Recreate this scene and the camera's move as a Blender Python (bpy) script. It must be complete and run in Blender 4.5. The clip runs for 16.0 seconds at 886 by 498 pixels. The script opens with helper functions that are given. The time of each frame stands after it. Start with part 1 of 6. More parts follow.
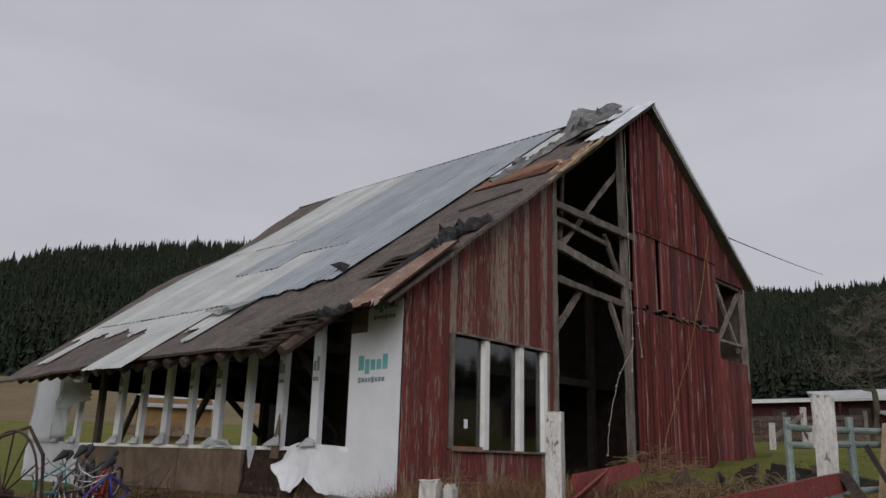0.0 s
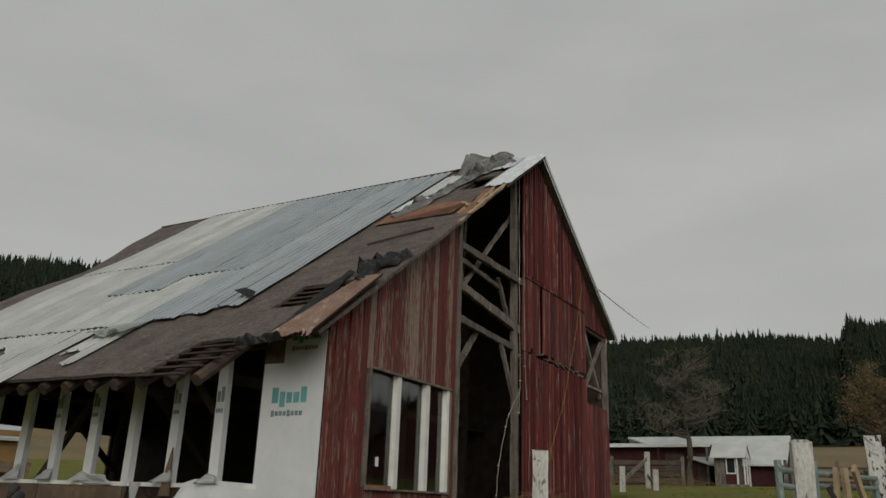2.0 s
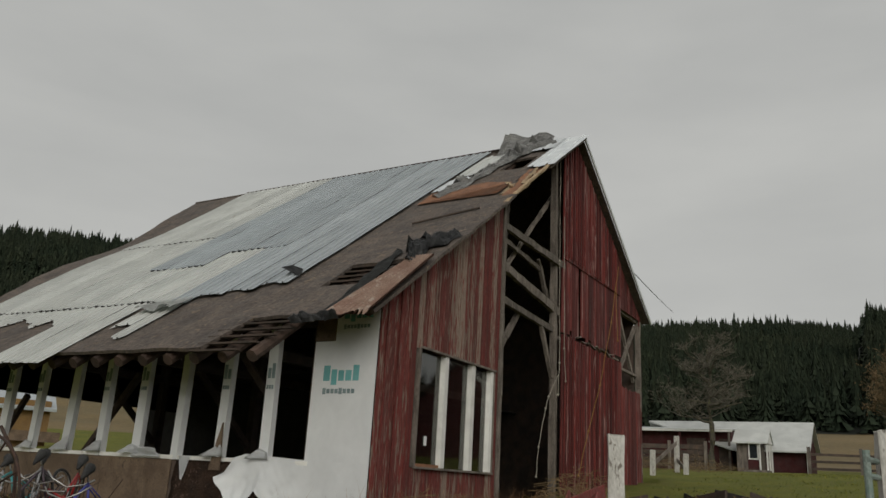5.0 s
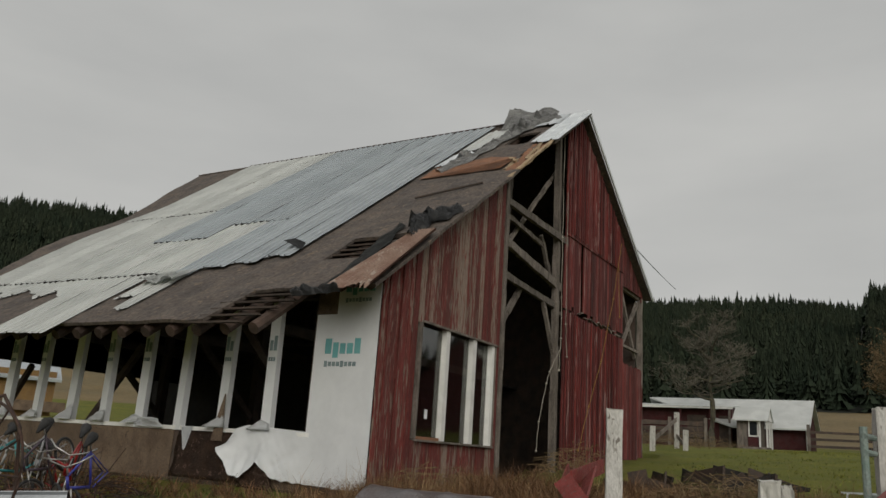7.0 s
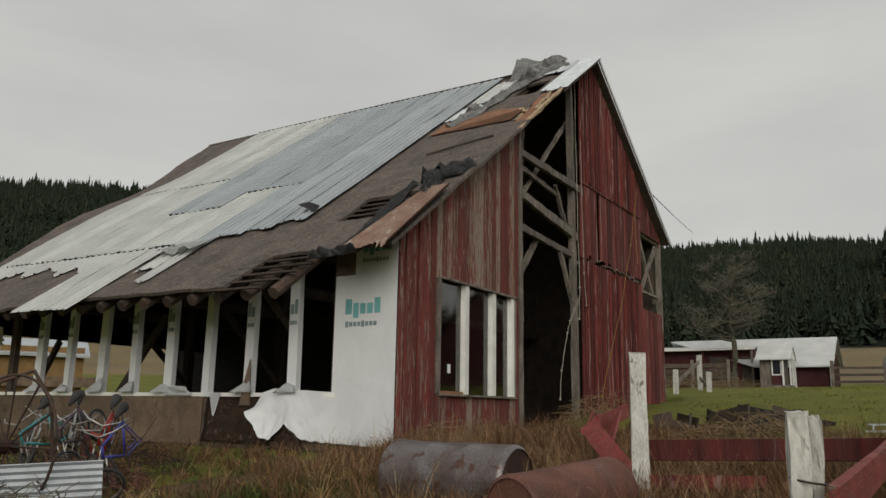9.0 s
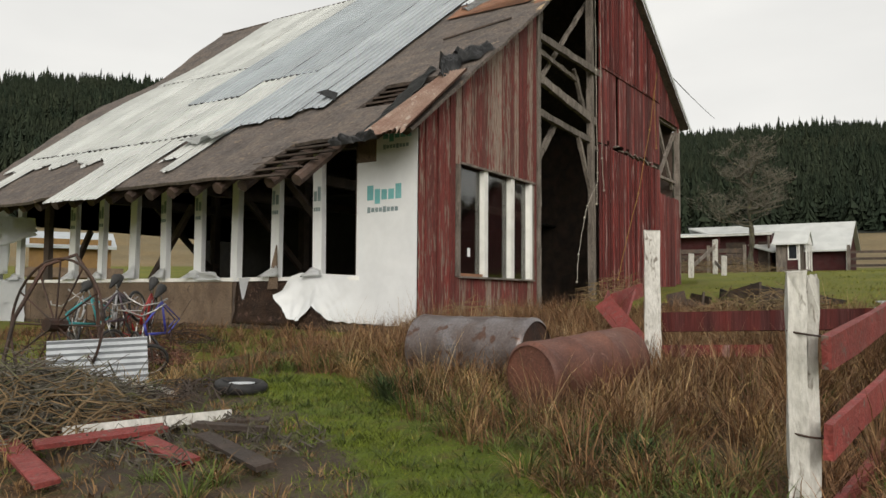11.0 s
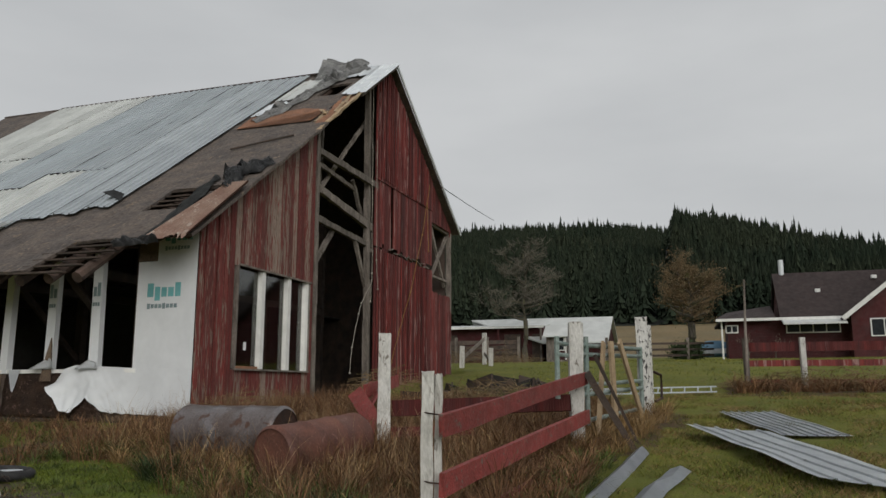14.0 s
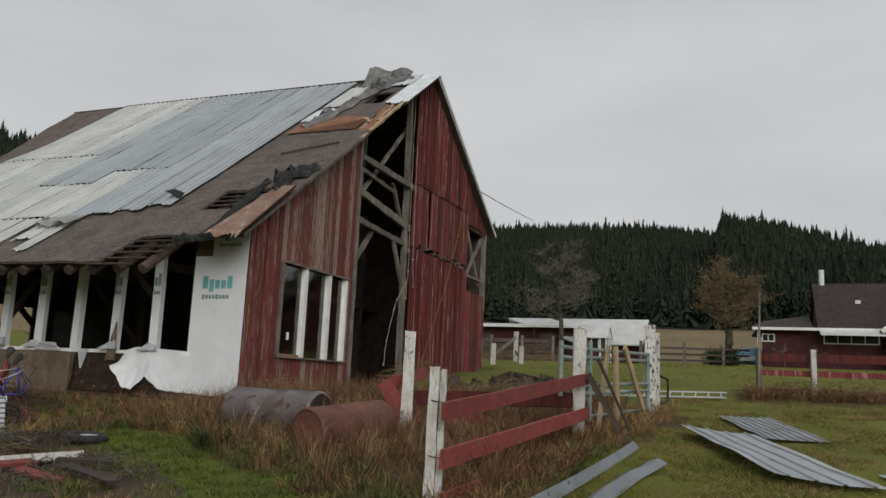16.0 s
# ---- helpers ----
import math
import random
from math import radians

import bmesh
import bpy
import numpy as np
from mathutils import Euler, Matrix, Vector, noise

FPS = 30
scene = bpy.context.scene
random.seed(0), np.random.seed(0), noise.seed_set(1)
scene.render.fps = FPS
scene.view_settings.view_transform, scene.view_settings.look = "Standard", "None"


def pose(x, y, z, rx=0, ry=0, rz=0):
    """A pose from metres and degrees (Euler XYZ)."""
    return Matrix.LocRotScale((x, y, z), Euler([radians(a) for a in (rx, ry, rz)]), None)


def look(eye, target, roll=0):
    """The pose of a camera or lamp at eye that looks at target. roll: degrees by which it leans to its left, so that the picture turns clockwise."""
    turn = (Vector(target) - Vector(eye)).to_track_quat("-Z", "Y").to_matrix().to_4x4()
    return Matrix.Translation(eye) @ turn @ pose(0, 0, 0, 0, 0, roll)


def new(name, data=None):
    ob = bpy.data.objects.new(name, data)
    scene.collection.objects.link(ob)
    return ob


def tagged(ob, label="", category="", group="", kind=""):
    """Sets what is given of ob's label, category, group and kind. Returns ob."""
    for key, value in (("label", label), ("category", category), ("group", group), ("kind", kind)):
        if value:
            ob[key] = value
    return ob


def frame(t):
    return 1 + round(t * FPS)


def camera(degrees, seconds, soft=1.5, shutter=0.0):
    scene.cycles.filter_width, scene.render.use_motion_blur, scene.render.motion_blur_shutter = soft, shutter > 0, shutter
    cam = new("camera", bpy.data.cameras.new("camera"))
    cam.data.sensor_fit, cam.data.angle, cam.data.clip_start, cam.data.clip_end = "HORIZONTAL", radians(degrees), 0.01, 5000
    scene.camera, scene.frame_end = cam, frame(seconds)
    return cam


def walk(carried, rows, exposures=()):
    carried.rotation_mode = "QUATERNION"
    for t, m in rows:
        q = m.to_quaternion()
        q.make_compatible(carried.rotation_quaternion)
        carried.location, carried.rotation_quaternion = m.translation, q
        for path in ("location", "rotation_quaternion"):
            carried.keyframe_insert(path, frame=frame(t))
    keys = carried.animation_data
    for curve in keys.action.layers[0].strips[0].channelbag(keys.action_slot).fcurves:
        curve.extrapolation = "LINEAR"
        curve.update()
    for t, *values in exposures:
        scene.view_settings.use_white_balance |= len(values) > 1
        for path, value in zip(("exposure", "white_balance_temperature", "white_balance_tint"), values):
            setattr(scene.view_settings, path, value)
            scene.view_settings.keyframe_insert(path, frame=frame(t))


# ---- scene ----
cam = camera(59.0, 16.0)
PATH = [
    (0, (-9.278, -9.292, 0.7), (-7.848, -7.992, 1.215), 1.6),
    (0.5, (-9.636, -8.917, 0.669), (-8.109, -7.746, 1.212), 1.4),
    (1, (-9.956, -8.594, 0.667), (-8.364, -7.513, 1.211), 1.3),
    (1.5, (-9.985, -8.168, 0.669), (-8.354, -7.183, 1.277), 1.3),
    (2, (-10.209, -7.841, 0.624), (-8.551, -6.911, 1.244), 2.0),
    (2.5, (-10.308, -7.573, 0.604), (-8.636, -6.669, 1.227), 1.9),
    (3, (-10.348, -7.394, 0.616), (-8.668, -6.508, 1.241), 1.8),
    (3.5, (-10.427, -7.308, 0.611), (-8.756, -6.384, 1.205), 2.4),
    (4, (-10.476, -7.261, 0.627), (-8.813, -6.307, 1.198), 2.5),
    (6.5, (-10.427, -7.259, 0.621), (-8.78, -6.268, 1.175), 4.7),
    (7, (-10.43, -7.278, 0.612), (-8.765, -6.293, 1.121), 3.9),
    (7.5, (-10.45, -7.295, 0.601), (-8.786, -6.289, 1.07), 2.7),
    (8, (-10.4, -7.26, 0.591), (-8.748, -6.213, 1.007), 1.7),
    (10.3, (-10.402, -7.293, 0.538), (-8.716, -6.287, 0.917), 0.5),
    (10.5, (-10.462, -7.309, 0.508), (-8.791, -6.252, 0.81), 0.4),
    (11, (-10.636, -7.361, 0.457), (-8.958, -6.28, 0.582), 0.4),
    (11.5, (-10.761, -7.557, 0.452), (-8.986, -6.645, 0.59), 0.6),
    (12, (-10.892, -7.924, 0.448), (-9.016, -7.246, 0.593), 0.4),
    (12.5, (-11.152, -8.126, 0.43), (-9.248, -7.531, 0.578), 0.2),
    (13, (-11.435, -8.278, 0.439), (-9.535, -7.697, 0.663), 0.4),
    (13.5, (-11.697, -8.526, 0.452), (-9.813, -7.924, 0.75), 0.6),
    (14, (-12.011, -8.669, 0.481), (-10.141, -8.053, 0.83), 0.0),
    (14.5, (-12.325, -8.813, 0.477), (-10.465, -8.166, 0.825), 0.6),
    (15, (-12.585, -9.071, 0.438), (-10.742, -8.372, 0.776), 1.1),
    (15.5, (-12.851, -9.21, 0.449), (-11.012, -8.503, 0.791), 1.5),
    (16, (-13.133, -9.366, 0.474), (-11.298, -8.645, 0.807), 2.6),
]
EXPOSURES = [(0, -0.1, 6250, 16), (0.8, -0.18, 6550, 11), (1.5, -0.3, 6750, 7), (3.0, -0.3, 6750, 7), (4.0, -0.21, 6800, 7), (7.0, -0.14, 6800, 8), (8.2, 0.03, 6850, 8), (10.4, 0.1, 6850, 8), (11.0, 0.68, 6900, 9), (11.5, 0.78, 6900, 9), (12.0, 0.35, 6750, 9), (12.5, 0.33, 6600, 9), (13.2, 0.2, 6550, 9), (14.0, 0.05, 6500, 9), (15.0, 0.06, 6500, 10), (16.0, 0.11, 6500, 10)]
walk(cam, [(t, look(eye, target, roll)) for t, eye, target, roll in PATH], EXPOSURES)

# ---- world and light: an overcast winter sky ----
world = bpy.data.worlds.new("overcast")
scene.world = world
world.use_nodes = True
wn, wl = world.node_tree.nodes, world.node_tree.links
sky = wn.new("ShaderNodeTexSky")
sky.sky_type, sky.sun_disc = "NISHITA", False
sky.sun_elevation, sky.sun_rotation = radians(25), radians(240)
sky.air_density, sky.dust_density = 1.5, 4.0
hsv = wn.new("ShaderNodeHueSaturation")
hsv.inputs["Saturation"].default_value = 0.06
wl.new(sky.outputs[0], hsv.inputs["Color"])
co = wn.new("ShaderNodeTexCoord")
mp = wn.new("ShaderNodeMapping")
mp.inputs["Scale"].default_value = (1.2, 1.2, 4.0)
wl.new(co.outputs["Generated"], mp.inputs[0])
cl = wn.new("ShaderNodeTexNoise")
cl.inputs["Scale"].default_value, cl.inputs["Detail"].default_value = 1.6, 5.0
wl.new(mp.outputs[0], cl.inputs["Vector"])
rmp = wn.new("ShaderNodeValToRGB")
rmp.color_ramp.elements[0].position, rmp.color_ramp.elements[0].color = 0.3, (4.8, 4.93, 5.1, 1)
rmp.color_ramp.elements[1].position, rmp.color_ramp.elements[1].color = 0.72, (6.0, 6.1, 6.22, 1)
wl.new(cl.outputs[0], rmp.inputs[0])
mxs = wn.new("ShaderNodeMixRGB")
mxs.inputs[0].default_value = 0.88
wl.new(hsv.outputs[0], mxs.inputs[1])
wl.new(rmp.outputs[0], mxs.inputs[2])
wl.new(mxs.outputs[0], wn["Background"].inputs[0])
wn["Background"].inputs[1].default_value = 0.1

sun = new("sun", bpy.data.lights.new("sun", "SUN"))
sun.data.energy, sun.data.angle, sun.data.color = 1.45, radians(45), (1.0, 0.96, 0.9)
sun.matrix_world = look((0, 0, 50), (30, 20, 33))


# ---- materials ----
def mat(name, a, b, scale=3.0, rough=0.8, metal=0.0, bump=0.3, stretch=(1, 1, 1), fine=40.0, third=None, third_at=0.6, vary=0.15, lo=0.35, hi=0.65, spec=0.4, grit=0.55, third_mul=2.3, rand3=0.0, island=0.0):
    """Two colours mixed by broad noise, a third laid over in patches, fine grain, a change from piece to piece, and bump."""
    m = bpy.data.materials.new(name)
    m.use_nodes = True
    n, l = m.node_tree.nodes, m.node_tree.links
    p = n["Principled BSDF"]
    geo, inf = n.new("ShaderNodeNewGeometry"), n.new("ShaderNodeObjectInfo")
    off = n.new("ShaderNodeVectorMath")
    off.operation = "MULTIPLY_ADD"
    off.inputs[0].default_value = (17.0, 31.0, 53.0)
    l.new(inf.outputs["Random"], off.inputs[1])
    l.new(geo.outputs["Position"], off.inputs[2])
    mapn = n.new("ShaderNodeMapping")
    mapn.inputs["Scale"].default_value = stretch
    l.new(off.outputs[0], mapn.inputs[0])

    def noise_at(s, detail=6.0, distort=0.0):
        t = n.new("ShaderNodeTexNoise")
        t.inputs["Scale"].default_value, t.inputs["Detail"].default_value, t.inputs["Distortion"].default_value = s, detail, distort
        l.new(mapn.outputs[0], t.inputs["Vector"])
        return t.outputs[0]

    def ramp(x, p0, p1, c0=(0, 0, 0, 1), c1=(1, 1, 1, 1)):
        r = n.new("ShaderNodeValToRGB")
        r.color_ramp.elements[0].position, r.color_ramp.elements[1].position = p0, p1
        r.color_ramp.elements[0].color, r.color_ramp.elements[1].color = c0, c1
        l.new(x, r.inputs[0])
        return r.outputs[0]

    def mix(f, x, y, mode="MIX"):
        k = n.new("ShaderNodeMixRGB")
        k.blend_type = mode
        for i, v in enumerate((f, x, y)):
            if isinstance(v, (int, float, tuple)):
                k.inputs[i].default_value = v
            else:
                l.new(v, k.inputs[i])
        return k.outputs[0]

    colour = mix(ramp(noise_at(scale, 8, 0.4), lo, hi), (*a, 1), (*b, 1))
    if third:
        patch = noise_at(scale * third_mul, 10, 0.8)
        if rand3:
            add = n.new("ShaderNodeMath")
            add.operation = "MULTIPLY_ADD"
            l.new(inf.outputs["Random"], add.inputs[0])
            add.inputs[1].default_value = rand3
            l.new(patch, add.inputs[2])
            patch = add.outputs[0]
        colour = mix(ramp(patch, third_at, third_at + 0.07), colour, (*third, 1))
    if island:
        colour = mix(1.0, colour, ramp(geo.outputs["Random Per Island"], 0, 1, (1 - island, 1 - island, 1 - island, 1), (1 + island, 1 + island, 1 + island * 0.8, 1)), "MULTIPLY")
    grain = noise_at(fine, 4)
    colour = mix(grit, colour, ramp(grain, 0.25, 0.75, (0.45, 0.45, 0.45, 1), (1.35, 1.35, 1.35, 1)), "MULTIPLY")
    colour = mix(1.0, colour, ramp(inf.outputs["Random"], 0, 1, (1 - vary, 1 - vary, 1 - vary, 1), (1 + vary, 1 + vary, 1 + vary, 1)), "MULTIPLY")
    l.new(colour, p.inputs["Base Color"])
    p.inputs["Metallic"].default_value = metal
    p.inputs["Specular IOR Level"].default_value = spec
    l.new(ramp(noise_at(scale * 1.7), 0.3, 0.7, (rough * 0.8,) * 3 + (1,), (min(1, rough * 1.15),) * 3 + (1,)), p.inputs["Roughness"])
    if bump:
        bn = n.new("ShaderNodeBump")
        bn.inputs["Strength"].default_value, bn.inputs["Distance"].default_value = bump, 0.02
        l.new(grain, bn.inputs["Height"])
        l.new(bn.outputs[0], p.inputs["Normal"])
    return m


V = (1, 1, 0.06)
RED_WORN = mat("peeling_red_boards", (0.19, 0.036, 0.031), (0.12, 0.035, 0.029), 7, 0.88, bump=0.8, stretch=(1, 1, 0.1), fine=75, third=(0.22, 0.16, 0.13), third_at=0.64, vary=0.25, third_mul=3.4, rand3=0.16, grit=0.9)
RED_BARE = mat("mostly_bare_red_boards", (0.19, 0.04, 0.034), (0.14, 0.05, 0.04), 7, 0.9, bump=0.9, stretch=(1, 1, 0.09), fine=75, third=(0.245, 0.185, 0.15), third_at=0.56, vary=0.22, third_mul=3.4, rand3=0.2, grit=0.9)
RED_DARK = mat("faded_red_boards", (0.165, 0.029, 0.025), (0.07, 0.016, 0.016), 6, 0.85, bump=0.6, stretch=(1, 1, 0.08), fine=55, third=(0.22, 0.13, 0.12), third_at=0.66, vary=0.45, third_mul=2.0, rand3=0.12, grit=0.7)
RED_RAIL = mat("red_rail_paint", (0.235, 0.043, 0.038), (0.175, 0.036, 0.031), 5, 0.75, bump=0.5, fine=45, third=(0.135, 0.1, 0.083), third_at=0.6, vary=0.2, third_mul=4.5, grit=0.7)
WOOD_GREY = mat("weathered_grey_wood", (0.22, 0.19, 0.165), (0.1, 0.085, 0.073), 5, 0.9, bump=0.6, stretch=(1, 1, 0.3), fine=50, vary=0.3, grit=0.7)
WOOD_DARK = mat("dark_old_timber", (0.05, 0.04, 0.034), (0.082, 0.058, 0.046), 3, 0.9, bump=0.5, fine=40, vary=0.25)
WOOD_FRESH = mat("bare_yellow_wood", (0.4, 0.3, 0.19), (0.29, 0.205, 0.12), 5, 0.8, bump=0.3, fine=60, vary=0.2)
PLY = mat("orange_plywood", (0.3, 0.14, 0.075), (0.2, 0.1, 0.06), 3, 0.85, bump=0.3, fine=50)
OSB = mat("brown_fibre_board", (0.17, 0.122, 0.085), (0.1, 0.07, 0.05), 2.2, 0.9, bump=0.4, fine=60, third=(0.06, 0.042, 0.033), third_at=0.62, third_mul=3.5, grit=0.8)
TAR = mat("worn_brown_shingle", (0.072, 0.061, 0.056), (0.115, 0.092, 0.078), 2.2, 0.95, bump=1.0, fine=16, third=(0.15, 0.115, 0.088), third_at=0.6, third_mul=3.0, grit=0.9)
WRAP = mat("white_house_wrap", (0.72, 0.74, 0.76), (0.67, 0.69, 0.71), 2, 0.5, bump=0.03, fine=9, vary=0.05, grit=0.06)
TEAL = mat("teal_print", (0.13, 0.36, 0.37), (0.17, 0.4, 0.41), 4, 0.6, bump=0, grit=0.1)
SLATE = mat("grey_print", (0.17, 0.23, 0.25), (0.23, 0.3, 0.31), 4, 0.6, bump=0, grit=0.1)
WHITE = mat("chipped_white_paint", (0.6, 0.59, 0.56), (0.44, 0.43, 0.4), 8, 0.7, bump=0.5, stretch=(1, 1, 0.4), fine=50, third=(0.2, 0.18, 0.155), third_at=0.62, vary=0.1, grit=0.4, third_mul=2.6, rand3=0.06)
TRIM = mat("white_trim", (0.75, 0.75, 0.73), (0.62, 0.62, 0.6), 3, 0.6, bump=0.1, third=(0.36, 0.32, 0.28), third_at=0.7, grit=0.15)
METAL_B = mat("blue_grey_roof_metal", (0.41, 0.447, 0.47), (0.35, 0.383, 0.41), 1.1, 0.5, 0.2, bump=0.08, fine=25, third=(0.25, 0.265, 0.265), third_at=0.68, vary=0.08, grit=0.15, third_mul=5)
METAL_W = mat("chalky_white_roof_metal", (0.56, 0.575, 0.56), (0.47, 0.485, 0.475), 1.1, 0.55, 0.1, bump=0.08, fine=25, third=(0.36, 0.335, 0.3), third_at=0.68, vary=0.08, grit=0.15, third_mul=5)
GALV = mat("galvanised_steel", (0.66, 0.69, 0.71), (0.54, 0.57, 0.6), 2.5, 0.55, 0.1, bump=0.06, fine=30, third=(0.42, 0.44, 0.45), third_at=0.66, vary=0.08, grit=0.15, spec=0.3)
FLASH = mat("dull_zinc_flashing", (0.45, 0.48, 0.51), (0.36, 0.385, 0.41), 2.5, 0.5, 0.2, bump=0.06, fine=30, vary=0.08, grit=0.15)
RUST_SHEET = mat("rusty_corrugated_steel", (0.3, 0.21, 0.165), (0.22, 0.13, 0.1), 2.5, 0.75, 0.15, bump=0.25, fine=40, third=(0.38, 0.31, 0.26), third_at=0.6)
RUST_DARK = mat("rust_shaded_flank", (0.1, 0.042, 0.03), (0.07, 0.032, 0.024), 3, 0.85, 0.1, bump=0.25, fine=40)
RUST = mat("rusted_steel_drum", (0.16, 0.066, 0.045), (0.095, 0.042, 0.032), 3, 0.65, 0.15, bump=0.25, fine=45, third=(0.2, 0.11, 0.085), third_at=0.62)
DRUM_GREY = mat("dull_brown_drum", (0.19, 0.175, 0.18), (0.12, 0.09, 0.08), 3, 0.33, 0.4, bump=0.15, fine=45, third=(0.1, 0.055, 0.04), third_at=0.58)
TARP_B = mat("black_tarpaulin", (0.028, 0.029, 0.031), (0.05, 0.051, 0.053), 4, 0.5, bump=0.2, fine=20)
TARP_G = mat("grey_roofing_felt", (0.38, 0.38, 0.375), (0.2, 0.2, 0.2), 3, 0.6, bump=0.3, fine=25)
# Barn gloom put into a near-black colour; also the darkest scrap boards.
BLACK = mat("dark_boards_and_gloom", (0.02, 0.018, 0.016), (0.03, 0.026, 0.022), 2, 0.95, bump=0.1)
IRON = mat("dark_iron", (0.05, 0.04, 0.036), (0.09, 0.05, 0.038), 5, 0.6, 0.6, bump=0.2)
RUBBER = mat("black_rubber", (0.02, 0.02, 0.021), (0.035, 0.034, 0.033), 6, 0.75, bump=0.2)
CHROME = mat("worn_chrome", (0.45, 0.45, 0.45), (0.26, 0.24, 0.22), 6, 0.4, 0.8, bump=0.05, third=(0.14, 0.08, 0.055), third_at=0.58)
ROPE = mat("pale_rope", (0.4, 0.37, 0.32), (0.3, 0.27, 0.23), 9, 0.9, bump=0.2)
ROPE_Y = mat("ochre_rope", (0.36, 0.2, 0.06), (0.26, 0.15, 0.05), 9, 0.9, bump=0.2)
GATE_G = mat("green_gate_paint", (0.16, 0.22, 0.2), (0.24, 0.28, 0.26), 5, 0.6, 0.1, bump=0.15, third=(0.2, 0.12, 0.08), third_at=0.66)
ROOF_BR = mat("dark_brown_shingle_roof", (0.027, 0.019, 0.0185), (0.04, 0.028, 0.027), 2, 0.9, bump=0.5, fine=20)
SIDING = mat("barn_red_siding", (0.06, 0.0105, 0.0115), (0.042, 0.009, 0.0095), 1.5, 0.8, bump=0.2, fine=20)
YELLOW = mat("ochre_house_siding", (0.22, 0.13, 0.045), (0.17, 0.1, 0.038), 2, 0.8, bump=0.2)
BLUE = mat("blue_tarpaulin", (0.14, 0.3, 0.46), (0.2, 0.37, 0.52), 2, 0.5, bump=0.2)
BARK = mat("mossy_bark", (0.1, 0.085, 0.07), (0.06, 0.055, 0.04), 3, 0.95, bump=0.7, fine=30, third=(0.12, 0.12, 0.06), third_at=0.55)
LICHEN = mat("lichen_twigs", (0.24, 0.21, 0.165), (0.15, 0.125, 0.095), 2, 0.95, bump=0.2)
BUDS = mat("russet_twigs", (0.21, 0.14, 0.074), (0.155, 0.11, 0.055), 0.5, 0.95, bump=0.2, third=(0.1, 0.1, 0.035), third_at=0.58)
APPLE = mat("grey_apple_twigs", (0.135, 0.12, 0.095), (0.08, 0.072, 0.056), 1.2, 0.95, bump=0.2, third=(0.17, 0.165, 0.13), third_at=0.6)
CONIFER = mat("dark_conifer_needles", (0.02, 0.03, 0.0195), (0.033, 0.041, 0.025), 0.03, 0.95, bump=0, fine=1.5, vary=0.1, island=0.22, spec=0.1)
MUD = mat("bare_mud", (0.085, 0.06, 0.04), (0.045, 0.033, 0.024), 4, 0.8, bump=1.0, fine=18, third=(0.075, 0.085, 0.025), third_at=0.56, grit=0.8)


def blade_mat(name, cols):
    m = mat(name, cols[0], cols[1], 2.2, 0.8, bump=0, fine=20, third=cols[2], third_at=0.58, island=0.55)
    return m


DRY = blade_mat("dry_grass", ((0.21, 0.12, 0.054), (0.125, 0.07, 0.033), (0.28, 0.19, 0.09)))
GREEN = blade_mat("green_grass", ((0.15, 0.152, 0.021), (0.09, 0.105, 0.017), (0.215, 0.18, 0.046)))
MOSS = blade_mat("mossy_turf", ((0.13, 0.16, 0.016), (0.085, 0.115, 0.013), (0.18, 0.16, 0.03)))
WHITE_PEEL = mat("peeling_white_paint", (0.72, 0.71, 0.68), (0.55, 0.54, 0.51), 9, 0.7, bump=0.6, stretch=(1, 1, 0.4), fine=50, third=(0.05, 0.045, 0.042), third_at=0.54, vary=0.08, grit=0.4, third_mul=2.4)
STALK = blade_mat("pale_seed_stalk", ((0.36, 0.26, 0.15), (0.24, 0.16, 0.09), (0.42, 0.32, 0.2)))

GLASS = bpy.data.materials.new("window_glass")
GLASS.use_nodes = True
gp = GLASS.node_tree.nodes["Principled BSDF"]
gp.inputs["Base Color"].default_value = (0.6, 0.62, 0.57, 1)
gp.inputs["Roughness"].default_value, gp.inputs["Transmission Weight"].default_value, gp.inputs["IOR"].default_value = 0.03, 1.0, 1.55


# ---- mesh helpers ----
def box(bm, size, m):
    return bmesh.ops.create_cube(bm, size=1.0, matrix=m @ Matrix.Diagonal((*size, 1)))["verts"]


def stick(bm, p, q, w, h, turn=0.0):
    """A squared timber from p to q."""
    p, q = Vector(p), Vector(q)
    d = q - p
    m = Matrix.Translation((p + q) / 2) @ d.to_track_quat("Z", "Y").to_matrix().to_4x4() @ Matrix.Rotation(turn, 4, "Z")
    return box(bm, (w, h, d.length), m)


def plank(bm, p, q, thick, high, tip=0.0):
    """A board on edge from p to q; tip: degrees by which it leans over."""
    p, q = Vector(p), Vector(q)
    a = (q - p).normalized()
    s = a.cross(Vector((0, 0, 1))).normalized()
    u = s.cross(a)
    m = Matrix((s, u, a)).transposed().to_4x4()
    m.translation = (p + q) / 2
    return box(bm, (thick, high, (q - p).length), m @ Matrix.Rotation(radians(tip), 4, "Z"))


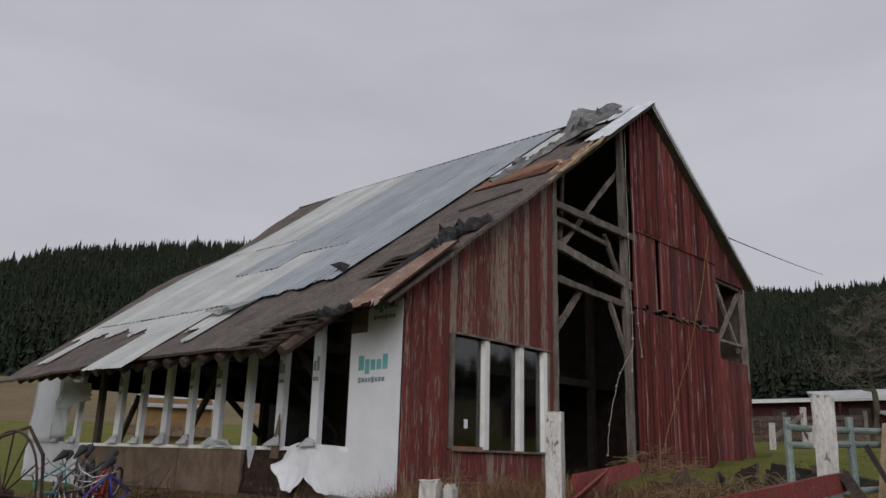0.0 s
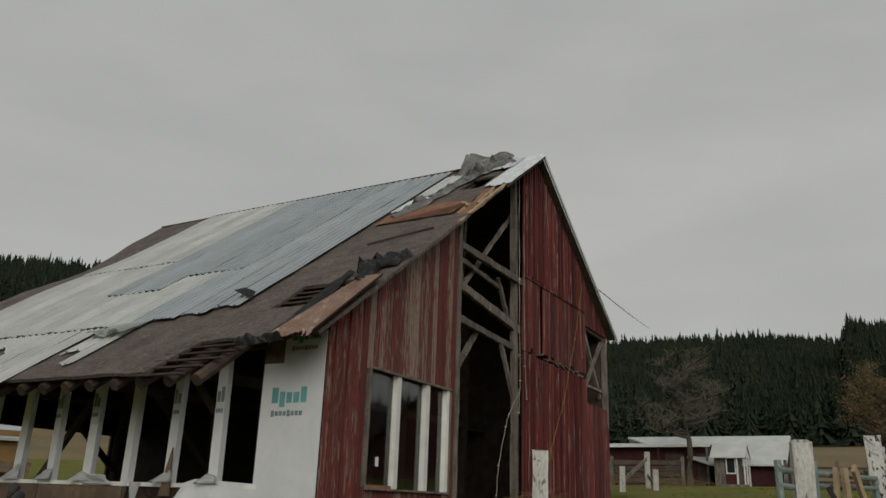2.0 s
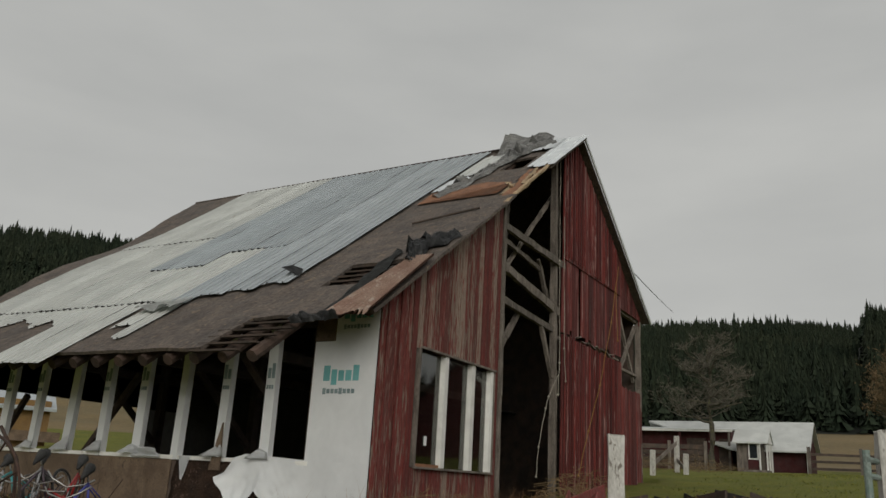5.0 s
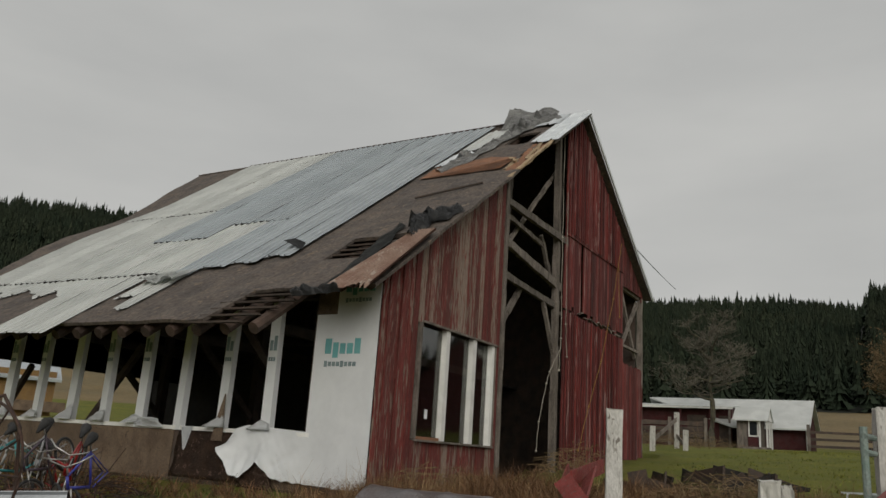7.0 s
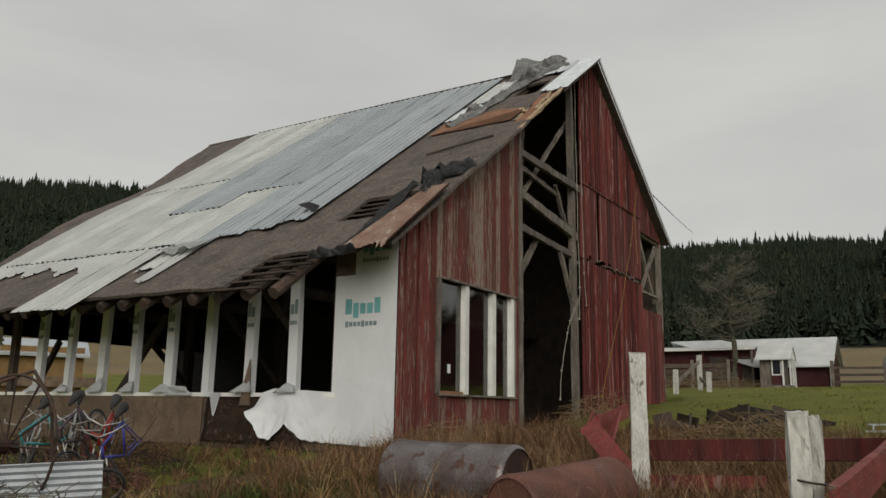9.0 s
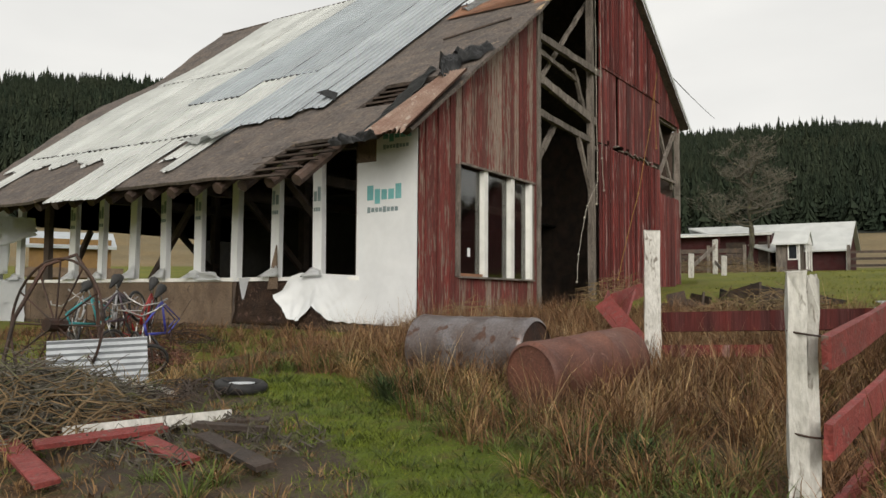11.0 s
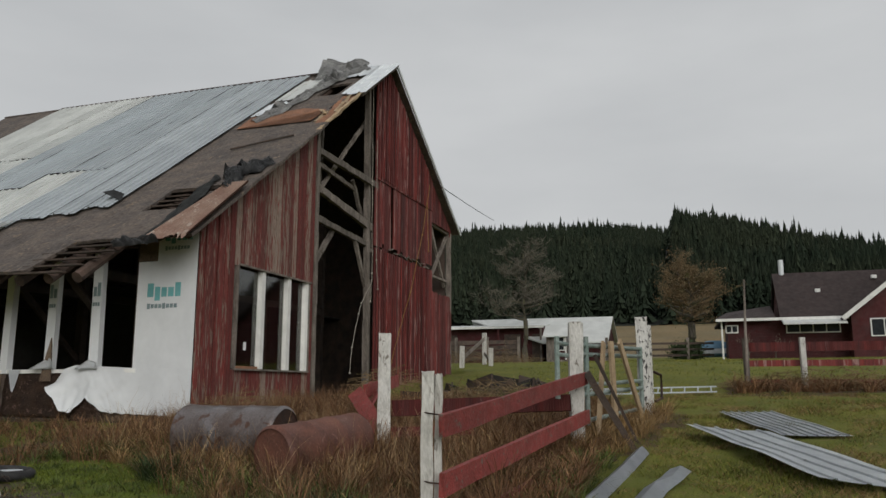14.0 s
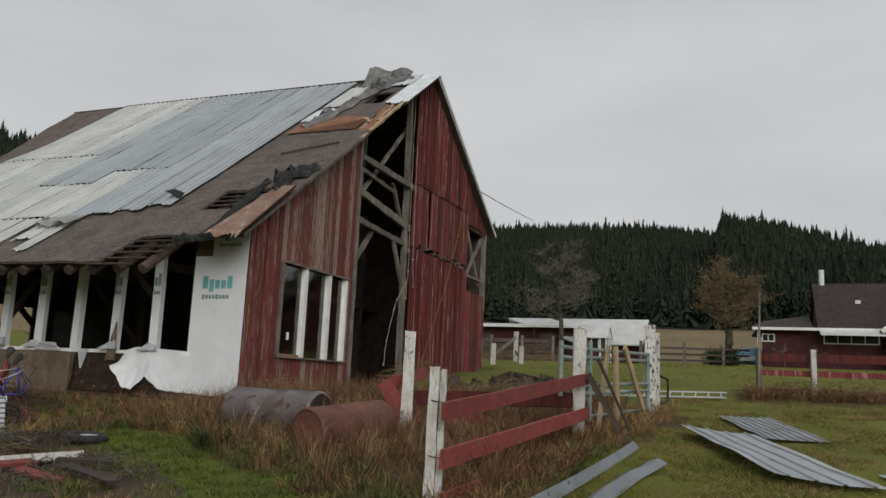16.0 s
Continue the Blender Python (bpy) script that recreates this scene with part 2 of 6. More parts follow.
def tube(bm, pts, radii, sides=6, closed=False):
    """A round bar through points."""
    pts = [Vector(p) for p in pts]
    rings = []
    for i, p in enumerate(pts):
        d = (pts[(i + 1) % len(pts)] - pts[i - 1]) if closed else pts[min(i + 1, len(pts) - 1)] - pts[max(i - 1, 0)]
        q = d.to_track_quat("Z", "Y")
        r = radii if isinstance(radii, (int, float)) else radii[i]
        rings.append([bm.verts.new(p + q @ Vector((r * math.cos(6.2832 * k / sides), r * math.sin(6.2832 * k / sides), 0))) for k in range(sides)])
    n = len(rings)
    for i in range(n if closed else n - 1):
        a, b = rings[i], rings[(i + 1) % n]
        for k in range(sides):
            bm.faces.new((a[k], a[(k + 1) % sides], b[(k + 1) % sides], b[k]))
    if not closed:
        bm.faces.new(rings[0][::-1])
        bm.faces.new(rings[-1])


def ring(bm, c, axis_m, radius, r, n=28, sides=6):
    tube(bm, [Vector(c) + axis_m @ Vector((radius * math.cos(6.2832 * k / n), radius * math.sin(6.2832 * k / n), 0)) for k in range(n)], r, sides, True)


def wear(bm, amount, seed=0):
    rr = random.Random(seed)
    for v in bm.verts:
        v.co += Vector((rr.uniform(-1, 1), rr.uniform(-1, 1), rr.uniform(-1, 1))) * amount


def mesh_of(bm, name, material, smooth=False):
    me = bpy.data.meshes.new(name)
    bmesh.ops.recalc_face_normals(bm, faces=bm.faces)
    bm.to_mesh(me)
    bm.free()
    me.materials.append(material)
    if smooth:
        me.polygons.foreach_set("use_smooth", [True] * len(me.polygons))
    return me


def part(name, bm, material, parent, label="", smooth=False):
    ob = new(name, mesh_of(bm, name, material, smooth))
    if parent:
        ob.parent = parent
        ob.matrix_parent_inverse = Matrix.Translation(-base_of(parent))
    return tagged(ob, label)


def base_of(ob):
    p = Vector(ob.location)
    return p


def thing(name, at, label, category, group=""):
    ob = new(name)
    ob.location = at
    ob.empty_display_size = 0.2
    return tagged(ob, label, category, group)


def bm_new():
    return bmesh.new()


def sheet(u0, u1, v0, v1, ribs, place, depth=0.02, nu=6, thick=0.002, jag0=None, jag1=None):
    """A ribbed metal sheet: u along the ribs, v across; place(u, v, h) gives the world point."""
    bm = bm_new()
    prof = []
    for k in range(ribs):
        for f, h in ((0.0, 0.0), (0.41, 0.0), (0.45, 1.0), (0.55, 1.0), (0.59, 0.0)):
            prof.append(((k + f) / ribs, h))
    prof.append((1.0, 0.0))
    rows = []
    for i in range(nu + 1):
        row = []
        for f, h in prof:
            a = u0 + (jag0(f) if jag0 else 0.0)
            b = u1 + (jag1(f) if jag1 else 0.0)
            row.append(bm.verts.new(place(a + (b - a) * i / nu, v0 + (v1 - v0) * f, h * depth)))
        rows.append(row)
    for i in range(nu):
        for k in range(len(prof) - 1):
            bm.faces.new((rows[i][k], rows[i][k + 1], rows[i + 1][k + 1], rows[i + 1][k]))
    return bm


WOOD_R = 190.0


def gz(x, y):
    """The height of the ground."""
    d = math.hypot(x + 10.0, y + 8.0)
    if x < -16:
        z = -0.147 - 0.0796 * 16 + (x + 16) * 0.02
    elif x < 20:
        z = -0.147 + 0.0796 * x
    else:
        z = 1.445 + 0.036 * (min(x, 70) - 20)
    z -= 0.0035 * max(-30, min(30, y))
    b = math.degrees(math.atan2(y + 8, x + 10))
    if d > 75:
        k = min(1.0, (d - 75) / 75)
        z = z * (1 - k) + (0.4 + 0.075 * d) * k
    if d > WOOD_R:
        far, crest = crest_at(b)
        k = min(1.0, (d - WOOD_R) / (far - WOOD_R))
        z = (0.4 + 0.075 * WOOD_R) * (1 - k) + crest * k
        if d > far:
            z = max(crest - 0.03 * (d - far), crest * 0.9)
    return z


SKYLINE = [(-180, 0.15), (-60, 0.13), (-25, 0.14), (-12, 0.168), (-8.6, 0.182), (-5, 0.201), (-1.8, 0.218), (1.3, 0.227), (1.8, 0.199), (5, 0.207), (8.4, 0.211), (17, 0.207), (30, 0.225),
           (53, 0.268), (58, 0.262), (61, 0.256), (65, 0.243), (69, 0.23), (72.5, 0.203), (90, 0.17), (180, 0.15)]


def crest_at(b):
    """How far off the hill's crest lies at a bearing, and its height without the trees."""
    for (b0, e0), (b1, e1) in zip(SKYLINE, SKYLINE[1:]):
        if b0 <= b <= b1:
            e = e0 + (e1 - e0) * (b - b0) / (b1 - b0)
            break
    else:
        e = 0.15
    far = 330.0 if -40 < b < 1.5 else 520.0
    return far, 0.43 + e * far - (11.0 if far == 330 else 9.6)


# ---- ground: one sheet to the horizon ----
FIELD = mat("tan_pasture", (0.17, 0.12, 0.052), (0.125, 0.097, 0.045), 0.08, 0.95, bump=0.2, fine=2)
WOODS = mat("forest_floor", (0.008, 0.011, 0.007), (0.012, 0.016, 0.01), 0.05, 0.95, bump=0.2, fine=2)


def seg_d(x, y, a, b):
    ax, ay, bx, by = *a, *b
    t = max(0, min(1, ((x - ax) * (bx - ax) + (y - ay) * (by - ay)) / ((bx - ax) ** 2 + (by - ay) ** 2)))
    return math.hypot(x - ax - t * (bx - ax), y - ay - t * (by - ay))


def mud(x, y):
    d = min(seg_d(x, y, (-5.1, -0.7), (-5.9, -2.2)), seg_d(x, y, (-5.9, -2.2), (-6.9, -3.7)), seg_d(x, y, (-6.9, -3.7), (-8.2, -5.0)), seg_d(x, y, (-6.6, -1.6), (-7.4, -3.2)))
    return max(0.0, 1.0 - max(0, d - 0.2) / 0.6)


def ground_mat():
    """Meadow, mud, moss and thatch laid into one another with ragged edges by the shares stored on the sheet."""
    m = bpy.data.materials.new("patchy_yard_ground")
    m.use_nodes = True
    n, l = m.node_tree.nodes, m.node_tree.links
    p = n["Principled BSDF"]
    p.inputs["Roughness"].default_value, p.inputs["Specular IOR Level"].default_value = 0.92, 0.25
    geo = n.new("ShaderNodeNewGeometry")

    def tex(scale, detail=8.0, rough=0.6):
        t = n.new("ShaderNodeTexNoise")
        t.inputs["Scale"].default_value, t.inputs["Detail"].default_value, t.inputs["Roughness"].default_value = scale, detail, rough
        l.new(geo.outputs["Position"], t.inputs["Vector"])
        return t.outputs[0]

    def ramp(x, p0, p1, c0=(0, 0, 0), c1=(1, 1, 1)):
        r = n.new("ShaderNodeValToRGB")
        r.color_ramp.elements[0].position, r.color_ramp.elements[1].position = p0, p1
        r.color_ramp.elements[0].color, r.color_ramp.elements[1].color = (*c0, 1), (*c1, 1)
        l.new(x, r.inputs[0])
        return r.outputs[0]

    def mix(f, x, y, mode="MIX"):
        k = n.new("ShaderNodeMixRGB")
        k.blend_type = mode
        for i, v in enumerate((f, x, y)):
            if isinstance(v, (int, float)):
                k.inputs[i].default_value = v
            else:
                l.new(v, k.inputs[i])
        return k.outputs[0]

    share = n.new("ShaderNodeAttribute")
    share.attribute_name = "cover"
    split = n.new("ShaderNodeSeparateColor")
    l.new(share.outputs["Color"], split.inputs[0])
    ragged = tex(3.2, 10, 0.7)

    def edge(channel):
        a = n.new("ShaderNodeMath")
        a.operation = "ADD"
        l.new(split.outputs[channel], a.inputs[0])
        l.new(ragged, a.inputs[1])
        return ramp(a.outputs[0], 0.86, 1.1)

    broad, mid, fine = tex(0.55), tex(5.0), tex(38.0, 5.0)
    meadow = mix(ramp(mid, 0.55, 0.72), ramp(broad, 0.36, 0.64, (0.15, 0.152, 0.019), (0.1, 0.115, 0.016)), ramp(fine, 0.3, 0.7, (0.09, 0.067, 0.03), (0.18, 0.14, 0.053)))
    mud_c = mix(ramp(mid, 0.5, 0.62), ramp(broad, 0.4, 0.6, (0.075, 0.055, 0.04), (0.045, 0.033, 0.025)), ramp(fine, 0.35, 0.65, (0.075, 0.085, 0.02), (0.1, 0.085, 0.05)))
    moss = mix(ramp(mid, 0.5, 0.66), ramp(broad, 0.4, 0.6, (0.115, 0.15, 0.013), (0.075, 0.105, 0.011)), ramp(fine, 0.3, 0.7, (0.07, 0.06, 0.025), (0.14, 0.12, 0.03)))
    thatch = mix(ramp(mid, 0.48, 0.66), ramp(fine, 0.3, 0.7, (0.04, 0.025, 0.015), (0.12, 0.07, 0.036)), ramp(fine, 0.35, 0.6, (0.03, 0.035, 0.012), (0.055, 0.065, 0.02)))
    colour = mix(edge("Blue"), meadow, thatch)
    colour = mix(edge("Green"), colour, moss)
    colour = mix(edge("Red"), colour, mud_c)
    colour = mix(0.7, colour, ramp(fine, 0.25, 0.75, (0.5, 0.5, 0.5), (1.3, 1.3, 1.3)), "MULTIPLY")
    l.new(colour, p.inputs["Base Color"])
    b = n.new("ShaderNodeBump")
    b.inputs["Strength"].default_value, b.inputs["Distance"].default_value = 1.0, 0.03
    l.new(mix(0.5, mid, fine), b.inputs["Height"])
    l.new(b.outputs[0], p.inputs["Normal"])
    return m


YARD_GROUND = ground_mat()
bm = bm_new()
radii = [0.0] + [1.2 * 1.05 ** k for k in range(137)]
SEG = 240
rows = []
for r in radii:
    row = []
    for k in range(SEG):
        a = 6.28318 * k / SEG
        x, y = -10 + r * math.cos(a), -8 + r * math.sin(a)
        z = gz(x, y)
        if r < 60:
            z += 0.05 * noise.noise(Vector((x * 0.6, y * 0.6, 0))) + 0.02 * noise.noise(Vector((x * 2.1, y * 2.1, 3)))
        if -0.5 < x < 15.5 and 0 < y < 15:
            z = min(z, -0.12)
        row.append(bm.verts.new((x, y, z)))
        if r == 0:
            break
    rows.append(row)
for i in range(1, len(rows) - 1):
    for k in range(SEG):
        f = bm.faces.new((rows[i][k], rows[i][(k + 1) % SEG], rows[i + 1][(k + 1) % SEG], rows[i + 1][k]))
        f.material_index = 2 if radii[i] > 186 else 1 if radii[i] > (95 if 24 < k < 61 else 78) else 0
for k in range(SEG):
    bm.faces.new((rows[0][0], rows[1][k], rows[1][(k + 1) % SEG]))
ground = part("ground", bm, YARD_GROUND, None, "green and brown winter meadow rising to wooded hills", True)
ground.data.materials.append(FIELD)
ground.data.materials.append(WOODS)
cover = ground.data.color_attributes.new("cover", "FLOAT_COLOR", "POINT")
for v, share in zip(ground.data.vertices, cover.data):
    x, y = v.co.x, v.co.y
    if math.hypot(x + 10, y + 8) > 30:
        share.color = (0, 0, 0, 1)
        continue
    moss = max(0.0, 1.0 - max(0, seg_d(x, y, (-4.6, -1.5), (-7.8, -5.9)) - 0.75) / 0.6)
    inside = min(x + 8.3, 3.5 - x, y + 7.3, 1.0 - y)
    thatch = max(0.0, min(1.0, 0.5 + inside / 0.8))
    if 5.5 < x < 8 and -18 < y < -9.2:
        thatch = 0.8
    if seg_d(x, y, (-2.2, -7.2), (1.8, -7.8)) < 0.7:
        thatch = max(thatch, 0.6)
    share.color = (mud(x, y), moss, thatch, 1)
tagged(ground, "", "ground", "", "structure")


# ---- conifer woods on the hills ----
def conifer(verts, faces, x, y, z, h, w, rr):
    """A ragged fir: drooping sprays set round the stem, tier over tier."""
    tiers, sides = 8, 7
    for t in range(tiers):
        f = t / tiers
        z0 = z + h * (0.06 + 0.9 * f)
        r = w * (1.05 - f) * rr.uniform(0.75, 1.1)
        ph = rr.uniform(0, 6.283)
        for k in range(sides):
            a, rk = ph + 0.8976 * k, r * rr.uniform(0.5, 1.35)
            b = a + rr.uniform(0.45, 0.95)
            n = len(verts)
            verts.append((x, y, z0 + h * rr.uniform(0.13, 0.2)))
            verts.append((x + rk * math.cos(a), y + rk * math.sin(a), z0 - rr.uniform(0, 0.06) * h))
            verts.append((x + rk * math.cos(b), y + rk * math.sin(b), z0 - rr.uniform(0, 0.06) * h))
            faces.append((n, n + 1, n + 2))


def woods():
    rr = random.Random(5)
    verts, faces = [], []
    n = 0
    while n < 22000:
        b = rr.uniform(-18, 80) if rr.random() < 0.85 else rr.uniform(-180, 180)
        far, crest = crest_at(b)
        d = WOOD_R + (far - WOOD_R) * rr.random() ** 0.75 + (rr.uniform(0, 12) if rr.random() < 0.2 else 0)
        x, y = -10 + d * math.cos(radians(b)), -8 + d * math.sin(radians(b))
        h = rr.uniform(7.2, 11.6) * (1.28 if rr.random() < 0.06 else 1)
        conifer(verts, faces, x, y, gz(x, y) - 0.5, h, h * rr.uniform(0.17, 0.27), rr)
        n += 1
    d, b = 330, 1.25
    x, y = -10 + d * math.cos(radians(b)), -8 + d * math.sin(radians(b))
    conifer(verts, faces, x, y, gz(x, y) - 1, 13, 2.8, rr)
    me = bpy.data.meshes.new("conifer_woods")
    me.from_pydata(verts, [], faces)
    me.materials.append(CONIFER)
    tagged(new("conifer_woods", me), "dense dark green conifer woods covering the hills", "woods", "", "stuff")


woods()


# ---- the barn ----
SLOPE, RIDGE_X, RIDGE_Z, EAST_X, EAST_Z = 0.731, 8.86, 10.13, 15.2, 6.25
barn = thing("barn", (7.5, 7.0, -0.1), "storm-damaged old red wooden barn with torn metal roof", "barn")


def roof_z(x):
    return RIDGE_Z - SLOPE * (RIDGE_X - x) if x < RIDGE_X else RIDGE_Z - (RIDGE_Z - EAST_Z) / (EAST_X - RIDGE_X) * (x - RIDGE_X)


def roof_y1(x):
    """The far rake, which the storm has bent."""
    return 12.4 + (x + 1.9) * 0.24


def eave_x(y):
    pts = [(-0.6, -0.75), (0.9, -0.72), (2.2, -0.72), (2.25, -1.62), (5.8, -1.56), (7.5, -1.62), (9.3, -1.72), (13, -1.95)]
    for (a, p), (b, q) in zip(pts, pts[1:]):
        if y <= b:
            return p + (q - p) * max(0, (y - a) / (b - a))
    return -1.95


def on_roof(x, y, h):
    """A point h above the western slope, which sags a little."""
    sag = -0.05 * math.sin(max(0, min(1, (y + 0.5) / 13)) * 3.14) * math.sin(max(0, min(1, (x + 2) / 11)) * 3.14)
    far = max(0.0, min(1.0, (y - 9.5) / 4.0))
    sag += far * far * (0.15 * math.exp(-((x - 2.4) / 1.6) ** 2) - 0.24 * math.exp(-((x - 5.6) / 1.5) ** 2))
    return (x - h * 0.59, y, roof_z(x) + h * 0.807 + sag)


def in_hole(x, y):
    if 0.35 < x < 1.2 and 0.35 + 0.25 * math.sin(9 * x) < y < 1.6:
        return True
    if x > 4.3 and x < 6.3 and y < 0.12 + 0.12 * math.sin(7 * x):
        return True
    if x > 6.6 and x < 7.6 and 0.55 < y < 1.25:
        return True
    if 0.25 < x < 0.55 and 9.6 < y < 10.6:
        return True
    return False


def roof_deck():
    bm = bm_new()
    nx, ny = 74, 86
    grid = {}

    def vert(i, j, top):
        key = (i, j, top)
        if key not in grid:
            y = -0.38 + (j / ny) * 15.4
            x0 = eave_x(y)
            x = x0 + (RIDGE_X - x0) * i / nx
            y = min(y, roof_y1(x))
            jit = 0.03 * noise.noise(Vector((x * 2, y * 2, 0)))
            grid[key] = bm.verts.new(on_roof(x, y, jit if top else jit - 0.06))
        return grid[key]

    keep = set()
    for i in range(nx):
        for j in range(ny):
            y = -0.38 + ((j + 0.5) / ny) * 15.4
            x0 = eave_x(y)
            x = x0 + (RIDGE_X - x0) * (i + 0.5) / nx
            ya = -0.38 + (j / ny) * 15.4
            if ya < roof_y1(x) - 0.02 and not in_hole(x, y):
                keep.add((i, j))
    for i, j in keep:
        bm.faces.new([vert(a, b, 1) for a, b in ((i, j), (i + 1, j), (i + 1, j + 1), (i, j + 1))])
        bm.faces.new([vert(a, b, 0) for a, b in ((i, j + 1), (i + 1, j + 1), (i + 1, j), (i, j))])
        for (di, dj), (p, q) in {(-1, 0): ((i, j), (i, j + 1)), (1, 0): ((i + 1, j + 1), (i + 1, j)), (0, -1): ((i + 1, j), (i, j)), (0, 1): ((i, j + 1), (i + 1, j + 1))}.items():
            if (i + di, j + dj) not in keep:
                bm.faces.new((vert(*p, 1), vert(*q, 1), vert(*q, 0), vert(*p, 0)))
    bmesh.ops.remove_doubles(bm, verts=bm.verts, dist=0.0005)
    return bm


roof = part("roof", roof_deck(), TAR, barn, "worn brown shingle roof with holes")
bm = bm_new()
for y0, y1 in ((-0.25, 15.0),):
    a = [(RIDGE_X, y0, RIDGE_Z), (EAST_X + 0.25, y0, roof_z(EAST_X + 0.25)), (EAST_X + 0.25, y1, roof_z(EAST_X + 0.25)), (RIDGE_X, y1, RIDGE_Z)]
    top = [bm.verts.new(Vector(p) + Vector((0, 0, 0.06))) for p in a]
    low = [bm.verts.new(p) for p in a]
    bm.faces.new(top)
    bm.faces.new(low[::-1])
    for k in range(4):
        bm.faces.new((top[k], low[k], low[(k + 1) % 4], top[(k + 1) % 4]))
part("roof", bm, TAR, barn, "brown shingle slope facing away")
bm = bm_new()
stick(bm, (RIDGE_X + 0.02, -0.3, RIDGE_Z + 0.06), (EAST_X + 0.3, -0.3, roof_z(EAST_X + 0.3) + 0.04), 0.04, 0.1)
part("rake_trim", bm, GALV, barn, "thin grey metal edge trim")
bm = bm_new()
tube(bm, [(RIDGE_X, y, RIDGE_Z + 0.06) for y in [2.2 + 0.6 * k for k in range(18)]], 0.035, 6)
part("ridge_cap", bm, IRON, barn)

# metal sheets on the western slope
RS = random.Random(11)


def low_edge(y):
    pts = [(2.4, 0.95), (3.4, 0.8), (4.4, 0.55), (4.72, 0.2), (4.78, -1.05), (5.2, -1.2), (5.25, -0.1), (5.7, -0.15), (5.75, -1.95), (7.6, -1.92), (7.65, -0.25), (8.6, -0.45), (9.4, -0.2), (10.4, -0.35), (10.9, -0.2), (10.95, -1.3), (11.7, -1.2), (11.75, -0.3), (12.4, -0.3)]
    for (a, p), (b, q) in zip(pts, pts[1:]):
        if a <= y <= b:
            return p + (q - p) * (y - a) / (b - a)
    return 0.5


def roof_sheet(u0, u1, v0, v1, material, lift=0.015, ribs=2, jag=0.05):
    w = v1 - v0
    seed = RS.uniform(0, 50)

    def jf(f):
        return jag * noise.noise(Vector((f * 3 * w + seed, seed, 0))) * 2

    def place(u, v, h):
        wav = 0.018 * noise.noise(Vector((u * 0.9, v * 1.3, seed)))
        return on_roof(u, v, lift + h + 0.03 + wav)

    bm = sheet(u0, u1, v0, v1 - 0.022, ribs, place, 0.032, 10, jag0=jf)
    part("roof_sheet", bm, material, roof)


EDGES = [2.55, 3.25, 3.95, 4.66, 5.28, 5.9, 6.5, 7.13, 7.76, 8.42, 9.06, 9.7, 10.35, 11.0, 11.6, 12.25]
for y, y1 in zip(EDGES, EDGES[1:]):
    mid = (y + y1) / 2
    seam = None if mid < 4.6 else 2.75 if mid < 6.5 else 2.05 if mid < 8.4 else 4.05
    top_m = METAL_W if mid > 8.4 else METAL_B
    low_m = METAL_W if mid > 5.3 else METAL_B
    if not seam:
        roof_sheet((0.58, 0.4, 0.3)[int((mid - 2.55) / 0.7)], RIDGE_X - 0.06, y, y1, METAL_B, 0.03, 3, 0.05)
        continue
    roof_sheet(seam, RIDGE_X - 0.06, y, y1, top_m, 0.036, 3, 0.03)
    lo = low_edge(mid) if not 4.7 < mid < 5.8 else 0.1
    if mid > 5.8:
        roof_sheet(0.24, seam - 0.02, y, y1, low_m, 0.02, 3, 0.03)
        roof_sheet(lo, 0.21, y, y1, METAL_W, 0.004, 3, 0.03 if lo < -1.5 else 0.16)
    else:
        roof_sheet(lo, seam - 0.02, y, y1, low_m, 0.02, 3, 0.12)
roof_sheet(-1.25, 0.3, 4.72, 5.15, METAL_W, 0.012, 2, 0.12)
roof_sheet(-0.75, 0.3, 5.15, 5.66, METAL_W, 0.008, 2, 0.16)
roof_sheet(-1.3, 0.1, 11.0, 11.6, METAL_W, 0.01, 2, 0.1)
roof_sheet(5.4, 6.3, 1.75, 2.5, GALV, 0.02, 2, 0.06)
roof_sheet(6.5, 8.2, 1.55, 2.45, METAL_W, 0.02, 2, 0.06)
roof_sheet(6.25, 8.85, -0.5, 0.3, GALV, 0.03, 2, 0.08)
roof_sheet(7.9, 8.86, 0.2, 1.4, GALV, 0.05, 2, 0.1)
# the bent-up corner of a sheet
bm = bm_new()
pts = [(0.8, 2.5, 0.05), (1.06, 2.62, 0.09), (1.06, 2.85, 0.2), (0.9, 2.98, 0.24)]
vs = [bm.verts.new(on_roof(*p)) for p in pts]
bm.faces.new(vs)
bmesh.ops.solidify(bm, geom=bm.faces[:], thickness=0.01)
part("roof_sheet", bm, TARP_B, roof, "bent-up dark metal corner")
# a torn flap of sheet curling off the roof
bm = bm_new()
rows = [[bm.verts.new(on_roof(0.28 - 0.6 * i / 6 + 0.06 * noise.noise(Vector((j * 0.9, i * 0.4, 2))), 4.7 + 0.95 * j / 8 - 0.1 * i / 6, 0.06 + 0.16 * (i / 6) ** 1.6 * (0.6 + 0.5 * math.sin(j * 1.1)))) for j in range(9)] for i in range(7)]
for a, b in zip(rows, rows[1:]):
    for j in range(8):
        bm.faces.new((a[j], a[j + 1], b[j + 1], b[j]))
bmesh.ops.solidify(bm, geom=bm.faces[:], thickness=0.004)
part("roof_sheet", bm, METAL_W, roof, "torn metal flap curling off the roof")

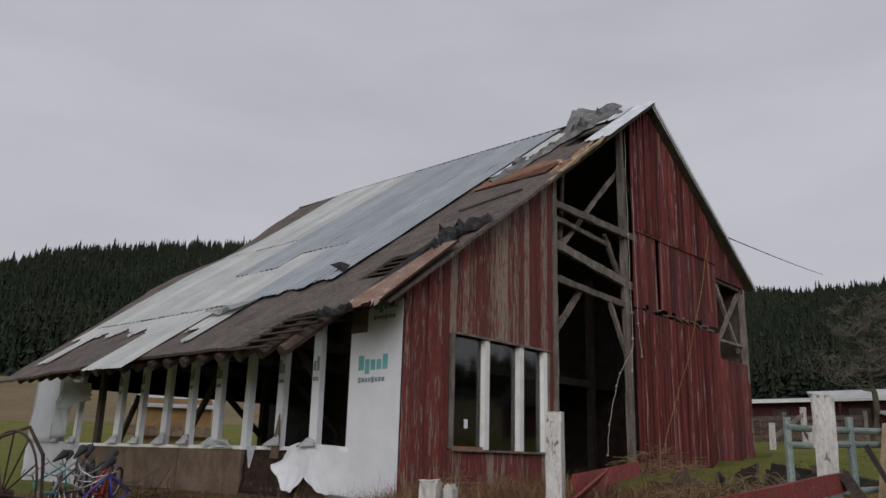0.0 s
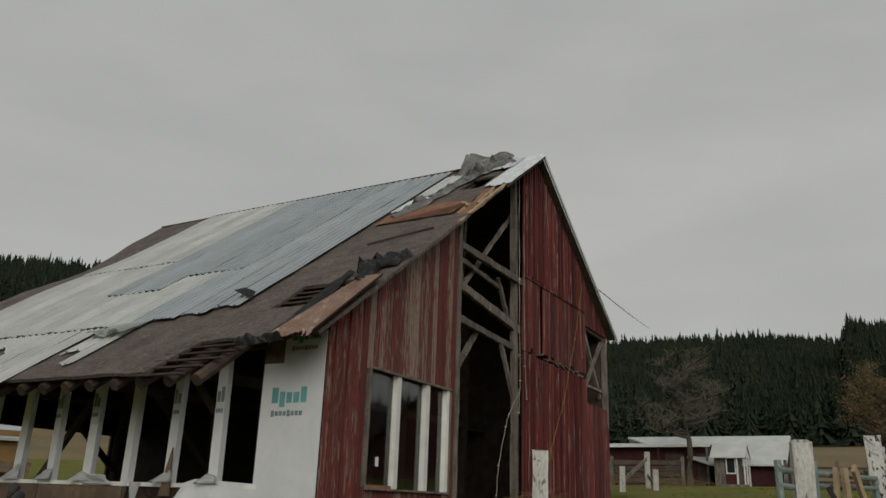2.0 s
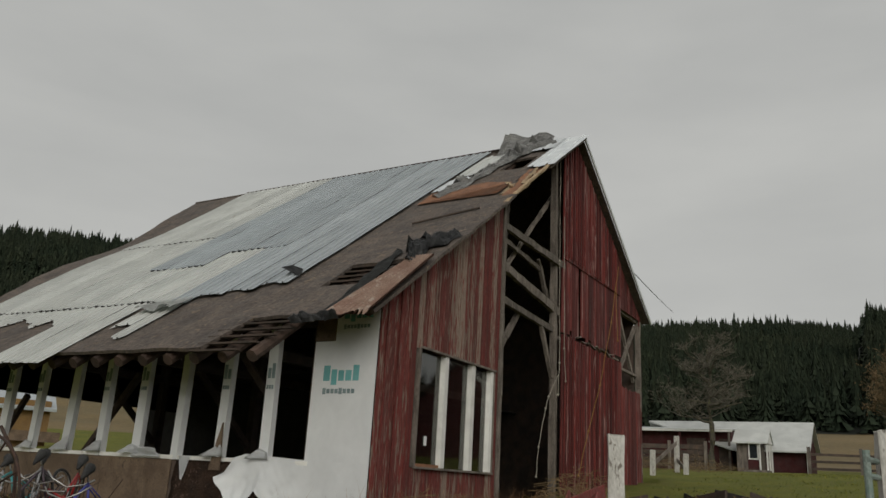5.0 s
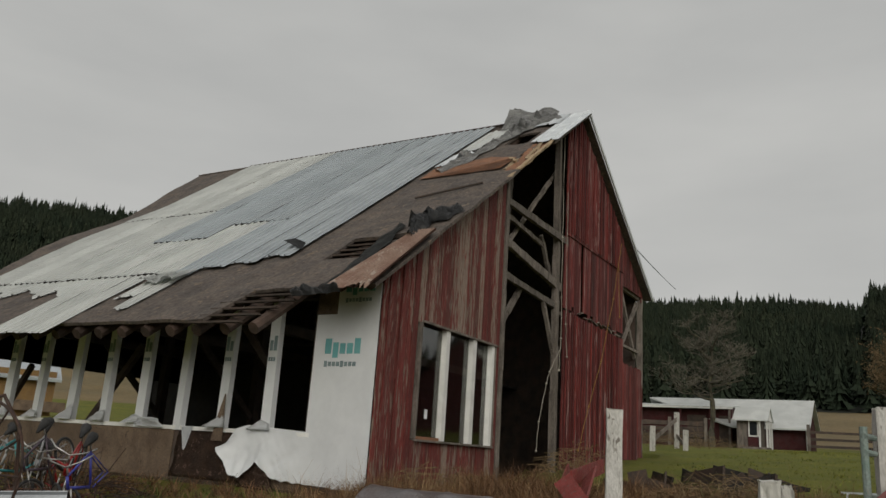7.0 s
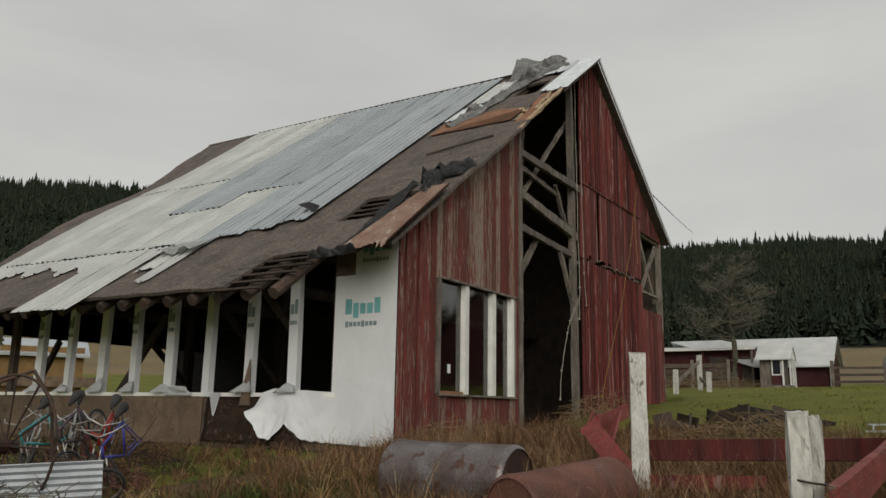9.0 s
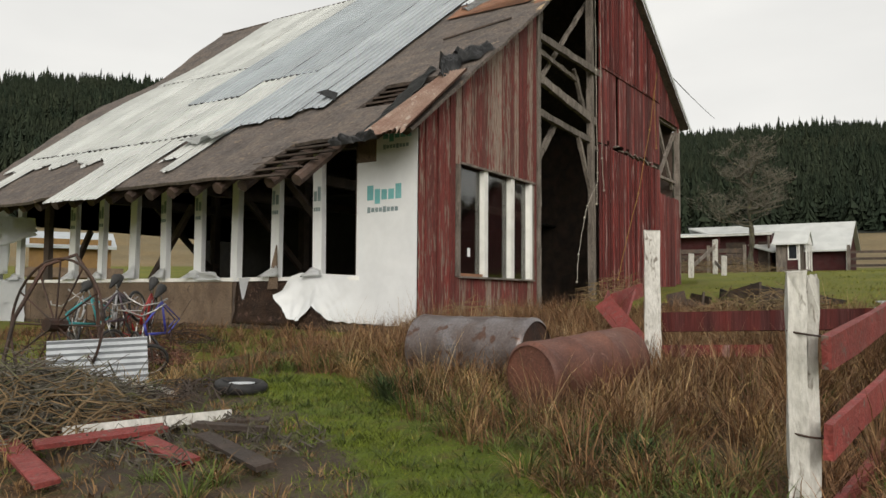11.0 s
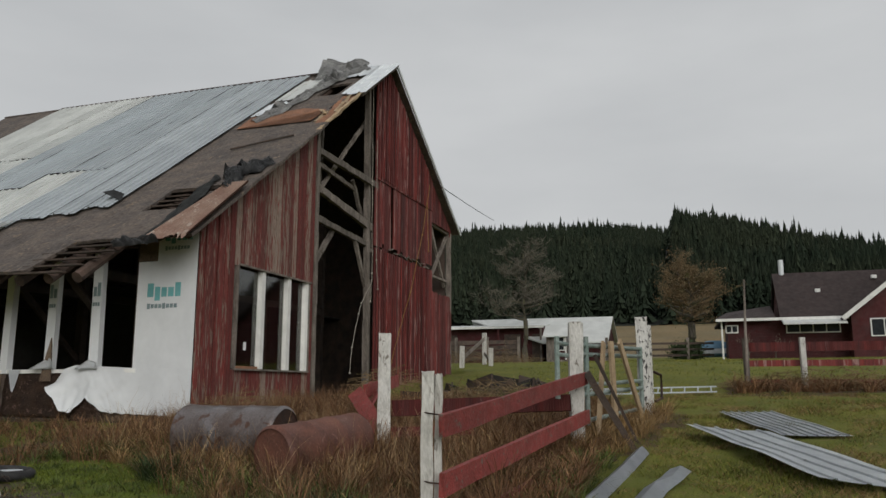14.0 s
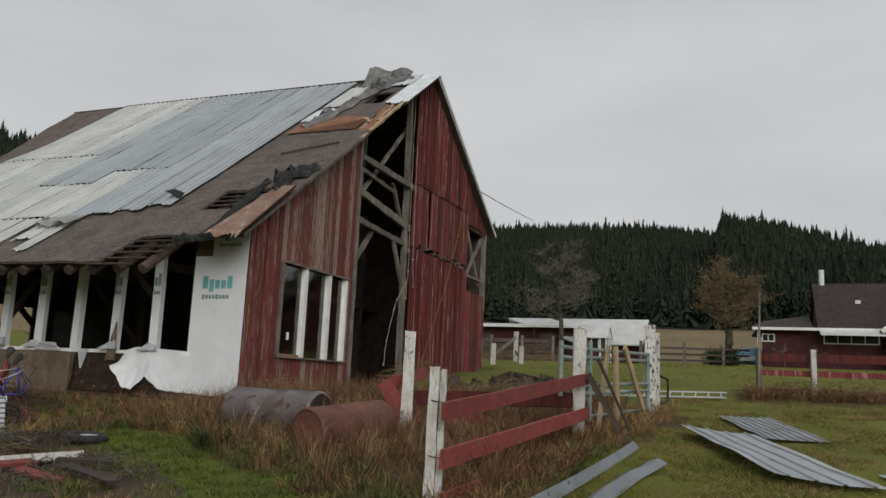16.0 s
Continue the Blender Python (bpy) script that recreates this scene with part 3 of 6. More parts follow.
# bare plywood and exposed boards
bm = bm_new()
vs = [bm.verts.new(on_roof(*p)) for p in ((4.5, 0.2, 0.035), (5.25, 0.14, 0.035), (5.6, 1.0, 0.035), (5.35, 2.4, 0.035), (4.55, 2.35, 0.035))]
bm.faces.new(vs)
bmesh.ops.solidify(bm, geom=bm.faces[:], thickness=0.02)
part("plywood_panel", bm, PLY, roof, "bare orange plywood sheet")
for k, (xa, xb, yy) in enumerate(((3.9, 6.2, -0.33), (4.0, 6.35, -0.2), (4.3, 6.0, -0.06), (4.5, 5.2, 0.06), (5.5, 6.3, 0.08))):
    bm = bm_new()
    a, b = on_roof(xa, yy, -0.01), on_roof(xb, yy + 0.06, -0.01)
    plank(bm, a, b, 0.12, 0.03)
    bmesh.ops.subdivide_edges(bm, edges=[e for e in bm.edges if e.calc_length() > 0.6], cuts=8)
    wear(bm, 0.014, k)
    part("sheathing_board", bm, WOOD_FRESH if k in (0, 3) else PLY, roof)
for k, (xa, xb, ya, yb) in enumerate(((4.3, 5.5, -0.36, -0.34), (5.3, 6.5, -0.34, -0.3), (5.0, 5.7, -0.22, -0.12), (5.6, 6.3, -0.2, -0.02), (4.9, 5.25, 0.0, 0.3))):
    bm = bm_new()
    stick(bm, on_roof(xa, ya, 0.03), on_roof(xb, yb, 0.04), 0.09, 0.03)
    bmesh.ops.subdivide_edges(bm, edges=[e for e in bm.edges if e.calc_length() > 0.4], cuts=5)
    wear(bm, 0.018, 60 + k)
    part("sheathing_splinter", bm, WOOD_FRESH, roof)
bm = bm_new()
stick(bm, on_roof(3.55, 0.1, 0.05), on_roof(3.1, 1.5, 0.05), 0.05, 0.03)
part("roof_batten", bm, WOOD_DARK, roof, "dark stick lying on the shingles")
for k in range(5):
    x = 0.38 + 0.2 * k
    bm = bm_new()
    stick(bm, on_roof(x, 0.15, -0.07), on_roof(x + 0.03, 1.75, -0.06), 0.1, 0.03)
    part("roof_batten", bm, WOOD_DARK, roof)
for k in range(5):
    x = -0.85 - 0.2 * k
    bm = bm_new()
    stick(bm, on_roof(x, 0.75 + 0.18 * k, -0.05), on_roof(x - 0.02, 2.5, -0.03), 0.1, 0.03)
    part("roof_batten", bm, WOOD_DARK, roof)
# rusty corrugated panel at the near eave
bm = bm_new()
rows = []
for i in range(7):
    u = -1.0 + 2.0 * i / 6
    row = []
    for j in range(61):
        f = j / 60
        y0, y1 = -0.5 + 0.1 * i / 6, 0.36 - 0.3 * (i / 6)
        row.append(bm.verts.new(on_roof(u + 0.05 * (i == 0) * math.sin(j), y0 + (y1 - y0) * f, 0.11 + 0.03 * math.cos(6.2832 * 8 * f))))
    rows.append(row)
for a, b in zip(rows, rows[1:]):
    for j in range(60):
        f = bm.faces.new((a[j], a[j + 1], b[j + 1], b[j]))
        # one flank of every rib gets darker rust, its shading put into the colour
        f.material_index = 1 if math.sin(6.2832 * 8 * (j + 0.5) / 60) > 0.2 else 0
part("corrugated_panel", bm, RUST_SHEET, roof, "rusty corrugated steel panel").data.materials.append(RUST_DARK)


def crumple(name, spine, width, material, seed, height, label, n=26, m=10, parent=roof):
    """A heap of torn sheeting laid along a line on the roof."""
    bm = bm_new()
    rows = []
    for i in range(n):
        t = i / (n - 1) * (len(spine) - 1)
        k = min(int(t), len(spine) - 2)
        p = Vector(spine[k]).lerp(Vector(spine[k + 1]), t - k)
        row = []
        for j in range(m):
            s = (j / (m - 1) - 0.5) * width * (0.75 + 0.7 * noise.noise(Vector((t * 2, seed, 0))))
            h = p.z + height * (0.4 + 0.7 * noise.noise(Vector((t * 1.3 + seed, s * 2, seed)))) + 0.4 * height * noise.noise(Vector((t * 5, s * 8, seed + 4)))
            edge = abs(j / (m - 1) - 0.5) * 2
            row.append(bm.verts.new(on_roof(p.x + s * 0.6, p.y + s * 0.8, max(0.045, h * (1 - 0.7 * edge ** 3)))))
        rows.append(row)
    for i in range(n - 1):
        for j in range(m - 1):
            bm.faces.new((rows[i][j], rows[i][j + 1], rows[i + 1][j + 1], rows[i + 1][j]))
    bmesh.ops.solidify(bm, geom=bm.faces[:], thickness=0.006)
    return part(name, bm, material, parent, label)


def bunch(spine, reach, height, material, seed, n, label):
    """Stiff torn sheeting thrown into sharp folds along a line on the roof."""
    rr = random.Random(seed)
    for k in range(n):
        bm = bm_new()
        t = (k + rr.random()) / n * (len(spine) - 1)
        i = min(int(t), len(spine) - 2)
        c = Vector(spine[i]).lerp(Vector(spine[i + 1]), t - i)
        a = rr.uniform(0, 3.14)
        d, e = Vector((math.cos(a), math.sin(a), 0)), Vector((-math.sin(a), math.cos(a), 0))
        r = reach * rr.uniform(0.5, 1.0)
        hi = height * rr.uniform(0.35, 1.0)
        fold = []
        for u, w, h in ((-1, -0.5, 0.0), (-0.4, -0.15, 0.7), (0.3, -0.1, 1.0), (1, -0.5, 0.1), (-0.9, 0.5, 0.05), (-0.3, 0.2, 0.5), (0.4, 0.25, 0.75), (0.9, 0.6, 0.0)):
            p = c + d * (u * r) + e * (w * r)
            fold.append(bm.verts.new(on_roof(p.x, p.y, 0.05 + max(0.0, h * hi + rr.uniform(-0.25, 0.25) * hi))))
        for q in ((0, 1, 5, 4), (1, 2, 6, 5), (2, 3, 7, 6)):
            bm.faces.new([fold[v] for v in q])
        bmesh.ops.solidify(bm, geom=bm.faces[:], thickness=0.005)
        part("torn_fold", bm, material, roof, label)


TARP_D = mat("dull_grey_underlay", (0.05, 0.052, 0.05), (0.03, 0.031, 0.03), 3, 0.7, bump=0.3, fine=25)
crumple("torn_underlay", [(-0.98, 0.4, 0.05), (-0.2, 0.5, 0.05), (0.6, 0.6, 0.05), (1.6, 0.75, 0.05)], 0.55, TARP_D, 3, 0.02, "flat dark grey strip of underlay")
crumple("torn_tarpaulin", [(0.75, -0.05, 0.08), (1.2, 0.2, 0.12), (1.7, 0.1, 0.12), (2.1, -0.2, 0.05)], 0.72, TARP_B, 8, 0.24, "bunched black tarpaulin with folds", 34, 14)
crumple("torn_tarpaulin", [(-1.05, 1.0, 0.06), (-1.0, 0.6, 0.1), (-1.0, 0.1, 0.05)], 0.3, TARP_B, 21, 0.16, "black tarpaulin bunched at the eave", 20, 8)
bunch([(1.3, 0.35, 0), (2.0, 0.2, 0)], 0.26, 0.3, TARP_B, 9, 3, "stiff fold of black tarpaulin")
crumple("torn_felt", [(4.95, 2.1, 0.04), (5.8, 1.65, 0.06), (6.8, 1.55, 0.06), (7.7, 1.3, 0.08)], 0.6, TARP_G, 14, 0.14, "crumpled grey roofing felt")
crumple("torn_felt", [(7.6, 1.5, 0.05), (8.2, 1.1, 0.1), (8.6, 0.5, 0.12)], 0.7, TARP_G, 33, 0.2, "crumpled grey roofing felt")
bunch([(7.5, 1.5, 0), (8.45, 0.95, 0)], 0.42, 0.4, TARP_G, 15, 7, "stiff fold of grey roofing felt")
bunch([(5.3, 1.95, 0), (6.9, 1.5, 0)], 0.3, 0.2, TARP_G, 16, 6, "stiff fold of grey roofing felt")
# a stiff sheet of felt thrown up over the ridge
bm = bm_new()
rows = []
for i in range(9):
    t = i / 8
    rows.append([bm.verts.new((8.0 + 0.9 * t + 0.05 * math.sin(j * 2 + i), 2.0 - 1.4 * j / 7, 9.62 + 0.72 * t + 0.36 * math.sin(t * 2.2) * (0.75 + 0.25 * math.cos(j * 1.1)) - 0.25 * (j / 7) ** 2 + 0.15 * noise.noise(Vector((i * 0.9, j * 1.3, 4))))) for j in range(8)])
for a, b in zip(rows, rows[1:]):
    for j in range(7):
        bm.faces.new((a[j], a[j + 1], b[j + 1], b[j]))
bmesh.ops.solidify(bm, geom=bm.faces[:], thickness=0.008)
part("torn_felt", bm, TARP_G, roof, "grey felt folded up over the ridge")

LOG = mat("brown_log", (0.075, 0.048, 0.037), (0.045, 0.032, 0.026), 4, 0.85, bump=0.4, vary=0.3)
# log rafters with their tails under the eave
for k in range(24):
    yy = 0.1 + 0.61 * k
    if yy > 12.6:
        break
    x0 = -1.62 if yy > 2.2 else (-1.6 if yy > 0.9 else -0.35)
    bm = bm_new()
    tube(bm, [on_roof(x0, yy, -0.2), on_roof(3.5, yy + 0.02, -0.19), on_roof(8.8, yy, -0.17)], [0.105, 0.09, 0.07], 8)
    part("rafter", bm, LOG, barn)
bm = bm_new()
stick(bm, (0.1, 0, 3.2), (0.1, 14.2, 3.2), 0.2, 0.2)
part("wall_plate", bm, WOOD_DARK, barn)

# front gable wall, boards over girts
bm = bm_new()
stick(bm, (0.05, 0.1, 3.05), (4.4, 0.1, 3.05), 0.1, 0.08)
wall_w = part("gable_wall", bm, WOOD_GREY, barn, "peeling red boards showing grey wood")
bm = bm_new()
stick(bm, (8.0, 0.12, 4.3), (15.1, 0.12, 4.3), 0.1, 0.08)
wall_e = part("gable_wall", bm, WOOD_GREY, barn, "dark faded red boards")


def board(x, w, z0, z1a, z1b, y, material, parent, lean=0.0, depth=0.024, name="board"):
    """An upright board whose top is cut along the roof."""
    bm = bm_new()
    c = [(x, z0), (x + w, z0), (x + w + lean, z1b), (x + lean, z1a)]
    fr = [bm.verts.new((a, y, b)) for a, b in c]
    bk = [bm.verts.new((a, y + depth, b)) for a, b in c]
    bm.faces.new(fr)
    bm.faces.new(bk[::-1])
    for k in range(4):
        bm.faces.new((fr[k], bk[k], bk[(k + 1) % 4], fr[(k + 1) % 4]))
    return part(name, bm, material, parent)


RB = random.Random(4)
x = 0.02
while x < 4.38:
    w = min(RB.choice((0.15, 0.18, 0.2, 0.23)), 4.42 - x)
    if w < 0.05:
        break
    ym, g = -0.02 - RB.uniform(0, 0.018), 0.012
    ta, tb = roof_z(x) - 0.1, roof_z(x + w) - 0.1
    if x + w > 1.3 and x < 4.24:
        board(x, w - g, 2.87 + RB.uniform(-0.01, 0.01), ta, tb, ym, RED_BARE if RB.random() < 0.72 else RED_WORN, wall_w)
        board(x, w - g, -0.22, 0.83, 0.83, ym, RED_BARE if RB.random() < 0.4 else RED_WORN, wall_w)
    else:
        board(x, w - g, -0.22, ta, tb, ym, RED_WORN, wall_w)
    x += w
# battens between wide boards
for k in range(11):
    xb = 0.16 + 0.385 * k
    if not 1.25 < xb < 4.3:
        board(xb, 0.04, -0.2, roof_z(xb) - 0.12, roof_z(xb) - 0.1, -0.055, RED_WORN, wall_w, 0, 0.02, "batten")
x = 8.02
while x < 15.16:
    w = min(RB.choice((0.16, 0.2, 0.22)), 15.18 - x)
    if w < 0.05:
        break
    ta, tb = roof_z(x) - 0.05, roof_z(x + w) - 0.05
    ym = -0.02 - RB.uniform(0, 0.018)
    if x > 12.95 and x < 14.8:
        board(x, w - 0.008, 6.12, max(6.14, ta), max(6.14, tb), ym, RED_DARK, wall_e)
        board(x, w - 0.008, 0.2, 3.68 + RB.uniform(-0.06, 0.06), 3.68 + RB.uniform(-0.06, 0.06), ym, RED_DARK, wall_e)
    elif x >= 14.8:
        board(x, w - 0.008, 0.2, 3.66, 3.7, ym, RED_DARK, wall_e)
        board(x, w - 0.008, 5.95, ta, tb, ym, RED_DARK, wall_e)
    else:
        split = 6.45 + 0.02 * (x - 8)
        board(x, w - 0.008, split - 0.05, ta, tb, ym - 0.03, RED_DARK, wall_e)
        jag = RB.uniform(-0.14, 0.08) if x < 12.4 else 0
        lean = RB.uniform(-0.05, 0.05) if x < 9.2 else 0
        if not 9.2 < x < 9.38:
            board(x, w - 0.008, 4.5 + 0.07 * (x - 8) / 4 + jag, split, split, ym, RED_DARK, wall_e, lean)
        board(x, w - 0.008, 0.15, 4.42 + jag * 0.7, 4.44 + RB.uniform(-0.1, 0.05), ym - 0.012, RED_DARK, wall_e)
    if RB.random() < 0.92 and x < 12.9:
        board(x - 0.025, 0.05, 0.2, 4.35, 4.38, ym - 0.05, RED_DARK, wall_e, 0, 0.035, "batten")
        board(x - 0.025, 0.05, 6.5, roof_z(x) - 0.1, roof_z(x) - 0.1, ym - 0.065, RED_DARK, wall_e, 0, 0.035, "batten")
    x += w
for k in range(9):
    bm = bm_new()
    xx = 9.0 + 0.4 * k
    stick(bm, (xx, -0.06, 4.47 + RB.uniform(-0.08, 0.05)), (xx + 0.3, -0.07, 4.46 + RB.uniform(-0.1, 0.08)), 0.07, 0.03)
    wear(bm, 0.015, k)
    part("splinter", bm, WOOD_GREY, wall_e, "broken pale splinter")

# timber frame in the open bay
FRAME = [("post", (4.53, 0.02, -0.2), (4.5, 0.02, 6.75), 0.16, 0.14), ("post", (7.92, 0.12, 0.0), (7.75, 0.12, 9.2), 0.15, 0.14), ("post", (15.1, 0.05, 0.2), (15.1, 0.05, 6.1), 0.16, 0.16),
         ("beam", (4.3, 0.1, 6.28), (8.25, 0.02, 6.22), 0.1, 0.17), ("beam", (4.5, 0.12, 5.98), (7.3, 0.3, 5.93), 0.07, 0.11), ("beam", (4.5, 0.1, 5.36), (8.1, 0.12, 4.97), 0.11, 0.2),
         ("beam", (4.5, 0.15, 4.6), (7.95, 0.15, 4.45), 0.1, 0.15), ("brace", (4.62, 0.25, 3.1), (5.95, 0.25, 4.5), 0.09, 0.12), ("brace", (7.85, 0.15, 3.2), (7.1, 0.15, 4.45), 0.09, 0.1),
         ("strut", (5.2, 0.3, 5.36), (8.0, 0.3, 8.1), 0.07, 0.1), ("strut", (5.28, 0.32, 5.4), (5.4, 0.32, 7.3), 0.05, 0.09), ("strut", (8.0, 0.3, 8.35), (8.95, 0.3, 7.2), 0.06, 0.12),
         ("strut", (7.2, 0.3, 6.15), (8.0, 0.3, 5.0), 0.08, 0.12), ("brace", (13.0, 0.1, 4.0), (14.9, 0.1, 5.9), 0.08, 0.12), ("brace", (13.4, 0.16, 6.0), (14.9, 0.16, 4.1), 0.08, 0.12), ("beam", (12.9, 0.1, 6.13), (15.1, 0.1, 6.1), 0.1, 0.14)]
for i, (nm, p, q, w, h) in enumerate(FRAME):
    bm = bm_new()
    stick(bm, p, q, w, h)
    bmesh.ops.subdivide_edges(bm, edges=[e for e in bm.edges if e.calc_length() > 0.8], cuts=7)
    bmesh.ops.bevel(bm, geom=bm.edges[:], offset=0.008, segments=1)
    wear(bm, 0.012, i)
    part(nm, bm, WOOD_GREY, barn)
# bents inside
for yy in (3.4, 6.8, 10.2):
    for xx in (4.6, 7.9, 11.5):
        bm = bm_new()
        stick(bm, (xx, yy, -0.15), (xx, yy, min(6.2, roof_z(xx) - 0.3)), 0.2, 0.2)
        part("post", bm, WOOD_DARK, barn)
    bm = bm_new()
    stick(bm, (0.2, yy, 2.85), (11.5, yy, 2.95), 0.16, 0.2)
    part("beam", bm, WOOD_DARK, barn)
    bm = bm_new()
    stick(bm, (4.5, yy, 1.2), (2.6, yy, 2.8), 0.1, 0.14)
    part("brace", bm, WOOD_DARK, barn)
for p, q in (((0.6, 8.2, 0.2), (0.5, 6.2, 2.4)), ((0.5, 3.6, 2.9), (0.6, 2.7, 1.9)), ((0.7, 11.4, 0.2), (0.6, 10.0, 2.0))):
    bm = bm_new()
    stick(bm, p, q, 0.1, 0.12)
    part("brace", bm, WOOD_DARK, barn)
# loft, floor, back and far walls; the near-black ones carry the inside gloom in their colour
# the thin panel behind the east boards is added to darken what the panes show
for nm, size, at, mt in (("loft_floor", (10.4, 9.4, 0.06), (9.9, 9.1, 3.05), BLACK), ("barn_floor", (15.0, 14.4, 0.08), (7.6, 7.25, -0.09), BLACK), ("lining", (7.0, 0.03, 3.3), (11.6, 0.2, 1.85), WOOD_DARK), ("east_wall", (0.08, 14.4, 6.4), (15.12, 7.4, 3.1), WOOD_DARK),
                         # the two inner cross walls are added, only to keep the view inside black
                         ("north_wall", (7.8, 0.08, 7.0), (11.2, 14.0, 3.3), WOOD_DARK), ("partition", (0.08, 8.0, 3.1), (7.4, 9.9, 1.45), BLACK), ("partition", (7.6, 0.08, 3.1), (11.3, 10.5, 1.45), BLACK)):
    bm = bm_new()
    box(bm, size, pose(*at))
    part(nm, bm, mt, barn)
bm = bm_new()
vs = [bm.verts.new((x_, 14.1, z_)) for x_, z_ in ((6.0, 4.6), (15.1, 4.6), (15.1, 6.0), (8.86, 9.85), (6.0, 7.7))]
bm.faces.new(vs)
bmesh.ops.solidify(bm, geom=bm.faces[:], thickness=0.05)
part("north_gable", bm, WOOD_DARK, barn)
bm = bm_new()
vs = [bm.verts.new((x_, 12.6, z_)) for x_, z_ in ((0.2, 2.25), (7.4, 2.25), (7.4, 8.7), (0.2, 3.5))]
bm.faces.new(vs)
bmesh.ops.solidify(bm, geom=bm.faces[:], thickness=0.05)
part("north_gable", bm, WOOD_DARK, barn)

# three-light window
bm = bm_new()
box(bm, (2.96, 0.14, 0.035), pose(2.74, -0.03, 0.835))
bmesh.ops.bevel(bm, geom=bm.edges[:], offset=0.006, segments=1)
window = part("window", bm, WOOD_GREY, barn, "three tall glass panes with white posts")
for a, c, mt in ((1.22, 1.29, WOOD_GREY), (2.15, 2.28, TRIM), (3.22, 3.36, TRIM), (4.06, 4.17, TRIM), (4.17, 4.26, WOOD_GREY)):
    bm = bm_new()
    box(bm, (c - a, 0.12, 2.01), pose((a + c) / 2, 0.005, 1.862))
    bmesh.ops.bevel(bm, geom=bm.edges[:], offset=0.008, segments=1)
    part("window_post", bm, mt, window)
for a, b in ((1.29, 2.15), (2.28, 3.22), (3.36, 4.06)):
    bm = bm_new()
    box(bm, (b - a, 0.006, 2.01), pose((a + b) / 2, 0.05, 1.86))
    part("pane", bm, GLASS, window).visible_shadow = False
bm = bm_new()
box(bm, (0.86, 0.05, 0.05), pose(1.72, 0.01, 0.88))
part("sill_board", bm, PLY, window, "orange-brown sill strip")
bm = bm_new()
box(bm, (3.0, 0.05, 0.04), pose(2.77, -0.065, 2.885))
part("head_trim", bm, WOOD_GREY, window)
bm = bm_new()
box(bm, (0.09, 0.01, 0.16), pose(1.72, 0.035, 1.3))
part("paper_notice", bm, WRAP, window, "small white paper on the glass")
bm = bm_new()
box(bm, (0.12, 0.05, 0.12), pose(4.5, -0.14, 0.12))
part("socket_box", bm, WRAP, barn, "small white box by the door post")

# side wall: house wrap, wrapped studs, fibre board below
def wrap_sheet(name, pts, label="", bulge=0.02, parent=barn, material=WRAP, n=10):
    """A wavy sheet through four corners."""
    a, b, c, d = (Vector(p) for p in pts)
    bm = bm_new()
    rows = [[bm.verts.new(a.lerp(b, i / n).lerp(d.lerp(c, i / n), j / n) + Vector((-abs(bulge) * (1 + noise.noise(Vector((i * 0.6, j * 0.6, a.y)))), 0, 0.3 * bulge * noise.noise(Vector((i * 0.9, j * 0.4, 7)))))) for i in range(n + 1)] for j in range(n + 1)]
    for j in range(n):
        for i in range(n):
            bm.faces.new((rows[j][i], rows[j][i + 1], rows[j + 1][i + 1], rows[j + 1][i]))
    bmesh.ops.solidify(bm, geom=bm.faces[:], thickness=0.004)
    return part(name, bm, material, parent, label, bulge > 0.003)


bm = bm_new()
edge = ((0.0, 0.0), (1.28, 0.05), (1.28, 2.8), (0.86, 2.8), (0.86, 3.5), (0.0, 3.3))
front = [bm.verts.new((-0.014, y_, z_)) for y_, z_ in edge]
back = [bm.verts.new((-0.004, y_, z_)) for y_, z_ in edge]
bm.faces.new(front)
bm.faces.new(back[::-1])
for k in range(6):
    bm.faces.new((front[k], back[k], back[(k + 1) % 6], front[(k + 1) % 6]))
bmesh.ops.recalc_face_normals(bm, faces=bm.faces[:])
wrap = part("house_wrap", bm, WRAP, barn, "white house wrap with teal print")
bm = bm_new()
box(bm, (0.03, 0.42, 0.42), pose(0.0, 1.07, 3.02))
part("bare_board", bm, OSB, barn, "dark brown bare board")


def print_mark(y, z, s, parent, cut=5, x=-0.0165):
    """The wrap's maker's mark as plain bars: five tall teal ones over a row of small grey ones."""
    at = 0.0
    for k in range(cut):
        bm = bm_new()
        wide, low, hgt = ((0.1, 0.0, 0.19), (0.085, -0.05, 0.19), (0.085, 0.0, 0.13), (0.09, 0.0, 0.13), (0.09, 0.0, 0.19))[k]
        box(bm, (0.004, wide * s, hgt * s), pose(x, y - (at + wide / 2) * s, z + (low + hgt / 2) * s))
        bmesh.ops.bevel(bm, geom=bm.edges[:], offset=0.0015, segments=1)
        part("print_mark", bm, TEAL, parent)
        at += wide + 0.022
    for k in range(int(1.6 * cut)):
        bm = bm_new()
        box(bm, (0.004, 0.048 * s, (0.075 if k in (0, 4) else 0.055) * s), pose(x, y - (0.03 + 0.062 * k) * s, z - 0.125 * s))
        part("print_mark", bm, SLATE, parent)


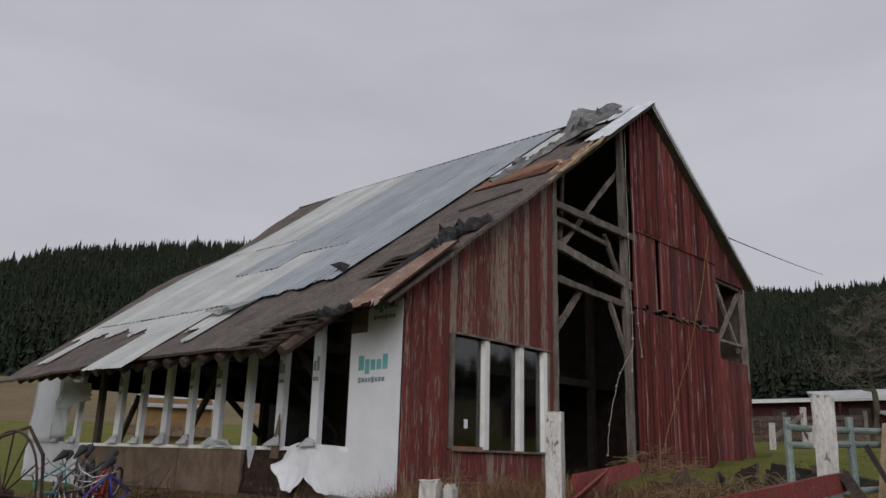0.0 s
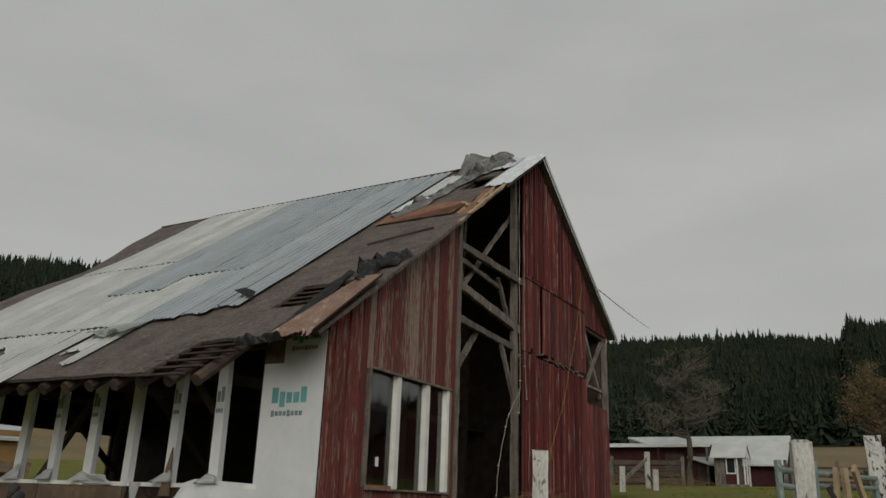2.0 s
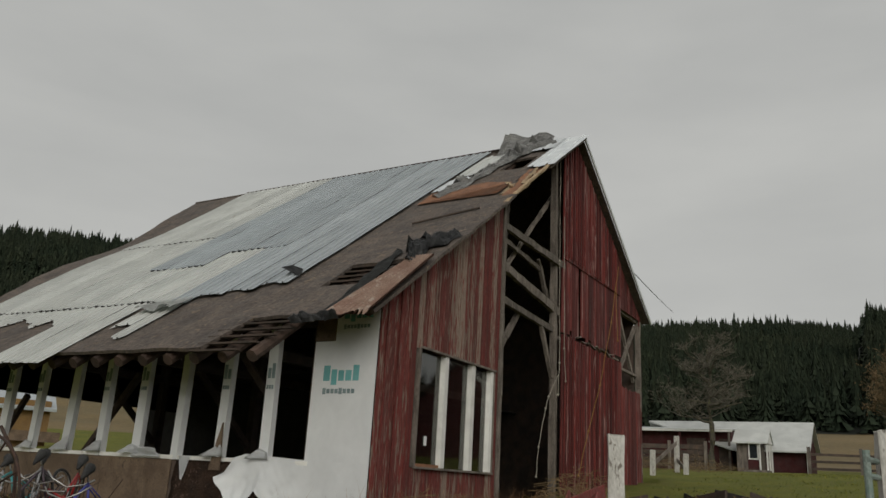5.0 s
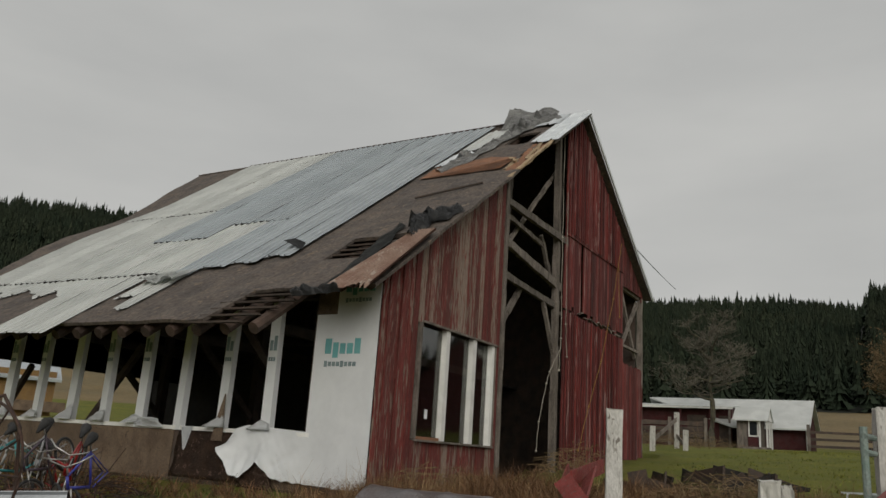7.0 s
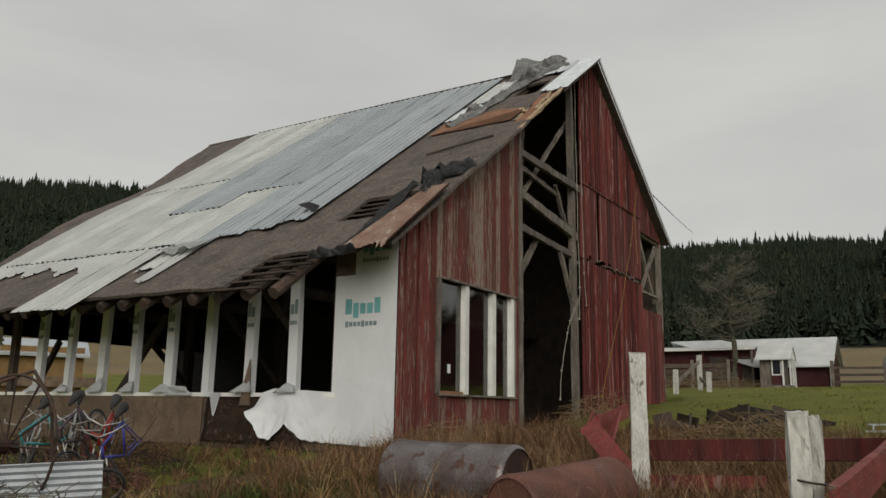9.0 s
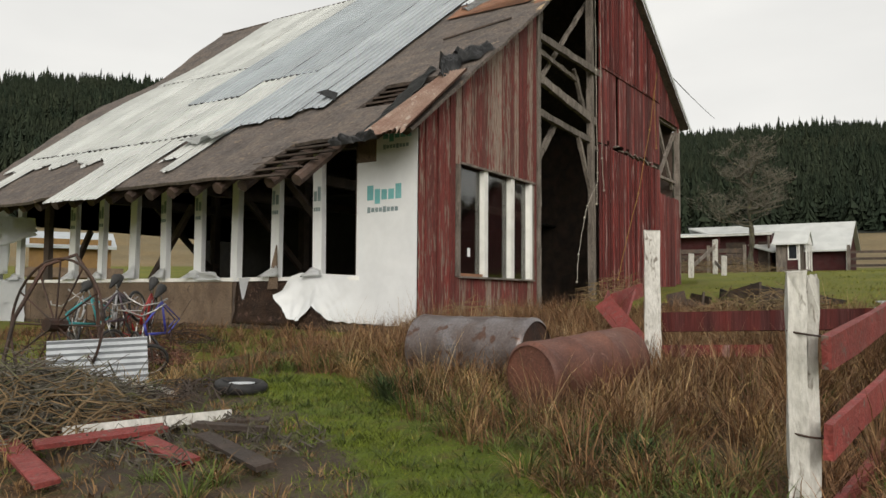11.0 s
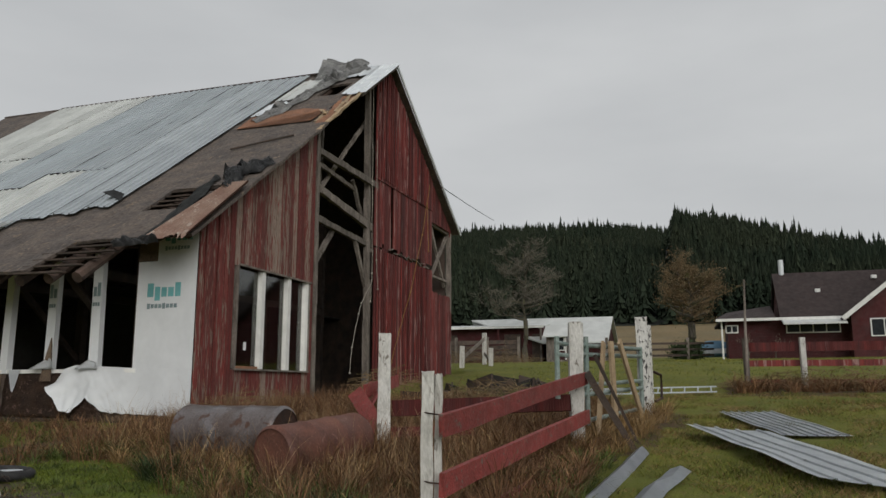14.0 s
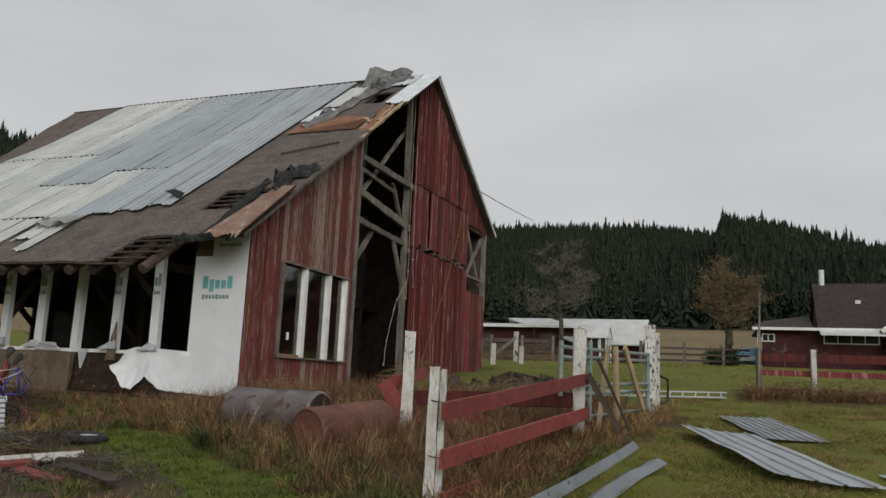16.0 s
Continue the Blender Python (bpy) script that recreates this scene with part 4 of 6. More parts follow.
print_mark(1.05, 2.13, 1.35, wrap)
print_mark(0.72, 3.17, 1.1, wrap, 5)
STUDS = [2.18, 3.22, 4.3, 5.38, 6.46, 7.48, 8.63, 9.72, 10.8, 12.0, 13.0]
for k, yy in enumerate(STUDS):
    bm = bm_new()
    bare = k == 8
    box(bm, (0.12, 0.2, 2.5), pose(0.03, yy, 2.0, RB.uniform(-0.8, 0.8), 0, RB.uniform(-6, 6)))
    bmesh.ops.bevel(bm, geom=bm.edges[:], offset=0.012, segments=1)
    wear(bm, 0.006, k)
    st = part("stud", bm, WOOD_DARK if bare else WRAP, barn, "" if bare else "stud wrapped in torn white house wrap")
    if k in (0, 1, 3, 4, 6, 7):
        for j in range(2):
            bm = bm_new()
            tall = 0.26 if (j + k) % 2 else 0.18
            box(bm, (0.004, 0.07, tall), pose(-0.037, yy + 0.045 - 0.09 * j, 2.19 + tall / 2))
            part("print_mark", bm, SLATE, st)
        for j in range(3):
            bm = bm_new()
            box(bm, (0.004, 0.04, 0.07), pose(-0.037, yy + 0.06 - 0.055 * j, 2.04))
            part("print_mark", bm, SLATE, st)
    if not bare and k != 2:
        wrap_sheet("wrap_scrap", ((-0.03, yy - 0.12, 0.95 + 0.1 * (k % 3)), (-0.03, yy + 0.06, 1.0), (-0.1, yy + 0.3 + 0.05 * (k % 2), 0.82), (-0.06, yy - 0.2, 0.83)), "", 0.05, st, WRAP, 5)
bm = bm_new()
stick(bm, (0.1, 1.28, 0.8), (0.1, 1.28, 3.3), 0.16, 0.1)
part("stud", bm, WOOD_DARK, barn)
bm = bm_new()
stick(bm, (0.05, 1.2, 0.79), (0.05, 14.0, 0.79), 0.16, 0.07)
part("wall_sill", bm, TRIM, barn)
y = 1.3
for k, (a, b) in enumerate(((1.3, 2.6), (2.6, 4.35), (4.37, 6.75), (6.77, 9.1), (9.12, 11.4), (11.42, 13.2))):
    bm = bm_new()
    box(bm, (0.02, b - a - 0.01, 0.86), pose(0.0, (a + b) / 2, 0.32))
    part("fibre_board", bm, OSB if k != 1 else WOOD_DARK, barn)
bm = bm_new()
box(bm, (0.2, 14.0, 0.5), pose(0.1, 7.0, -0.28))
part("footing", bm, MUD, barn)


def along(pts, v):
    """Straight steps between listed points."""
    for (a, p), (b, q) in zip(pts, pts[1:]):
        if v <= b:
            return p + (q - p) * max(0.0, (v - a) / (b - a))
    return pts[-1][1]


def hanging_wrap():
    """The loose lower edge of the wrap, torn off the boards and creased."""
    bm = bm_new()
    top = ((0.02, 0.82), (1.28, 0.84), (2.53, 0.9), (2.79, 0.83), (2.97, 0.6))
    low = ((0.02, -0.03), (0.98, 0.0), (1.76, 0.04), (1.95, 0.16), (2.13, 0.31), (2.28, 0.14), (2.41, 0.03), (2.6, 0.06), (2.75, 0.2), (2.97, 0.5))
    n, m = 96, 20
    rows = []
    for i in range(n + 1):
        y = 0.02 + 2.95 * i / n
        row = []
        for j in range(m + 1):
            f = j / m
            z = along(top, y) * (1 - f) + along(low, y) * f + 0.02 * noise.noise(Vector((y * 9, f * 2, 1))) * f
            loose = max(0.0, min(1.0, (y - 1.1) / 1.5))
            crease = abs(noise.noise(Vector((y * 2.1 + z * 1.9, z * 0.9 - y, 5)))) * 0.16 + abs(noise.noise(Vector((y * 5.5 - z * 3, z * 2.2, 8)))) * 0.06
            row.append(bm.verts.new((-0.022 - (0.03 + 0.2 * f * f) * loose - crease * (0.1 + 0.9 * loose) * min(1.0, 0.05 + 1.4 * f), y, z)))
        rows.append(row)
    for a, b in zip(rows, rows[1:]):
        for j in range(m):
            bm.faces.new((a[j], a[j + 1], b[j + 1], b[j]))
    part("house_wrap", bm, WRAP, barn, "torn creased wrap hanging loose", True)


hanging_wrap()
wrap_sheet("wrap_scrap", ((-0.03, 3.85, 0.82), (-0.03, 4.15, 0.82), (-0.06, 4.02, 0.42), (-0.05, 3.98, 0.4)), "", 0.02, barn, WRAP, 4)
wrap_sheet("wrap_scrap", ((-0.03, 4.6, 0.78), (-0.03, 5.4, 0.78), (-0.1, 5.3, 0.95), (-0.1, 4.7, 0.93)), "", 0.05, barn, WRAP, 6)
wrap_sheet("house_wrap", ((-0.02, 11.6, -0.25), (-0.02, 15.0, -0.35), (-0.02, 15.0, 0.85), (-0.02, 11.6, 0.85)), "", 0.03)
wrap_sheet("house_wrap", ((-0.03, 13.1, 0.8), (-0.03, 15.0, 0.8), (-0.03, 14.7, 2.85), (-0.03, 13.1, 2.85)), "", 0.05)
wrap_sheet("house_wrap", ((-0.06, 12.2, 1.0), (-0.2, 12.9, 0.9), (-0.1, 12.9, 2.5), (-0.06, 12.3, 2.6)), "torn wrap hanging between the studs", 0.08)
wrap_sheet("house_wrap", ((-0.1, 10.9, 1.9), (-0.4, 12.1, 1.6), (-0.3, 12.2, 2.4), (-0.1, 11.0, 2.3)), "torn wrap blown across the studs", 0.1)
RAG = mat("rotten_brown_felt", (0.085, 0.05, 0.035), (0.05, 0.033, 0.026), 3, 0.95, bump=0.9, fine=35, third=(0.19, 0.12, 0.095), third_at=0.6, third_mul=4, grit=0.8)
wrap_sheet("torn_felt_paper", ((-0.012, 2.3, -0.08), (-0.012, 4.3, -0.06), (-0.012, 4.2, 0.74), (-0.012, 2.5, 0.76)), "torn rotten brown felt paper", 0.03, barn, RAG, 14)
wrap_sheet("torn_felt_paper", ((-0.1, 1.7, -0.15), (-0.1, 2.5, -0.12), (-0.05, 2.4, 0.3), (-0.05, 1.95, 0.25)), "torn rotten brown felt paper", 0.06, barn, RAG, 12)
bm = bm_new()
c = [(3.34, 0.6), (3.08, 0.6), (3.1, 1.0), (3.13, 1.42), (3.24, 1.05)]
fr, bk = [bm.verts.new((-0.09, y_, z_)) for y_, z_ in c], [bm.verts.new((-0.065, y_, z_)) for y_, z_ in c]
bm.faces.new(fr)
bm.faces.new(bk[::-1])
for k in range(5):
    bm.faces.new((fr[k], bk[k], bk[(k + 1) % 5], fr[(k + 1) % 5]))
part("broken_board", bm, OSB, barn)


# ---- fences, posts and gate ----
def post_thing(name, x, y, top, w, d, label, category, group="", material=WHITE, lean=(0, 0), seed=1):
    z0 = gz(x, y)
    th = thing(name, (x, y, z0 - 0.02), label, category, group)
    bm = bm_new()
    stick(bm, (x, y, z0 - 0.15), (x + lean[0], y + lean[1], top), w, d, 0.35)
    bmesh.ops.bevel(bm, geom=bm.edges[:], offset=0.014, segments=2)
    bmesh.ops.subdivide_edges(bm, edges=[e for e in bm.edges if e.calc_length() > 0.5], cuts=6)
    wear(bm, 0.007, seed)
    part("post", bm, material, th)
    return th


post_thing("gate_post", -2.55, -4.76, 1.18, 0.17, 0.16, "tall white painted wooden post with cracks", "post", seed=2)
fence = thing("rail_fence", (-4.4, -7.0, gz(-4.4, -7.0)), "red three-rail wooden fence on chipped white posts", "fence")
for k, (x, y, top, w) in enumerate(((-6.53, -6.74, 0.6, 0.085), (-6.46, -6.8, 0.58, 0.055), (-2.02, -7.14, 1.3, 0.17))):
    bm = bm_new()
    stick(bm, (x, y, gz(x, y) - 0.15), (x + 0.02, y, top), w, w * 0.9, 0.3)
    bmesh.ops.bevel(bm, geom=bm.edges[:], offset=0.014, segments=2)
    bmesh.ops.subdivide_edges(bm, edges=[e for e in bm.edges if e.calc_length() > 0.5], cuts=7)
    wear(bm, 0.008, 30 + k)
    fp = part("post", bm, WHITE, fence)
    if k == 0:
        for z in (0.3, -0.18):
            bm = bm_new()
            ring(bm, (x + 0.04, y - 0.03, z), Matrix.Rotation(0.15, 3, "X"), 0.078, 0.005, 16, 4)
            part("wire_tie", bm, IRON, fp)
for p, q in (((-6.62, -6.885, 0.215), (-1.95, -7.26, 0.6)), ((-6.62, -6.885, -0.19), (-1.95, -7.26, 0.13)), ((-6.6, -6.9, -0.55), (-4.47, -7.06, -0.45))):
    bm = bm_new()
    plank(bm, p, q, 0.045, 0.16)
    bmesh.ops.subdivide_edges(bm, edges=[e for e in bm.edges if e.calc_length() > 1], cuts=6)
    wear(bm, 0.006, int(p[2] * 10) + 9)
    part("rail", bm, RED_RAIL, fence)

low = thing("low_rail_fence", (-2.2, -5.9, gz(-2.2, -5.9)), "low dark red board between two white posts", "fence")
for p, q, h in (((-2.5, -4.85, 0.22), (-2.05, -7.08, 0.3), 0.2), ((-2.5, -4.85, -0.08), (-2.3, -5.9, -0.04), 0.12)):
    bm = bm_new()
    plank(bm, p, q, 0.04, h)
    wear(bm, 0.008, 3)
    part("rail", bm, RED_DARK, low)

# boards leaning at the doorway
for p, q, w, tip in (((-2.0, -4.5, -0.12), (-0.7, -3.5, 0.42), 0.24, -50), ((-1.2, -3.9, 0.1), (0.6, -3.4, 0.5), 0.3, -40), ((-0.1, -3.4, 0.42), (2.4, -3.0, 0.62), 0.22, 5), ((0.6, -3.0, 0.18), (3.0, -2.2, 0.45), 0.34, 10)):
    lb = thing("loose_board", p, "loose red board leaning by the barn doorway", "board", "boards by the doorway")
    bm = bm_new()
    plank(bm, p, q, 0.03, w, tip)
    part("plank", bm, RED_RAIL, lb)
# scrap heap behind the rails
heap = thing("scrap_heap", (4.6, -4.3, gz(4.6, -4.3)), "dark heap of rotten boards and scrap", "scrap")
rr = random.Random(8)
for k in range(28):
    bm = bm_new()
    c = Vector((4.4 + rr.uniform(-1.6, 1.8), -4.2 + rr.uniform(-1.2, 0.9), gz(4.4, -4.2) + rr.uniform(0.05, 0.3)))
    d = Vector((rr.uniform(-1, 1), rr.uniform(-0.6, 0.6), rr.uniform(-0.12, 0.2))) * rr.uniform(0.4, 1.0)
    stick(bm, c - d * 1.2, c + d * 1.2, rr.uniform(0.08, 0.4), 0.035, rr.uniform(1.2, 1.9))
    part("board", bm, WOOD_DARK if k % 3 else BLACK, heap)

gate = thing("field_gate", (0.2, -7.4, gz(0.2, -7.4)), "green painted steel gate on a chipped white post", "gate")
bm = bm_new()
stick(bm, (1.75, -7.72, gz(1.8, -7.7) - 0.1), (1.68, -7.7, 1.66), 0.2, 0.2, 0.3)
bmesh.ops.bevel(bm, geom=bm.edges[:], offset=0.015, segments=2)
bmesh.ops.subdivide_edges(bm, edges=[e for e in bm.edges if e.calc_length() > 0.5], cuts=8)
wear(bm, 0.012, 77)
part("post", bm, WHITE_PEEL, gate, "white post with black chips")
bm = bm_new()
stick(bm, (2.1, -7.78, gz(2, -7.7) - 0.1), (2.05, -7.78, 1.55), 0.1, 0.1)
part("post", bm, WHITE_PEEL, gate)
for z in (1.02, 0.9, 0.5, 0.38, 0.05):
    bm = bm_new()
    tube(bm, [(-1.95, -7.12, z), (1.6, -7.68, z + 0.1)], 0.03, 8)
    part("gate_bar", bm, GATE_G, gate)
for x, y in ((-1.9, -7.13), (-1.5, -7.2), (1.55, -7.67)):
    bm = bm_new()
    tube(bm, [(x, y, 0.0), (x, y, 1.15)], 0.035, 8)
    part("gate_bar", bm, GATE_G, gate)
for z in (1.02, 0.88, 0.5):
    bm = bm_new()
    tube(bm, [(-2.48, -6.98, z), (-2.12, -7.05, z)], 0.028, 8)
    part("gate_bar", bm, GATE_G, gate)
bm = bm_new()
tube(bm, [(-2.45, -6.98, 0.35), (-2.45, -6.98, 1.1)], 0.032, 8)
part("gate_bar", bm, GATE_G, gate)
bm = bm_new()
tube(bm, [(2.1, -7.85, 0.75), (2.3, -7.95, 0.7), (2.38, -7.95, 0.5), (2.3, -7.95, 0.3), (2.12, -7.85, 0.25)], 0.025, 6)
part("hook", bm, IRON, gate)
STAKES = (((-1.6, -7.32, 0.0), (-0.88, -7.36, 1.1)), ((-0.45, -7.45, 0.0), (-0.55, -7.42, 1.14)), ((1.1, -7.72, 0.0), (-0.12, -7.5, 1.16)))
for k, (p, q) in enumerate(STAKES):
    st = thing("wooden_stake", p, "bare new wooden stake leaning on the gate", "stake", "stakes at the gate")
    bm = bm_new()
    stick(bm, (p[0], p[1], gz(p[0], p[1]) - 0.05), q, 0.11, 0.04, 1.5)
    part("stake", bm, WOOD_FRESH, st)
for p, q, r in (((-2.1, -7.28, 0.66), (-1.98, -7.84, -0.3), 0.085), ((-1.4, -7.3, 0.9), (-1.35, -7.82, -0.24), 0.045)):
    tm = thing("old_timber", q, "dark rotten timber fallen against the fence", "timber", "fallen timbers")
    bm = bm_new()
    stick(bm, p, q, r * 1.4, r)
    wear(bm, 0.012, 5)
    part("timber", bm, WOOD_DARK, tm)
rl = thing("ladder", (5.0, -7.5, gz(5, -7.5)), "aluminium ladder lying on the grass by the gate", "ladder")
LA, LB = Vector((4.6, -6.3, gz(4.6, -6.3) + 0.1)), Vector((5.5, -8.9, gz(5.5, -8.9) + 0.08))
for o in (0.0, 0.38):
    bm = bm_new()
    plank(bm, LA + Vector((o, 0, o * 0.28)), LB + Vector((o, 0, o * 0.28)), 0.03, 0.03)
    part("ladder_rail", bm, METAL_B, rl)
for k in range(10):
    a = LA.lerp(LB, 0.04 + k * 0.102)
    bm = bm_new()
    tube(bm, [a, a + Vector((0.38, 0, 0.105))], 0.014, 6)
    part("rung", bm, METAL_B, rl)

yard = thing("yard_fence", (7.35, -9.6, gz(7.35, -9.6)), "dark red rail fence with grey posts along the yard", "fence")
for k in range(6):
    y = -9.6 - (1.2 * k if k < 2 else 1.2 + 2.3 * (k - 1))
    bm = bm_new()
    stick(bm, (7.35, y, gz(7.35, y) - 0.1), (7.35, y, 1.6), 0.11, 0.11, 0.2)
    part("post", bm, WHITE if k else WOOD_GREY, yard)
bm = bm_new()
tube(bm, [(7.3, -9.58, 0.3), (7.28, -9.62, 1.7), (7.25, -9.66, 2.95)], [0.035, 0.03, 0.02], 7)
part("thin_pole", bm, WOOD_GREY, yard)
for z, h in ((1.4, 0.2), (1.03, 0.14), (0.6, 0.14)):
    bm = bm_new()
    box(bm, (0.04, 12.0, h), pose(7.42, -15.6, z, 0.0))
    part("rail", bm, RED_DARK, yard)
lane = thing("lane_fence", (19.5, -0.2, gz(19.5, -0.2)), "weathered grey fence with a fallen rail beside the barn", "fence")
for x, y, top in ((17.6, 0.3, 2.1), (20.0, 0.05, 2.75), (18.6, -0.6, 2.05)):
    bm = bm_new()
    stick(bm, (x, y, gz(x, y) - 0.1), (x + 0.05, y, top), 0.16, 0.14)
    wear(bm, 0.01, int(x))
    part("post", bm, WHITE, lane)
for p, q in (((17.6, 0.3, 1.6), (20.0, 0.05, 2.5)), ((18.6, -0.6, 1.5), (20.0, 0.05, 1.9))):
    bm = bm_new()
    plank(bm, p, q, 0.04, 0.14)
    part("rail", bm, WOOD_GREY, lane)
far = thing("pasture_fence", (50, -5, gz(50, -5)), "dark weathered plank fence below the pasture", "fence")
for z in (0.35, 0.8, 1.25):
    bm = bm_new()
    stick(bm, (46.5, -2.0, gz(46, -2) + z), (53, -9.5, gz(53, -9) + z), 0.05, 0.16, 0)
    part("rail", bm, WOOD_DARK, far)
for x, y in ((46.5, -2.0), (49, -4.9), (51.4, -7.6)):
    bm = bm_new()
    stick(bm, (x, y, gz(x, y) - 0.1), (x, y, gz(x, y) + 1.7), 0.3 if x == 49 else 0.16, 0.2)
    part("post", bm, WOOD_GREY, far)
pen = thing("pen_fence", (40, 6, gz(40, 6)), "dark rotten plank fence before the long shed", "fence")
for k in range(4):
    bm = bm_new()
    z = 0.3 + 0.36 * k
    plank(bm, (41.0, 3.3, gz(41, 3.3) + z), (39.6, 9.6, gz(39.6, 9.6) + z), 0.04, 0.27)
    bmesh.ops.subdivide_edges(bm, edges=[e for e in bm.edges if e.calc_length() > 1], cuts=6)
    wear(bm, 0.03, 90 + k)
    part("rail", bm, WOOD_DARK, pen)
for k in range(4):
    x, y = 41.0 - 0.46 * k, 3.3 + 2.1 * k
    bm = bm_new()
    stick(bm, (x - 0.08, y, gz(x, y) - 0.1), (x - 0.08, y, gz(x, y) + 1.75), 0.2, 0.16)
    part("post", bm, WOOD_GREY, pen)

# ---- farm buildings beyond ----
def slab(bm, quad, t):
    """A thick panel under four corners."""
    top = [bm.verts.new(p) for p in quad]
    bot = [bm.verts.new(Vector(p) - Vector((0, 0, t))) for p in quad]
    bm.faces.new(top)
    bm.faces.new(bot[::-1])
    for k in range(4):
        bm.faces.new((top[k], bot[k], bot[(k + 1) % 4], top[(k + 1) % 4]))


def prism(bm, pts, x0, x1):
    """A wall shape given in y, z, drawn out along x."""
    a = [bm.verts.new((x0, y, z)) for y, z in pts]
    b = [bm.verts.new((x1, y, z)) for y, z in pts]
    bm.faces.new(a)
    bm.faces.new(b[::-1])
    for k in range(len(pts)):
        bm.faces.new((a[k], b[k], b[(k + 1) % len(pts)], a[(k + 1) % len(pts)]))


GLASS_DARK = mat("dark_window", (0.02, 0.023, 0.026), (0.03, 0.035, 0.04), 2, 0.08, bump=0, spec=0.6)


def house_window(parent, x, y, z, w, h, lights=1):
    bm = bm_new()
    box(bm, (0.06, w, h), pose(x, y, z))
    win = part("window", bm, TRIM, parent)
    for k in range(lights):
        ww = (w - 0.1) / lights
        bm = bm_new()
        box(bm, (0.04, ww - 0.07, h - 0.16), pose(x - 0.025, y - w / 2 + 0.05 + ww * (k + 0.5), z))
        part("pane", bm, GLASS_DARK, win)


def along_y(bm, pts, y0, y1):
    """A shape given in x, z, drawn out along y."""
    a = [bm.verts.new((x, y0, z)) for x, z in pts]
    b = [bm.verts.new((x, y1, z)) for x, z in pts]
    bm.faces.new(a)
    bm.faces.new(b[::-1])
    for k in range(len(pts)):
        bm.faces.new((a[k], b[k], b[(k + 1) % len(pts)], a[(k + 1) % len(pts)]))


shed = thing("farm_shed", (50, -0.3, 2.4), "dark red shed with a bright white metal roof", "shed")
bm = bm_new()
along_y(bm, ((47.6, 2.2), (54.4, 2.2), (54.4, 4.2), (51.2, 5.85), (47.6, 3.8)), -1.75, 2.6)
part("wall", bm, SIDING, shed)
bm = bm_new()
slab(bm, ((47.0, -2.05, 3.84), (47.0, 2.75, 3.84), (51.2, 9.6, 6.06), (51.2, -2.05, 6.06)), 0.1)
slab(bm, ((51.2, -2.05, 6.06), (51.2, 9.6, 6.06), (54.9, 9.6, 4.1), (54.9, -2.05, 4.1)), 0.1)
part("roof", bm, METAL_W, shed)
bm = bm_new()
tube(bm, [(47.5, -1.8, 2.3), (47.5, -1.8, 3.8)], 0.05, 6)
part("downpipe", bm, TRIM, shed)
long_shed = thing("long_shed", (50, 8, 2.4), "long low dark red shed with pale fascia", "shed")
bm = bm_new()
along_y(bm, ((48.1, 2.2), (54.0, 2.2), (54.0, 4.5), (51.2, 5.45), (48.1, 5.1)), 3.0, 13.2)
part("wall", bm, SIDING, long_shed)
bm = bm_new()
slab(bm, ((47.4, 2.8, 5.2), (47.4, 14.0, 5.2), (51.2, 14.0, 5.6), (51.2, 2.8, 5.6)), 0.08)
slab(bm, ((51.2, 2.8, 5.6), (51.2, 14.0, 5.6), (54.6, 14.0, 4.6), (54.6, 2.8, 4.6)), 0.08)
part("roof", bm, METAL_W, long_shed)
bm = bm_new()
box(bm, (0.05, 11.2, 0.16), pose(47.36, 8.4, 5.1))
part("fascia", bm, TRIM, long_shed)
for y, w in ((3.5, 0.7), (5.4, 1.3), (10.5, 1.1)):
    bm = bm_new()
    box(bm, (0.06, w, 2.2), pose(48.07, y, 3.5))
    part("door", bm, WOOD_DARK, long_shed)
for y in (3.05, 4.3, 6.4):
    bm = bm_new()
    box(bm, (0.12, 0.14, 2.8), pose(47.5, y, 3.75))
    part("post", bm, WOOD_GREY if y < 4 else SIDING, long_shed)
porch = thing("entry_porch", (46.2, 1.3, 2.4), "little porch with white posts and pale gable roof", "porch")
bm = bm_new()
along_y(bm, ((45.2, 2.2), (47.3, 2.2), (47.3, 4.3), (46.2, 4.95), (45.2, 4.3)), 0.75, 2.2)
part("wall", bm, WOOD_GREY, porch, "weathered brown boards")
bm = bm_new()
slab(bm, ((44.8, 0.2, 4.2), (44.8, 2.4, 4.2), (46.2, 2.4, 5.12), (46.2, 0.2, 5.12)), 0.08)
slab(bm, ((46.2, 0.2, 5.12), (46.2, 2.4, 5.12), (47.5, 2.4, 4.25), (47.5, 0.2, 4.25)), 0.08)
part("roof", bm, METAL_W, porch)
bm = bm_new()
along_y(bm, ((45.0, 4.2), (47.2, 4.2), (46.2, 4.9)), 0.26, 0.32)
part("gable_end", bm, TRIM, porch)
for x, y in ((45.0, 0.3), (45.0, 0.75), (46.1, 0.3), (47.1, 0.3)):
    bm = bm_new()
    box(bm, (0.1, 0.1, 2.1), pose(x, y, 3.25))
    part("post", bm, TRIM, porch)
bm = bm_new()
box(bm, (0.05, 0.72, 1.95), pose(45.16, 1.15, 3.2))
door = part("door", bm, SIDING, porch, "dark red door with a white framed light")
bm = bm_new()
box(bm, (0.04, 0.62, 1.05), pose(45.12, 1.15, 3.65))
part("frame", bm, TRIM, door)
bm = bm_new()
box(bm, (0.04, 0.46, 0.88), pose(45.1, 1.15, 3.65))
part("pane", bm, GLASS_DARK, door)
bm = bm_new()
box(bm, (0.9, 1.6, 0.2), pose(44.6, 0.9, 2.35))
